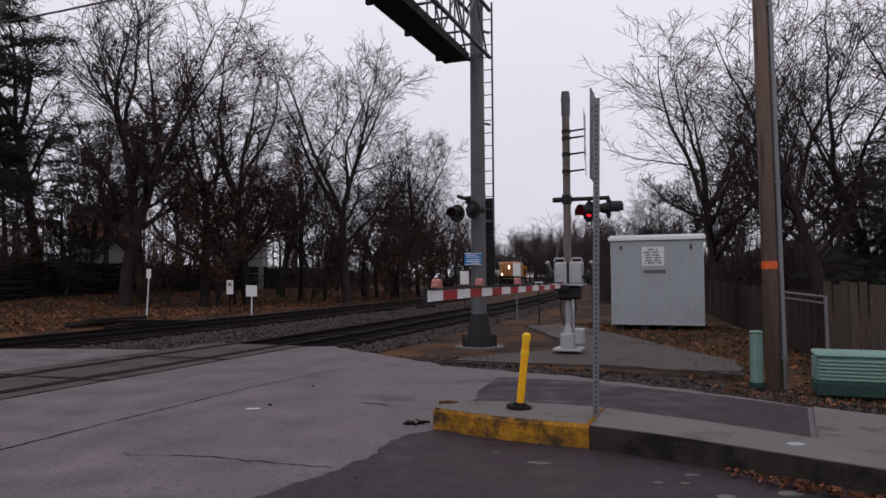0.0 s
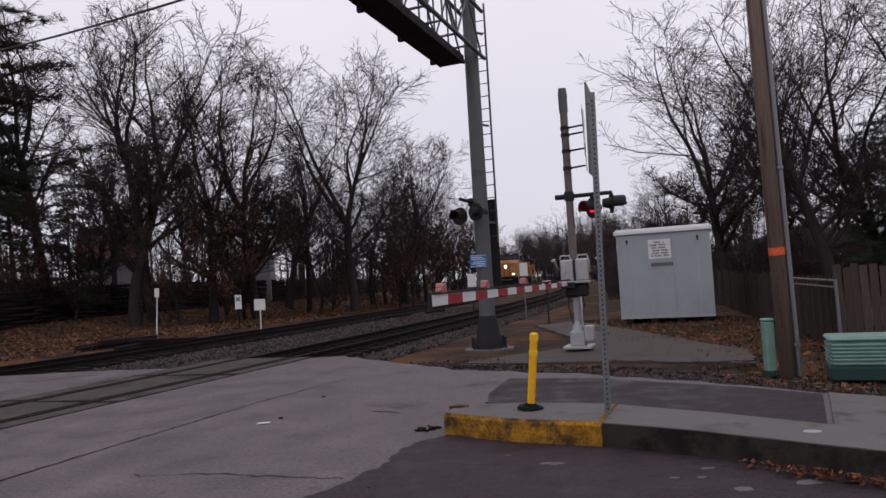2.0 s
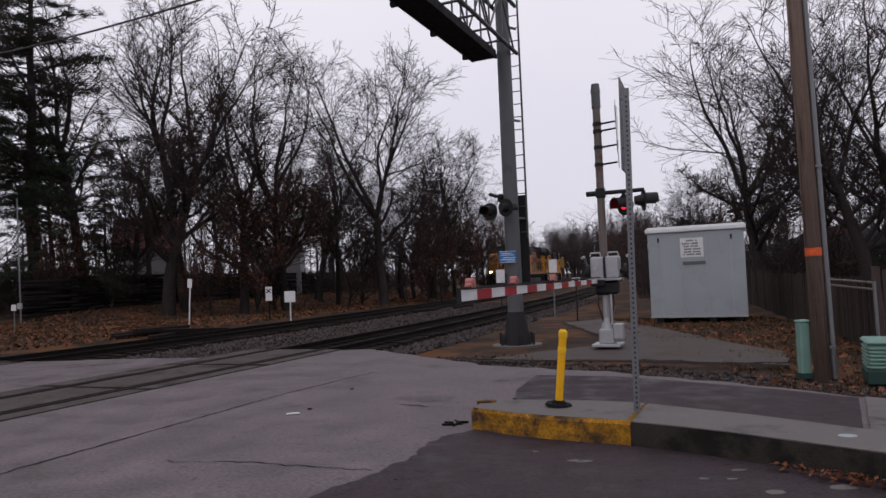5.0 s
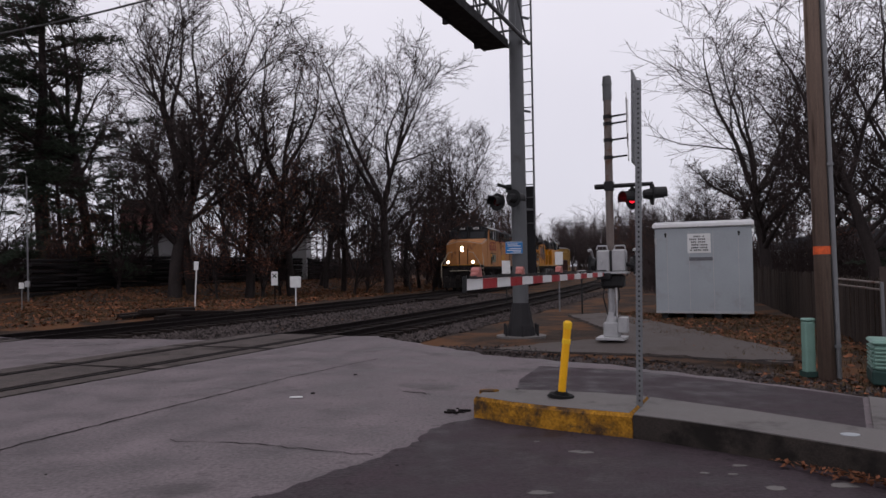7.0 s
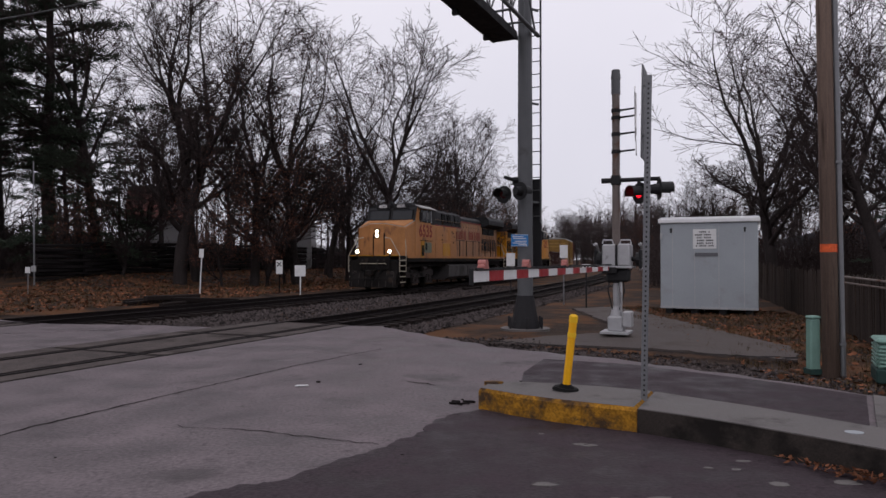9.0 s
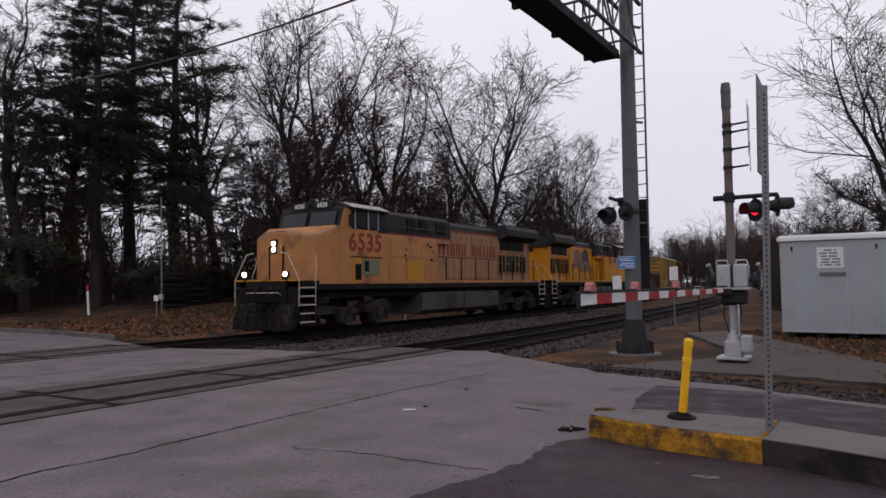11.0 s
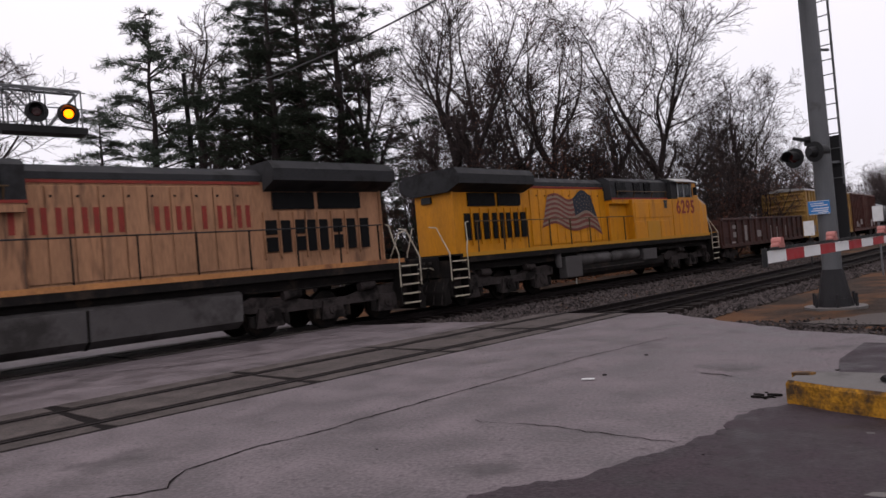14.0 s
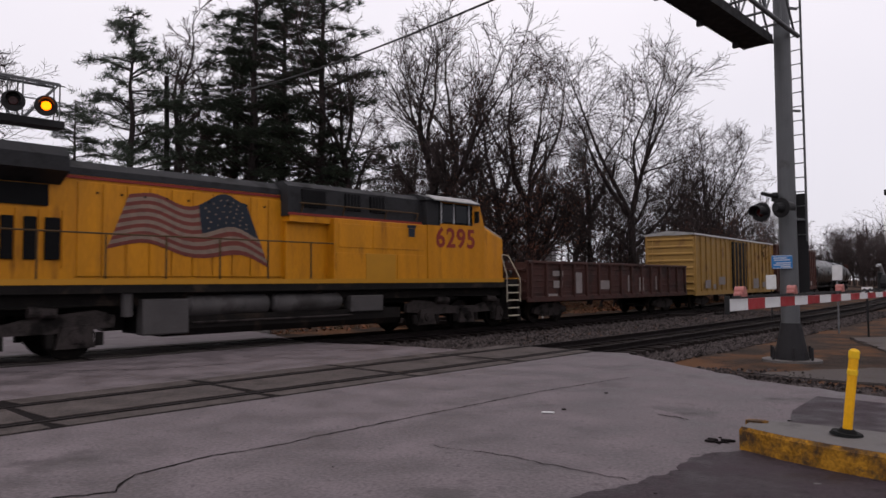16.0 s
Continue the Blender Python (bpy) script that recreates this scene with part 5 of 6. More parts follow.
PLANTING = [  # kind, bearing, distance, size, turn
    ("oak", -24.7, 47, 1.46, 30), ("ash", -23.4, 49, 1.48, 80), ("ash", -30.3, 54, 1.42, 200), ("round", -27.2, 60, 0.95), ("russet", -19.2, 47, 1.04, 10), ("russet", -15.8, 49, 1.2, 130), ("elm", -8.1, 50, 1.2, 0),
    ("round", -2.2, 66, 1.02), ("round", 0.3, 72, 0.78), ("ash", -4.3, 62, 0.95), ("round", 7.6, 140, 0.78), ("oak", 9.8, 120, 0.66), ("round", 6.3, 170, 0.85), ("ash", -11.8, 56, 0.92), ("round", -5.6, 62, 0.8), ("twisty", -13.2, 62, 0.9), ("oak", -1.0, 82, 0.8), ("ash", 0.6, 95, 0.72), ("russet", -3.9, 60, 0.62), ("oak", -17.4, 66, 0.95), ("ash", -20.9, 70, 1.0), ("ash", -13.6, 64, 0.9), ("round", -9.8, 66, 0.8), ("twisty", -6.6, 66, 0.85), ("ash", -25.9, 66, 1.05),
    ("low", -18.2, 46, 1.15), ("low", -21.6, 45.5, 0.9), ("shrub", -11.0, 49, 1.3), ("low", -9.9, 51, 0.7), ("shrub", -6.2, 52, 1.1), ("low", -4.4, 54, 0.9),
    ("shrub", -3.2, 55, 1.2), ("low", -1.2, 58, 1.0), ("shrub", 0.4, 64, 1.2), ("shrub", -16.8, 50, 1.3), ("shrub", -28.8, 50, 1.3), ("low", -31.5, 50, 0.9),
    ("fir", -29.0, 52, 0.6), ("fir", -32.6, 52, 0.8),
    ("pine", -33.5, 53, 1.34), ("pine", -38.9, 54, 1.36), ("pine", -36.6, 58, 1.36), ("pine", -40.6, 64, 1.15), ("fir", -48.1, 57, 1.62), ("twisty", -43.4, 56, 1.6, 40), ("ash", -41.9, 58, 1.4), ("fir", -51.8, 58, 1.1),
    ("twisty", -59.5, 30, 0.9), ("oak", -53.5, 70, 0.9), ("low", -45.6, 58, 1.3), ("shrub", -37.8, 54, 1.4), ("low", -40.2, 56, 1.4), ("fir", -45.4, 62, 0.9), ("fir", -42.4, 66, 0.95),
    ("ash", -62, 44, 1.0), ("oak", -66, 50, 1.05), ("elm", -70, 46, 1.0),
    ("oak", 21.7, 42, 1.12, 70), ("twisty", 19.4, 52, 0.68), ("round", 16.2, 60, 0.52), ("round", 14.0, 66, 0.46), ("round", 18.0, 58, 0.62), ("low", 19.6, 56, 1.0), ("shrub", 15.2, 58, 1.1), ("oak", 28.5, 34, 0.98, 140), ("elm", 25.6, 46, 0.95),
    ("oak", 31.8, 38, 1.0), ("fir", 31.2, 40, 0.6), ("fir", 33.0, 36, 0.6), ("fir", 34.6, 36, 0.7), ("low", 26.0, 58, 1.2), ("shrub", 23.4, 58, 1.3), ("elm", 36.5, 36, 0.95), ("oak", 40, 40, 0.95), ("round", 12.6, 95, 0.62), ("ash", 11.2, 120, 0.7), ("low", 12.2, 88, 1.1),
    ("round", 8.2, 210, 0.95), ("oak", 7.0, 230, 1.0), ("round", 9.4, 190, 0.85), ("oak", 5.6, 260, 0.9), ("ash", 4.6, 250, 0.9), ("elm", 3.6, 240, 0.9), ("oak", 10.3, 160, 0.75), ("elm", 2.8, 120, 0.75), ("russet", 2.2, 100, 0.7), ("oak", 6.3, 290, 1.0),
]

for row in PLANTING:
    plant(*row)


def thicket(name, count, place, lo, hi, mat, label, seed, fan=0.35):
    """Brush: thin stems, each with a few side shoots."""
    rnd, g = random.Random(seed), Geo()
    for _ in range(count):
        x, y = place(rnd)
        h = rnd.uniform(lo, hi)
        a = Vector((x, y, ground_height(x, y) - 0.1))
        b = a + Vector((rnd.gauss(0, fan), rnd.gauss(0, fan), 1)) * h
        r = 0.006 + 0.006 * h
        g.tube(a, b, r, r * 0.3, 3, caps=False)
        for _ in range(3):
            c = a.lerp(b, rnd.uniform(0.25, 0.9))
            d = c + Vector((rnd.gauss(0, 0.5), rnd.gauss(0, 0.5), rnd.uniform(0.1, 0.7))) * h * 0.35
            g.tube(c, d, r * 0.6, r * 0.2, 3, caps=False)
    tagged(part(name, g, mat), label, "brush", kind="stuff")


def wood_edge(rnd):
    x, y, _ = track_point(rnd.uniform(20, 120), -20.5 - 26 * rnd.random() ** 1.3)
    return x, y


def plot_edge(rnd):
    a, d = rnd.uniform(12.5, 34), rnd.uniform(44, 90)
    return bearing_place(a, d)


def behind_wood(rnd):
    return bearing_place(rnd.uniform(-60, 1), rnd.uniform(66, 84))


def far_left(rnd):
    return bearing_place(rnd.uniform(-58, -29), rnd.uniform(56, 74))


thicket("undergrowth", 9000, wood_edge, 0.7, 2.6, TWIG, "dense dark tangle of bare winter undergrowth", 41)
thicket("undergrowth", 1000, behind_wood, 1.2, 3.2, TWIG, "tall bare thicket deep in the wood", 44)
thicket("undergrowth", 8000, plot_edge, 0.8, 3.8, TWIG, "dark bare brush beyond the plots", 42)
thicket("undergrowth", 5000, far_left, 0.8, 3.2, TWIG, "dark bare brush below the pines", 43)


def far_wood():
    """The distant woods: slight bare trees, too far off to pick apart."""
    rnd, g = random.Random(50), Geo()
    for _ in range(900):
        b = rnd.uniform(3.5, 13.5) if rnd.random() < 0.4 else rnd.uniform(-72, 45)
        d = rnd.uniform(75, 150) if b < 1.5 or b > 13.5 else rnd.uniform(190, 330)
        x, y = bearing_place(b, d)
        off, s = track_offset(x, y)
        if -6 < off < 14:
            continue
        h = rnd.uniform(10, 21) if 1.5 < b < 13.5 else rnd.uniform(5, 9) if b < 1.5 else rnd.uniform(6, 11)
        base = Vector((x, y, ground_height(x, y) - 0.3))
        top = base + Vector((rnd.gauss(0, 0.6), rnd.gauss(0, 0.6), h))
        g.tube(base, top, 0.2, 0.04, 4, caps=False)
        for k in range(26):
            c = base.lerp(top, rnd.uniform(0.15, 0.95))
            e = c + Vector((rnd.gauss(0, 1), rnd.gauss(0, 1), rnd.uniform(0.3, 1.6))) * h * 0.13
            g.tube(c, e, 0.05, 0.015, 3, caps=False)
            for _ in range(3):
                c2 = c.lerp(e, rnd.uniform(0.3, 1))
                g.tube(c2, c2 + Vector((rnd.gauss(0, 1), rnd.gauss(0, 1), rnd.uniform(0, 1.3))) * h * 0.07, 0.025, 0.01, 3, caps=False)
    tagged(part("far_wood", g, TWIG), "distant bare winter woodland", "woodland", kind="stuff")


far_wood()


# ---- the train ----
LOCO_FADED = material("sun_faded_orange_paint", (0.36, 0.16, 0.058), 0.6, vary=0.25, scale=1.2, fine=18, bump=0.05, stain=(0.155, 0.068, 0.036), stain_at=0.535, stain_scale=1.0, contrast=0.14)
LOCO_PALE = material("chalky_faded_hood_paint", (0.30, 0.155, 0.085), 0.7, vary=0.25, scale=1.4, fine=18, bump=0.06, stain=(0.10, 0.055, 0.036), stain_at=0.55, stain_scale=1.3, stretch=(1.6, 1, 0.22), contrast=0.14)
LOCO_PATCH = material("fresh_orange_patch_paint", (0.3944, 0.1836, 0.0136), 0.5, vary=0.12, scale=2, bump=0.04)
LOCO_YELLOW = material("bright_armour_yellow_paint", (0.47, 0.188, 0.006), 0.5, vary=0.18, scale=1.5, fine=20, bump=0.04, stain=(0.25, 0.095, 0.008), stain_at=0.575, stain_scale=1.3, stretch=(1.5, 1, 0.25), contrast=0.14)
LOCO_GREY = material("grimy_grey_roof_paint", (0.022, 0.022, 0.024), 0.7, vary=0.35, scale=2, fine=25, bump=0.08, stain=(0.011, 0.0105, 0.011), stain_at=0.52, stain_scale=1.2, spec=0.15)
LOCO_RED = material("faded_red_lettering", (0.19, 0.026, 0.018), 0.6, vary=0.25, scale=8, bump=0.02)
LOCO_ROOF = material("pale_worn_cab_roof", (0.2940, 0.2870, 0.2800), 0.6, vary=0.2, scale=3, stain=(0.1400, 0.1330, 0.1260), stain_at=0.55, stain_scale=2)
UNDER = material("oily_black_running_gear", (0.012, 0.0105, 0.010), 0.75, vary=0.5, scale=3, fine=25, bump=0.2, stain=(0.034, 0.025, 0.02), stain_at=0.55, stain_scale=1.5, spec=0.06)
TRUCK_GREY = material("dusty_truck_castings", (0.036, 0.030, 0.029), 0.85, vary=0.5, scale=3, fine=25, bump=0.2, stain=(0.008, 0.007, 0.0065), stain_at=0.5, stain_scale=1.8, spec=0.08)
TANK_GREY = material("dusty_fuel_tank", (0.062, 0.057, 0.057), 0.6, vary=0.3, scale=1.5, stain=(0.026, 0.023, 0.022), stain_at=0.52, stain_scale=0.8, spec=0.2)
GRILLE = material("sooty_grille", (0.0050, 0.0050, 0.0055), 0.6, vary=0.3, spec=0.08)
HANDRAIL = material("pale_handrail_paint", (0.3640, 0.3220, 0.2520), 0.5, vary=0.15)
RAIL_DARK = material("dull_handrail_paint", (0.0650, 0.0375, 0.0150), 0.6, vary=0.2)
HEADLIGHT = material("lit_headlight", (0.9, 0.85, 0.7), 0.3, vary=0.05, bump=0, emit=(1.0, 0.80, 0.52), power=36)
GREEN_GREY = material("grey_green_patch", (0.14, 0.15, 0.105), 0.6, vary=0.15)
GONDOLA = material("rusty_maroon_gondola", (0.0510, 0.0216, 0.0180), 0.75, vary=0.35, scale=2, fine=20, bump=0.1, stain=(0.0270, 0.0144, 0.0120), stain_at=0.5, stain_scale=1.2)
BOX_YELLOW = material("faded_yellow_boxcar_paint", (0.2730, 0.1593, 0.0455), 0.6, vary=0.18, scale=2, stain=(0.1430, 0.0715, 0.0325), stain_at=0.58, stain_scale=1.1)
BOX_RED = material("red_oxide_car_paint", (0.0720, 0.0270, 0.0210), 0.7, vary=0.25, scale=2, stain=(0.0360, 0.0180, 0.0150), stain_at=0.55)
TANK_BLACK = material("black_tank_car_paint", (0.0132, 0.0132, 0.0144), 0.35, vary=0.25, scale=1.5)
GRAFFITI = material("pale_graffiti_paint", (0.2040, 0.1800, 0.1740), 0.6, vary=0.3, scale=5)
FLAG_RED = material("weathered_flag_red", (0.135, 0.036, 0.027), 0.6, vary=0.3, scale=5, bump=0.02)
FLAG_WHITE = material("weathered_flag_white", (0.185, 0.135, 0.105), 0.6, vary=0.3, scale=5, bump=0.02)
FLAG_BLUE = material("weathered_flag_blue", (0.0132, 0.0180, 0.0270), 0.6, vary=0.25, scale=5, bump=0.02)


def lettering(text, size, mat, parent, m, label="", thick=0.006, name="road_number"):
    cu = bpy.data.curves.new("letters", "FONT")
    cu.body, cu.size, cu.align_x, cu.align_y, cu.extrude, cu.offset = text, size, "CENTER", "CENTER", thick, size * 0.022
    cu.space_character = 1.12
    tmp = bpy.data.objects.new("letters", cu)
    me = bpy.data.meshes.new_from_object(tmp)
    bpy.data.objects.remove(tmp)
    me.materials.clear()
    me.materials.append(mat)
    ob = part(name, me, mat, parent, label)
    ob.matrix_local = m
    return ob


def side_pose(x, y, z):
    """Faces outward on the side y: text reads from outside."""
    return pose(x, y, z, 90, 0, 180 if y > 0 else 0)


def wheelset(parent, x, gauge=0.76, r=0.53):
    g = Geo().tube((0, -0.95, 0), (0, 0.95, 0), 0.09, 0.09, 10)
    for y in (-gauge, gauge):
        s = 1 if y > 0 else -1
        g.tube((0, y - 0.06, 0), (0, y + 0.06, 0), r, r, 24).tube((0, y - s * 0.07, 0), (0, y - s * 0.05, 0), r + 0.03, r + 0.03, 24).tube((0, y + s * 0.06, 0), (0, y + s * 0.09, 0), 0.16, 0.14, 10)
        for k in range(4):
            a = k * math.tau / 4
            g.tube((0.3 * math.cos(a), y + s * 0.055, 0.3 * math.sin(a)), (0.3 * math.cos(a), y + s * 0.068, 0.3 * math.sin(a)), 0.07, 0.07, 8)
    ob = part("wheelset", g, UNDER, parent)
    ob.matrix_local = pose(x, 0, r + 0.012)
    ROLLING.append((ob, x, r))
    return ob


ROLLING = []


def loco_truck(t, cx):
    for k in (-1, 0, 1):
        wheelset(t, cx + k * 2.03)
    for y in (-1.08, 1.08):
        s = 1 if y > 0 else -1
        g = Geo()
        top = [(cx - 2.9, 0.98), (cx - 2.5, 1.12), (cx - 1.2, 1.0), (cx - 0.6, 0.86), (cx + 0.6, 0.86), (cx + 1.2, 1.0), (cx + 2.5, 1.12), (cx + 2.9, 0.98), (cx + 2.9, 0.72), (cx + 1.5, 0.62), (cx - 1.5, 0.62), (cx - 2.9, 0.72)]
        g.slab([(a, b) for a, b in top[::-1]], y - 0.07, y + 0.07)
        frame_ = part("side_frame", g, TRUCK_GREY, t, "dusty cast truck side frame")
        for k in (-1, 0, 1):
            x = cx + k * 2.03
            part("axle_box", Geo().slab([(x - 0.42, 0.28), (x + 0.42, 0.28), (x + 0.3, 0.8), (x - 0.3, 0.8)], y + s * 0.02, y + s * 0.16).tube((x, y + s * 0.15, 0.55), (x, y + s * 0.22, 0.55), 0.17, 0.15, 14).tube((x, y + s * 0.22, 0.55), (x, y + s * 0.25, 0.55), 0.07, 0.07, 10), TRUCK_GREY, frame_)
            for dx in (-0.52, 0.52):
                part("spring", Geo().path([(x + dx, y + s * 0.08, 0.32 + 0.06 * j) for j in range(6)], 0.1, 8), UNDER, frame_)
        for k in (-0.5, 0.5):
            part("brake_cylinder", Geo().tube((cx + k * 2.6 - 0.25, y + s * 0.12, 1.12), (cx + k * 2.6 + 0.3, y + s * 0.12, 1.08), 0.13, 0.13, 12), TRUCK_GREY, frame_)
        part("brake_pipe", Geo().path([(cx - 2.7, y + s * 0.16, 1.22), (cx - 0.8, y + s * 0.18, 1.25), (cx + 0.9, y + s * 0.18, 1.2), (cx + 2.7, y + s * 0.16, 1.24)], 0.022), UNDER, t)


def flag(t, y):
    """A rippling flag painted on the hood: thirteen stripes and a dark field."""
    s = 1 if y > 0 else -1
    n, x_left, x_right = 18, -4.35, -1.1

    def at(u, v):
        wave = math.sin(u * 10.5 + 0.4)
        x = x_left + (x_right - x_left) * u + (1 - v) * (-0.5 * (1 - u) + 0.75 * u) + 0.06 * wave
        top = 3.88 + 0.13 * wave * (0.4 + u) + 0.2 * u - 0.22 * math.exp(-((u - 0.55) / 0.16) ** 2)
        low = 2.62 + 0.13 * math.sin(u * 10.5 - 0.5) - 0.42 * u * u
        return x, low + (top - low) * v
    holder = part("flag", Geo().slab([(-4.3, 3.2), (-4.2, 3.2), (-4.2, 3.26), (-4.3, 3.26)], y, y + s * 0.003), FLAG_RED, t, "faded rippling striped flag painted on the hood")
    for k in range(13):
        g = Geo()
        for i in range(n):
            if k >= 6 and i >= 10:
                continue
            u0, u1, v0, v1 = i / n, (i + 1) / n, k / 13, (k + 1) / 13
            q = [at(u0, v0), at(u1, v0), at(u1, v1), at(u0, v1)]
            g.add([(a, y + s * 0.006, b) for a, b in q], [(0, 1, 2, 3) if s < 0 else (3, 2, 1, 0)])
        part("flag_stripe", g, FLAG_RED if k % 2 == 0 else FLAG_WHITE, holder)
    g = Geo()
    for i in range(10, n):
        u0, u1 = i / n, (i + 1) / n
        for j in range(4):
            v0, v1 = 6 / 13 + 7 / 13 * j / 4, 6 / 13 + 7 / 13 * (j + 1) / 4
            q = [at(u0, v0), at(u1, v0), at(u1, v1), at(u0, v1)]
            g.add([(a, y + s * 0.007, b) for a, b in q], [(0, 1, 2, 3) if s < 0 else (3, 2, 1, 0)])
    part("flag_field", g, FLAG_BLUE, holder)
    g = Geo()
    for i in range(6):
        for j in range(5):
            a, b = at(0.6 + 0.36 * i / 6 + 0.02 * (j % 2), 0.5 + 0.46 * j / 5 + 0.03)
            g.box((a, y + s * 0.01, b), (0.04, 0.003, 0.04), turn=Matrix.Rotation(radians(45), 3, "Y"))
    part("flag_star", g, FLAG_WHITE, holder)["kind"] = "stuff"


def locomotive(label, number, hood_mat, cab_mat, flagged):
    """A six-axle road locomotive. x runs forward, z from the rail's top."""
    t = thing("locomotive", Matrix(), label, "locomotive", "locomotives of the train")
    # running gear
    loco_truck(t, 7.6), loco_truck(t, -7.6)
    part("underframe", Geo().box((-0.2, 0, 1.42), (21.0, 2.4, 0.42)).box((0, 0, 1.2), (14, 1.6, 0.3)), UNDER, t)
    for y in (-1.45, 1.45):
        part("sill", Geo().box((0, y, 1.65), (20.5, 0.1, 0.3), bevel=0.01), UNDER, t)
        part("sill_stripe", Geo().box((-0.4, y * 1.036, 1.77), (19.6, 0.012, 0.13)), LOCO_PATCH if flagged else cab_mat, t, "orange sill stripe")
    part("walkway", Geo().box((-0.2, 0, 1.8), (21.1, 2.9, 0.05)), UNDER, t)
    # fuel tank
    if flagged:
        part("fuel_tank", Geo().hull([(-1.2, 0.42), (1.2, 0.42), (1.35, 0.6), (1.35, 0.92), (-1.35, 0.92), (-1.35, 0.6)], -3.6, 4.2), UNDER, t)
        for y in (-1.2, 1.2):
            for x0, x1 in ((-2.95, -0.75), (-0.45, 1.75)):
                part("air_reservoir", Geo().tube((x0, y, 1.16), (x1, y, 1.16), 0.27, 0.27, 20).tube((x0 - 0.1, y, 1.16), (x0, y, 1.16), 0.16, 0.27, 20).tube((x1, y, 1.16), (x1 + 0.1, y, 1.16), 0.27, 0.16, 20), TANK_GREY, t, "grey cylindrical air reservoir", True)
            part("battery_box", Geo().box((-3.6, y * 1.05, 0.92), (1.15, 0.4, 0.86), bevel=0.03), TANK_GREY, t)
            part("battery_box", Geo().box((2.75, y * 1.05, 1.08), (1.3, 0.4, 0.5), bevel=0.03), TANK_GREY, t)
            part("bell_pipe", Geo().tube((-4.5, y * 1.1, 0.95), (-4.5, y * 1.1, 1.5), 0.13, 0.13, 10), TANK_GREY, t)
            part("drain_pipe", Geo().tube((-2.9, y * 1.15, 0.74), (2.2, y * 1.15, 0.74), 0.03, 0.03, 8), TRUCK_GREY, t)
    else:
        part("fuel_tank", Geo().hull([(-1.1, 0.36), (1.1, 0.36), (1.42, 0.55), (1.46, 1.24), (1.3, 1.32), (-1.3, 1.32), (-1.46, 1.24), (-1.42, 0.55)], -4.7, 2.7), TANK_GREY, t, "long dusty grey fuel tank")
        for x in (-1.0,):
            part("tank_band", Geo().hull([(-1.12, 0.34), (1.12, 0.34), (1.435, 0.545), (1.475, 1.25), (-1.475, 1.25), (-1.435, 0.545)], x - 0.03, x + 0.03), UNDER, t)
    # long hood: body, doors, roof
    hood = part("long_hood", Geo().hull([(-0.88, 1.82), (0.88, 1.82), (0.88, 4.25), (-0.88, 4.25)], -9.85, 1.5), hood_mat, t)
    part("hood_roof", Geo().hull([(-0.9, 4.25), (0.9, 4.25), (0.88, 4.42), (0.6, 4.62), (-0.6, 4.62), (-0.88, 4.42)], -5.9, -0.05), LOCO_GREY, t, "grimy grey roof")
    for y in (-0.905, 0.905):
        part("red_stripe", Geo().box((-2.9, y, 4.2), (5.7, 0.012, 0.07)), LOCO_RED, t)
        x = -5.5
        while x < 1.2:
            w = 0.56
            d = part("hood_door", Geo().box((x + w / 2, y, 3.0), (w - 0.035, 0.03, 2.2), bevel=0.008), hood_mat, t)
            part("latch", Geo().box((x + w / 2 + 0.16, y * 1.03, 3.86), (0.05, 0.03, 0.05)), GRILLE, d)
            x += w
    # radiator end with its wide roof wing
    part("radiator_wing", Geo().hull([(-0.9, 3.98), (0.9, 3.98), (1.5, 4.22), (1.5, 4.55), (1.3, 4.78), (-1.3, 4.78), (-1.5, 4.55), (-1.5, 4.22)], -10.1, -5.85), LOCO_GREY, t, "wide sooty radiator roof wing")
    part("rear_end", Geo().box((-9.88, 0, 2.95), (0.08, 1.9, 2.3), bevel=0.03), hood_mat, t)
    for y in (-0.9, 0.9):
        for x0, x1 in ((-9.1, -7.6), (-7.45, -6.1)):
            part("radiator_opening", Geo().box(((x0 + x1) / 2, y * 1.01, 3.72), (x1 - x0, 0.05, 0.48)), GRILLE, t)
        k = 0
        for x in (-9.3, -8.8, -8.3, -7.8, -7.38, -7.0, -6.55, -6.1):
            w = (0.32, 0.3, 0.28, 0.24, 0.22, 0.24, 0.26, 0.32)[k]
            if flagged:
                part("vent", Geo().box((x + 0.1, y * 1.02, 2.75), (w, 0.04, 0.95), bevel=0.01), GRILLE, t)
            elif k in (0, 1, 3, 4, 6):
                part("vent", Geo().box((x + 0.1, y * 1.02, 2.72), (0.32, 0.04, 0.9), bevel=0.01), GRILLE, t)
            else:
                for z in (2.5, 2.98):
                    part("vent", Geo().box((x + 0.1, y * 1.02, z), (0.36, 0.04, 0.4), bevel=0.01), GRILLE, t)
            part("vent_frame", Geo().box((x + 0.1 + w / 2 + 0.05, y * 1.025, 2.75), (0.03, 0.05, 1.3)), hood_mat, t)
            k += 1
    # blower cabinet behind the cab: full width, grey above
    part("cabinet", Geo().box((3.4, 0, 2.62), (3.9, 2.96, 2.05), bevel=0.02), cab_mat, t)
    part("cabinet_upper", Geo().hull([(-1.3, 3.64), (1.3, 3.64), (1.25, 4.5), (1.0, 4.66), (-1.0, 4.66), (-1.25, 4.5)], -0.04, 5.3), LOCO_GREY, t, "grey equipment housing")
    part("cabinet_skirt", Geo().box((2.6, 0, 3.6), (5.2, 2.6, 0.25)), hood_mat, t)
    part("hood_step", Geo().box((0.75, 0, 2.7), (1.45, 2.2, 1.8), bevel=0.02), hood_mat, t)
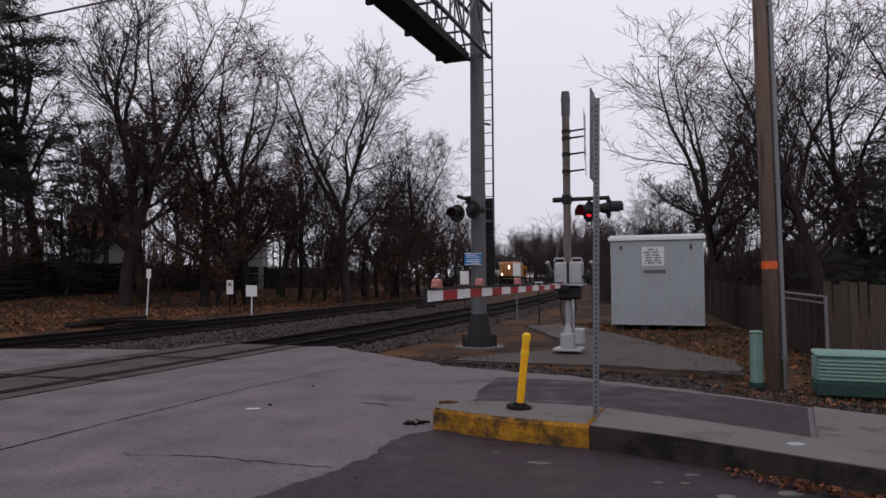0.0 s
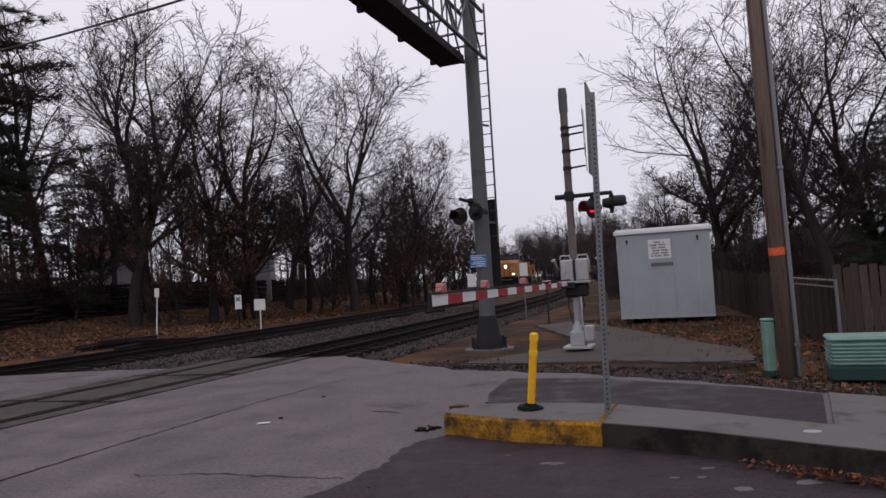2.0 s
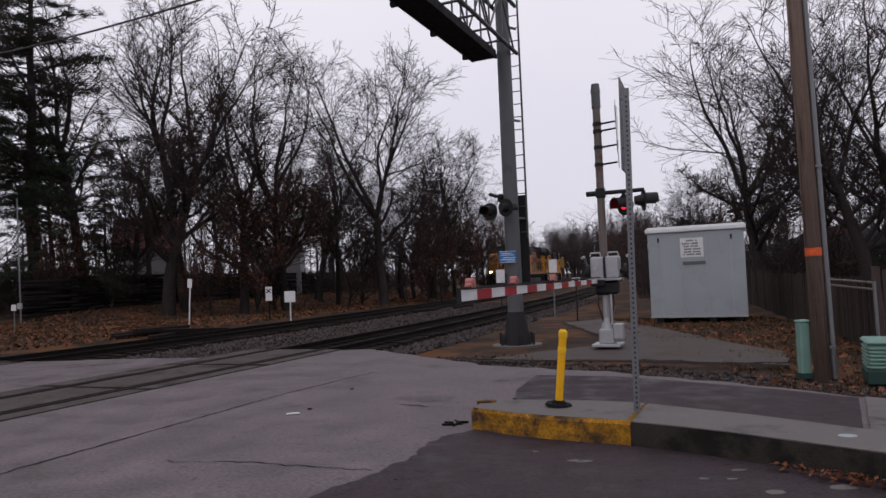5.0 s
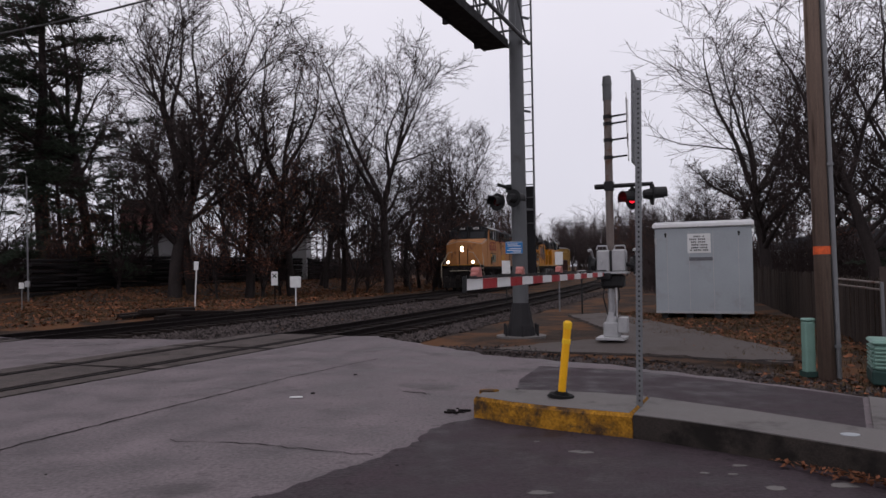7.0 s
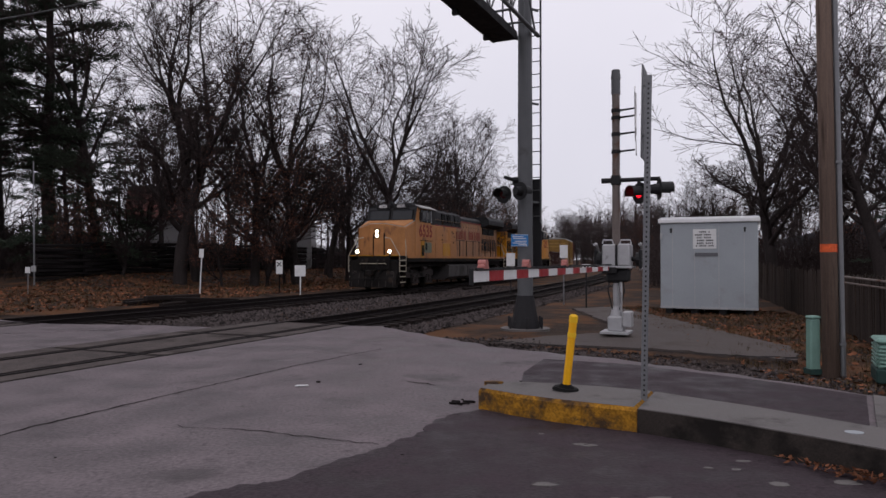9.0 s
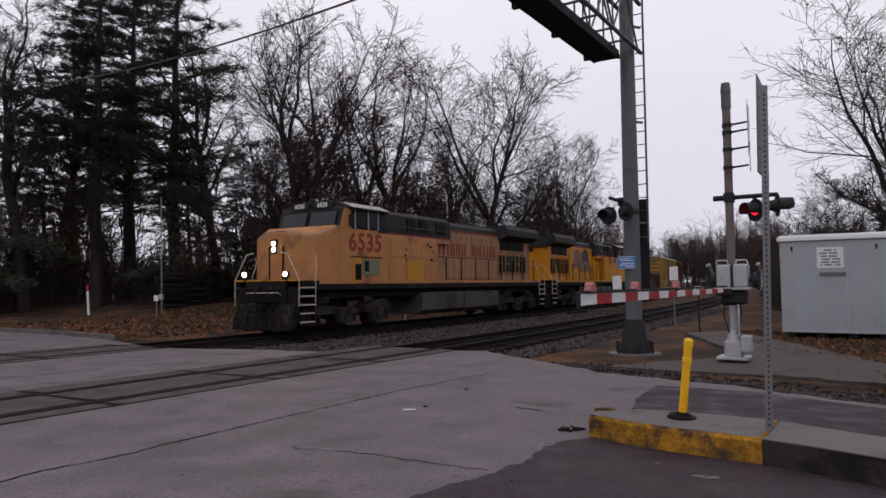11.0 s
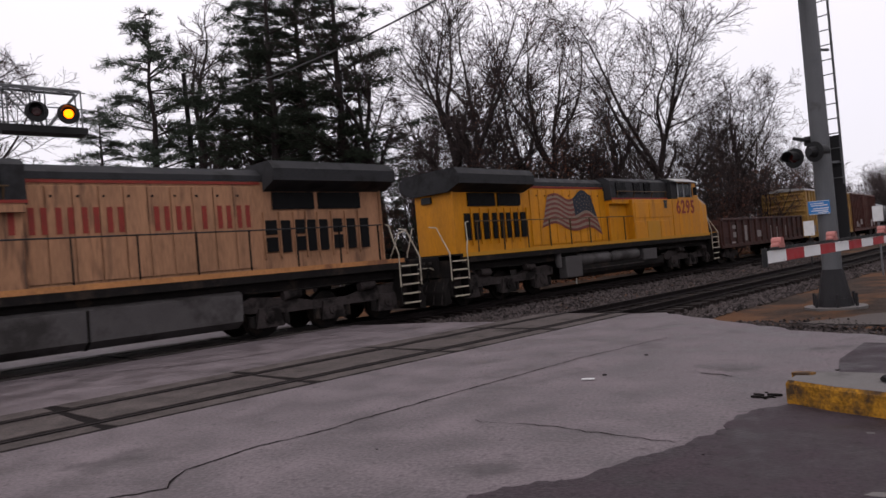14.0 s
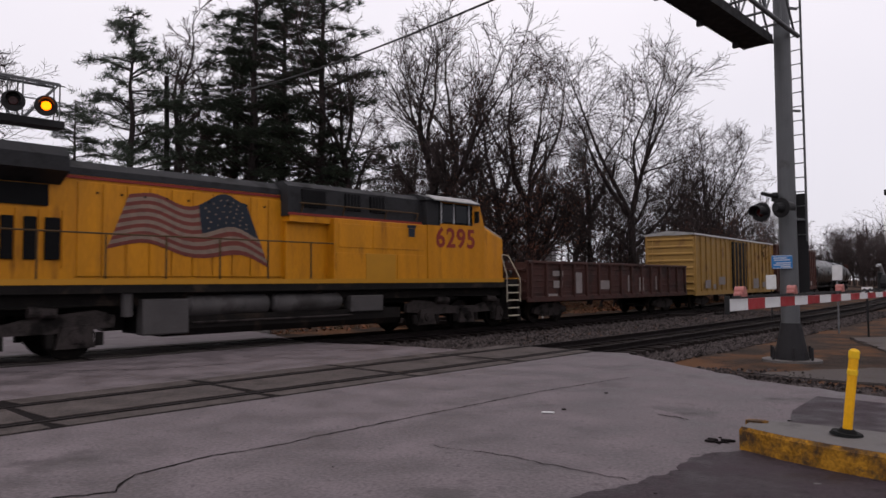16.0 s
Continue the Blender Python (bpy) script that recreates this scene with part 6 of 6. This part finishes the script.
    for s in (-1, 1):
        part("red_stripe", Geo().box((2.6, s * 1.315, 3.7), (5.3, 0.012, 0.07)), LOCO_RED, t)
        for x, w in ((0.55, 0.85), (2.0, 0.62), (3.0, 0.62)):
            v = part("grille", Geo().box((x + 0.3, s * 1.28, 4.18), (w, 0.06, 0.52), turn=Matrix.Rotation(s * radians(3.3), 3, "X"), bevel=0.01), GRILLE, t)
            if w < 0.8:
                for j in range(5):
                    part("grille_bar", Geo().box((x + 0.3 - w / 2 + (j + 0.5) * w / 5, s * 1.315, 4.18), (0.03, 0.02, 0.5)), LOCO_GREY, v)
        for x0, x1, z0, z1, mt in ((1.6, 2.85, 2.78, 3.5, cab_mat), (2.95, 5.1, 2.78, 3.5, cab_mat), (1.5, 2.6, 1.72, 2.62, cab_mat), (2.66, 3.9, 1.72, 2.62, LOCO_PATCH), (3.96, 5.2, 1.72, 2.62, cab_mat)):
            part("access_panel", Geo().box(((x0 + x1) / 2, s * 1.487, (z0 + z1) / 2), (x1 - x0, 0.024, z1 - z0), bevel=0.008), mt, t)
        part("cabinet_rail", Geo().tube((0.3, s * 1.4, 4.02), (5.0, s * 1.4, 4.02), 0.02, 0.02, 6), RAIL_DARK, t)
        for x in (0.4, 1.9, 3.6, 5.0):
            part("rail_bracket", Geo().tube((x, s * 1.25, 3.62), (x, s * 1.4, 4.02), 0.02, 0.02, 6), RAIL_DARK, t)
        if not flagged:
            for x, z, w in ((2.1, 3.28, 0.2), (2.3, 3.36, 0.16), (1.85, 3.05, 0.12), (2.0, 2.7, 0.22), (4.0, 3.1, 0.1), (4.05, 2.85, 0.14), (4.0, 2.66, 0.1)):
                part("rust_scab", Geo().box((x, s * 1.503, z), (w, 0.006, 0.09), turn=Matrix.Rotation(x * 3, 3, "Y")), GRILLE, t)
            part("patch_panel", Geo().box((6.42, s * 1.51, 2.32), (1.08, 0.024, 0.6), bevel=0.006), GREEN_GREY, t, "grey-green patched panel")
            part("patch_vent", Geo().box((6.72, s * 1.525, 2.36), (0.26, 0.02, 0.4), bevel=0.006), GRILLE, t)
            part("vent_surround", Geo().box((7.24, s * 1.508, 2.24), (0.46, 0.022, 0.98), bevel=0.006), LOCO_PATCH, t)
            part("cab_vent", Geo().box((7.24, s * 1.522, 2.14), (0.36, 0.02, 0.6), bevel=0.006), GRILLE, t)
            part("cab_ledge", Geo().box((6.7, s * 1.512, 2.7), (1.9, 0.03, 0.035)), GRILLE, t)
    # cab
    cab = part("cab", Geo().slab([(5.35, 1.72), (8.3, 1.72), (8.3, 3.72), (8.05, 4.46), (7.9, 4.58), (5.35, 4.58)], -1.5, 1.5), cab_mat, t)
    part("cab_upper", Geo().slab([(5.3, 3.66), (5.95, 3.66), (5.95, 4.5), (5.3, 4.5)], -1.508, 1.508), LOCO_GREY, t)
    part("cab_roof", Geo().hull([(-1.56, 4.5), (1.56, 4.5), (1.5, 4.6), (1.0, 4.74), (-1.0, 4.74), (-1.5, 4.6)], 5.2, 8.0), LOCO_GREY, t)
    for s in (-1, 1):
        part("roof_visor", Geo().box((6.65, s * 1.5, 4.6), (2.3, 0.5, 0.035), turn=Matrix.Rotation(-s * radians(24), 3, "X")), LOCO_ROOF, t, "pale worn roof edge")
        win = part("side_window", Geo().box((6.75, s * 1.503, 4.1), (1.75, 0.03, 0.72), bevel=0.01), GRILLE, t)
        for x in (5.98, 6.62, 7.42):
            part("window_bar", Geo().box((x, s * 1.522, 4.1), (0.05, 0.03, 0.72)), SILVER, win)
        for x in (6.3, 7.02):
            part("pane", Geo().box((x, s * 1.519, 4.1), (0.56, 0.01, 0.6)), GLASS, win)
        part("mirror", Geo().box((7.75, s * 1.62, 4.05), (0.05, 0.2, 0.42)), BLACK, t)
        lettering(number, 0.94, LOCO_RED, t, side_pose(6.75, s * 1.507, 3.22), "faded red road number")
        ws = part("windshield", Geo().box((8.235, s * 0.7, 4.1), (0.05, 1.3, 0.66), turn=Matrix.Rotation(radians(-18), 3, "Y"), bevel=0.02), GRILLE, t)
        part("pane", Geo().box((8.262, s * 0.7, 4.1), (0.02, 1.18, 0.54), turn=Matrix.Rotation(radians(-18), 3, "Y")), GLASS, ws)
        part("wiper", Geo().beam((8.33, s * 0.35, 3.88), (8.25, s * 0.75, 4.12), 0.02, 0.015), BLACK, ws)
    part("cab_brow", Geo().slab([(8.1, 3.76), (8.315, 3.76), (8.08, 4.47), (7.93, 4.6), (7.7, 4.6)], -1.49, 1.49), LOCO_GREY, t, "grey upper cab front")
    nb = part("number_board", Geo().box((8.02, 0.55, 4.62), (0.2, 0.85, 0.26), bevel=0.02), BLACK, t)
    lettering(number, 0.22, WHITE, nb, Matrix.Translation((8.125, 0.55, 4.62)) @ Matrix.Rotation(radians(90), 4, "Z") @ Matrix.Rotation(radians(90), 4, "X"), name="board_number")
    nb = part("number_board", Geo().box((8.02, -0.55, 4.62), (0.2, 0.85, 0.26), bevel=0.02), BLACK, t)
    lettering(number, 0.22, WHITE, nb, Matrix.Translation((8.125, -0.55, 4.62)) @ Matrix.Rotation(radians(90), 4, "Z") @ Matrix.Rotation(radians(90), 4, "X"), name="board_number")
    part("roof_box", Geo().box((6.4, 0.4, 4.82), (0.5, 0.6, 0.18), bevel=0.03), LOCO_GREY, t)
    part("horn", Geo().tube((7.3, -0.2, 4.74), (7.9, -0.2, 4.86), 0.06, 0.1, 10), LOCO_GREY, t)
    # nose
    ring = [(8.28, -1.49), (9.48, -1.4), (10.0, -0.45), (10.0, 0.45), (9.48, 1.4), (8.28, 1.49)]
    tops = [3.84, 3.48, 3.66, 3.66, 3.48, 3.84]
    g = Geo()
    g.add([(x, y, 1.76) for x, y in ring] + [(x - 0.0, y * 0.99, z - 0.18) for (x, y), z in zip(ring, tops)] + [(x - (0.12 if x > 9.5 else 0.04 if x > 8.5 else 0), y * 0.9, z) for (x, y), z in zip(ring, tops)],
          [(i, (i + 1) % 6, 6 + (i + 1) % 6, 6 + i) for i in range(6)] + [(6 + i, 6 + (i + 1) % 6, 12 + (i + 1) % 6, 12 + i) for i in range(6)] + [tuple(range(12, 18)), tuple(range(5, -1, -1))])
    part("nose", g, cab_mat, t)
    part("nose_trim", Geo().path([(8.3, -1.46, 3.78), (9.46, -1.36, 3.38), (9.97, -0.44, 3.56), (9.97, 0.44, 3.56), (9.46, 1.36, 3.38), (8.3, 1.46, 3.78)], 0.02), LOCO_ROOF, t)
    for s in (-1, 1):
        part("platform_edge", Geo().box((10.3, s * 0.78, 1.84), (0.3, 1.3, 0.05)), LOCO_PATCH, t, "yellow edge of the front platform")
    part("nose_door", Geo().box((10.03, 0.1, 2.45), (0.03, 0.55, 1.25), bevel=0.01), cab_mat, t)
    for y in (-0.22, 0.42):
        part("door_seam", Geo().box((10.035, y, 2.45), (0.03, 0.05, 1.15)), GRILLE, t)
    lamp = part("headlight_case", Geo().box((10.0, 0, 3.02), (0.14, 0.3, 0.52), bevel=0.03), BLACK, t)
    for z in (3.13, 2.91):
        part("headlight", Geo().tube((10.07, 0, z), (10.09, 0, z), 0.08, 0.075, 16), HEADLIGHT if not flagged else GLASS, lamp, "glowing headlight" if not flagged else "")
    # front platform, pilot, lamps, coupler, steps and rails, at both ends; the rear platform is the longer
    for e in (1, -1.04):
        part("end_plate", Geo().box((e * 10.42, 0, 1.42), (0.1, 1.9, 0.7), bevel=0.02), UNDER, t)
        for y in (-0.62, -0.3, 0.28, 0.6):
            part("jumper_hose", Geo().path([(e * 10.46, y, 1.55), (e * 10.62, y * 1.05, 1.4), (e * 10.66, y * 0.95, 1.15), (e * 10.55, y * 0.9, 0.95)], 0.028), RUBBER, t)
            part("hose_cock", Geo().box((e * 10.5, y, 1.58), (0.1, 0.09, 0.09), bevel=0.02), TRUCK_GREY, t)
        g = Geo()
        g.slab([(e * 10.4, 0.22), (e * 10.66, 0.16), (e * 10.62, 0.6), (e * 10.4, 1.05)] if e > 0 else [(e * 10.4, 1.05), (e * 10.62, 0.6), (e * 10.66, 0.16), (e * 10.4, 0.22)], -1.35, 1.35)
        part("plow", g, UNDER, t, "black snow plow pilot")
        for k in range(7):
            part("plow_rib", Geo().beam((e * 10.68, -1.2 + 0.4 * k, 0.2), (e * 10.5, -1.2 + 0.4 * k, 0.95), 0.04, 0.05), TRUCK_GREY, t)
        part("coupler", Geo().box((e * 10.72, 0, 0.92), (0.7, 0.24, 0.24), bevel=0.04).box((e * 11.05, 0.02, 0.92), (0.22, 0.36, 0.34), bevel=0.06), UNDER, t)
        for y in (-0.5, 0.45):
            part("air_hose", Geo().path([(e * 10.5, y, 1.0), (e * 10.85, y * 0.9, 0.75), (e * 11.0, y * 0.6, 0.5), (e * 11.1, y * 0.35, 0.62)], 0.03), RUBBER, t)
        part("grab_rail", Geo().path([(e * 10.5, -0.75, 1.35), (e * 10.6, -0.75, 1.42), (e * 10.6, 0.75, 1.42), (e * 10.5, 0.75, 1.35)], 0.018), HANDRAIL, t)
        for s in (-1, 1):
            part("step_well", Geo().box((e * 9.62, s * 1.32, 1.0), (0.06, 0.36, 1.3)).box((e * 10.36, s * 1.18, 1.0), (0.06, 0.5, 1.2)).box((e * 10.0, s * 1.08, 1.0), (0.75, 0.05, 1.25)), UNDER, t)
            for k in range(5):
                part("step_tread", Geo().box((e * 10.0, s * 1.3, 0.42 + 0.29 * k), (0.68, 0.38, 0.035), bevel=0.005), TRUCK_GREY, t)
                part("step_edge", Geo().box((e * 10.0, s * 1.5, 0.43 + 0.29 * k), (0.68, 0.025, 0.05)), HANDRAIL, t)
            part("step_rail", Geo().path([(e * 9.6, s * 1.5, 0.95), (e * 9.6, s * 1.5, 2.0), (e * 9.5, s * 1.46, 2.3), (e * 9.42, s * 1.35, 2.88), (e * 9.3, s * 1.38, 2.9)], 0.022), HANDRAIL, t)
            part("step_rail", Geo().path([(e * 10.42, s * 1.5, 0.95), (e * 10.42, s * 1.5, 1.85), (e * 10.4, s * 0.95, 2.75), (e * 10.4, s * 0.6, 2.8)], 0.022), HANDRAIL, t)
            if e > 0:
                d = part("ditch_light", Geo().tube((10.38, s * 0.95, 2.05), (10.5, s * 0.95, 2.05), 0.11, 0.12, 14).box((10.42, s * 0.95, 1.9), (0.08, 0.1, 0.2)), BLACK, t)
                part("headlight", Geo().tube((10.5, s * 0.95, 2.05), (10.52, s * 0.95, 2.05), 0.085, 0.08, 14), HEADLIGHT if not flagged else GLASS, d)
    part("rear_light", Geo().box((-9.95, 0.3, 3.8), (0.1, 0.5, 0.24), bevel=0.02), BLACK, t)
    # side handrails
    for s in (-1, 1):
        rail = part("hand_rail", Geo().path([(-9.45, s * 1.44, 2.9), (-5, s * 1.44, 2.88), (1.9, s * 1.44, 2.88)], 0.02), RAIL_DARK if flagged else LOCO_GREY, t)
        x = -9.3
        while x < 2.0:
            part("rail_stanchion", Geo().beam((x, s * 1.44, 1.7), (x, s * 1.44, 2.9), 0.045, 0.03), RAIL_DARK if flagged else GRILLE, t)
            x += 1.42
    for s in (-1, 1):
        if flagged:
            flag(t, s * 0.925)
            part("shield_mark", Geo().box((4.6, s * 1.503, 3.55), (0.4, 0.006, 0.1)).box((4.6, s * 1.503, 3.35), (0.3, 0.006, 0.28)), FLAG_BLUE, t)
        else:
            # a worn name along the hood, kept as plain marks
            for k in range(13):
                if k == 5:
                    continue
                x = -5.2 + k * 0.545
                for dx in ((0,) if k in (2, 10) else (-0.125, 0.125)):
                    part("name_bar", Geo().box((x + dx, s * (0.935 if x < -0.1 else 1.108), 3.3), (0.125, 0.012, 0.6)), LOCO_RED, t)
    return t


def freight_truck(t, cx):
    for k in (-1, 1):
        wheelset(t, cx + k * 0.89, r=0.45)
    for y in (-1.02, 1.02):
        part("side_frame", Geo().slab([(cx - 1.25, 0.42), (cx - 0.45, 0.28), (cx + 0.45, 0.28), (cx + 1.25, 0.42), (cx + 1.2, 0.62), (cx + 0.4, 0.82), (cx - 0.4, 0.82), (cx - 1.2, 0.62)], y - 0.07, y + 0.07), TRUCK_GREY, t)
    part("bolster", Geo().box((cx, 0, 0.72), (0.4, 2.2, 0.25), bevel=0.03), UNDER, t)


def car_base(name, label, half, group="freight cars"):
    t = thing(name, Matrix(), label, "freight car", group)
    freight_truck(t, half - 2.2), freight_truck(t, -half + 2.2)
    part("underframe", Geo().box((0, 0, 0.95), (2 * half, 0.9, 0.3)).box((0, 0, 1.05), (2 * half - 0.4, 2.4, 0.14)), UNDER, t)
    for e in (-1, 1):
        part("coupler", Geo().box((e * (half + 0.3), 0, 0.9), (0.7, 0.24, 0.24), bevel=0.04), UNDER, t)
    return t


def gondola():
    t = car_base("gondola_car", "rusty maroon gondola car with ribbed sides and graffiti", 7.8)
    for s in (-1, 1):
        part("side", Geo().box((0, s * 1.42, 1.75), (15.6, 0.05, 1.5)), GONDOLA, t)
        part("top_rail", Geo().box((0, s * 1.45, 2.5), (15.7, 0.16, 0.12), bevel=0.02), GONDOLA, t)
        part("side_sill", Geo().box((0, s * 1.45, 1.0), (15.7, 0.12, 0.22), bevel=0.02), GONDOLA, t)
        for k in range(15):
            x = -7.6 + k * 15.2 / 14
            part("rib", Geo().box((x, s * 1.49, 1.75), (0.13, 0.13, 1.42), bevel=0.02), GONDOLA, t)
        for k in range(14):
            for j in range(5):
                x = -7.6 + (k + 0.5) * 15.2 / 14
                part("side_crimp", Geo().box((x, s * 1.452, 1.25 + 0.25 * j), (0.85, 0.03, 0.07), bevel=0.01), GONDOLA, t)
        for x, z, w, h in ((-5.6, 2.05, 0.8, 0.22), (-5.6, 1.6, 0.7, 0.3), (-3.9, 1.65, 0.5, 0.9), (-1.6, 1.55, 0.9, 0.4), (0.8, 1.6, 0.12, 0.8), (2.2, 1.55, 0.5, 0.7), (3.9, 1.6, 0.12, 0.7), (-6.1, 1.15, 0.9, 0.12)):
            part("graffiti", Geo().box((x if s < 0 else -x, s * 1.475, z), (w, 0.012, h)), GRAFFITI, t)
    for e in (-1, 1):
        part("end", Geo().box((e * 7.75, 0, 1.75), (0.08, 2.8, 1.5)), GONDOLA, t)
        for z in (1.3, 1.75, 2.2):
            part("end_rib", Geo().box((e * 7.82, 0, z), (0.1, 2.7, 0.12), bevel=0.02), GONDOLA, t)
        part("ladder", Geo().path([(e * 7.83, -1.3, 1.0), (e * 7.83, -1.3, 2.5)], 0.02).path([(e * 7.83, -0.95, 1.0), (e * 7.83, -0.95, 2.5)], 0.02), GONDOLA, t)
    part("floor", Geo().box((0, 0, 1.1), (15.4, 2.8, 0.1)), GONDOLA, t)
    return t


def boxcar(label, paint, roof, doors):
    t = car_base("box_car", label, 8.4)
    part("body", Geo().box((0, 0, 2.65), (16.8, 2.9, 3.5)), paint, t)
    part("roof", Geo().hull([(-1.56, 4.4), (1.56, 4.4), (1.5, 4.5), (0, 4.68), (-1.5, 4.5)], -8.5, 8.5), roof, t, "pale weathered roof" if roof is LOCO_ROOF else "")
    for s in (-1, 1):
        k = 0
        while k < 19:
            x = -8.3 + k * 16.6 / 18
            part("side_post", Geo().box((x, s * 1.49, 2.65), (0.1, 0.09, 3.45), bevel=0.015), paint, t)
            k += 1
        part("side_sill", Geo().box((0, s * 1.47, 0.98), (16.8, 0.1, 0.26)), paint, t)
        part("door", Geo().box((0.2, s * 1.53, 2.65), (3.0, 0.1, 3.2), bevel=0.02), doors, t, "dark sliding door")
        for x in (-0.9, -0.2, 0.6, 1.3):
            part("door_bar", Geo().box((x, s * 1.6, 2.65), (0.05, 0.05, 3.1)), paint, t)
        for x, z, w, h in ((-6.4, 1.5, 0.9, 0.5), (-5.2, 1.35, 0.5, 0.3), (-3.8, 1.7, 1.2, 0.5), (3.6, 1.5, 1.3, 0.7), (5.6, 1.4, 0.8, 0.4)):
            part("graffiti", Geo().box((x if s < 0 else -x, s * 1.545, z), (w, 0.012, h)), GRAFFITI, t)
    for e in (-1, 1):
        for j in range(8):
            part("end_corrugation", Geo().tube((e * 8.4, -1.4, 1.2 + 0.42 * j), (e * 8.4, 1.4, 1.2 + 0.42 * j), 0.085, 0.085, 8), paint, t)
        part("end_ladder", Geo().path([(e * 8.52, -1.35, 1.0), (e * 8.52, -1.35, 4.4)], 0.02).path([(e * 8.52, -1.0, 1.0), (e * 8.52, -1.0, 4.4)], 0.02), paint, t)
    return t


def tank_car():
    t = car_base("tank_car", "black cylindrical tank car with a top dome", 8.2)
    n = 28
    g = Geo().tube((-7.6, 0, 2.5), (7.6, 0, 2.5), 1.45, 1.45, n, caps=False)
    for e in (-1, 1):
        r0, x0 = 1.45, 7.6
        for r1, x1 in ((1.3, 7.85), (0.9, 8.05), (0.4, 8.13)):
            g.tube((e * x0, 0, 2.5), (e * x1, 0, 2.5), r0, r1, n, caps=r1 < 0.5)
            r0, x0 = r1, x1
    part("tank", g, TANK_BLACK, t, smooth=True)
    part("dome", Geo().tube((0, 0, 3.9), (0, 0, 4.3), 0.55, 0.5, 16), TANK_BLACK, t)
    part("top_walk", Geo().box((0, 0, 4.05), (2.8, 1.6, 0.05)), UNDER, t)
    for x in (-1.35, 1.35):
        part("top_rail", Geo().path([(x, -0.8, 4.05), (x, -0.8, 4.9), (x, 0.8, 4.9), (x, 0.8, 4.05)], 0.02), UNDER, t)
    for s in (-1, 1):
        part("placard", Geo().box((3.6, s * 1.46, 2.5), (0.9, 0.01, 0.5)), GRAFFITI, t)
    for x in (-5.8, 5.8):
        part("saddle", Geo().box((x, 0, 1.25), (0.8, 2.3, 0.6), bevel=0.05), UNDER, t)
    return t


lettering("25", 0.42, BLACK, SPEED_BOARD, pose(0, -0.014, 2.46, 90, 0, 0), name="speed_figure")

TRAIN = [  # vehicle, metres behind the leading locomotive's middle, whether it faces backward along the train's way
    (locomotive("leading locomotive in sun-faded orange with lit headlights", "6535", LOCO_PALE, LOCO_FADED, False), -0.5, True),
    (locomotive("trailing bright yellow-orange locomotive with a flag on its hood", "6295", LOCO_YELLOW, LOCO_YELLOW, True), 22.4, False),
    (gondola(), 41.2, True),
    (boxcar("faded yellow box car with a pale roof and dark door", BOX_YELLOW, LOCO_ROOF, GRILLE), 58.7, True),
    (boxcar("weathered red-oxide box car far behind", BOX_RED, BOX_RED, BOX_RED), 76.4, True),
]
tank = tank_car()
for k in range(4):
    TRAIN.append((tank if k == 0 else copy_thing(tank, Matrix()), 94.2 + 17.6 * k, True))
TRAIN += [(boxcar("weathered red-oxide box car far behind", BOX_RED, BOX_RED, GRILLE), 164.8, True)]


def front_at(s_poly, t):
    return ((s_poly[0] * t + s_poly[1]) * t + s_poly[2]) * t + s_poly[3]


RUN = (0.002961, -0.128227, -5.9781, 85.816)


def motions():
    """The train rolls in round the curve and over the road; its wheelsets turn."""
    for ob, behind, backward in TRAIN:
        rows = []
        for i in range(33):
            t = i * 0.5
            x, y, h = track_point(front_at(RUN, t) + 10.4 + behind)
            rows.append((t, pose(x, y, 0.012, 0, 0, math.degrees(math.atan2(-math.cos(h), -math.sin(h)) if backward else math.atan2(math.cos(h), math.sin(h))))))
        walk(ob, rows)
    facing = {ob: backward for ob, _, backward in TRAIN}
    for ob, x, r in ROLLING:
        turn, rows, z = 1 if facing[ob.parent] else -1, [], r + 0.012
        if ob.parent not in [v for v, *_ in TRAIN[:4]]:
            continue
        start = front_at(RUN, 0.0)
        for i in range(241):
            t = i / 15
            rows.append((t, pose(x, 0, z, 0, turn * math.degrees((start - front_at(RUN, t)) / r), 0)))
        walk(ob, rows)


motions()
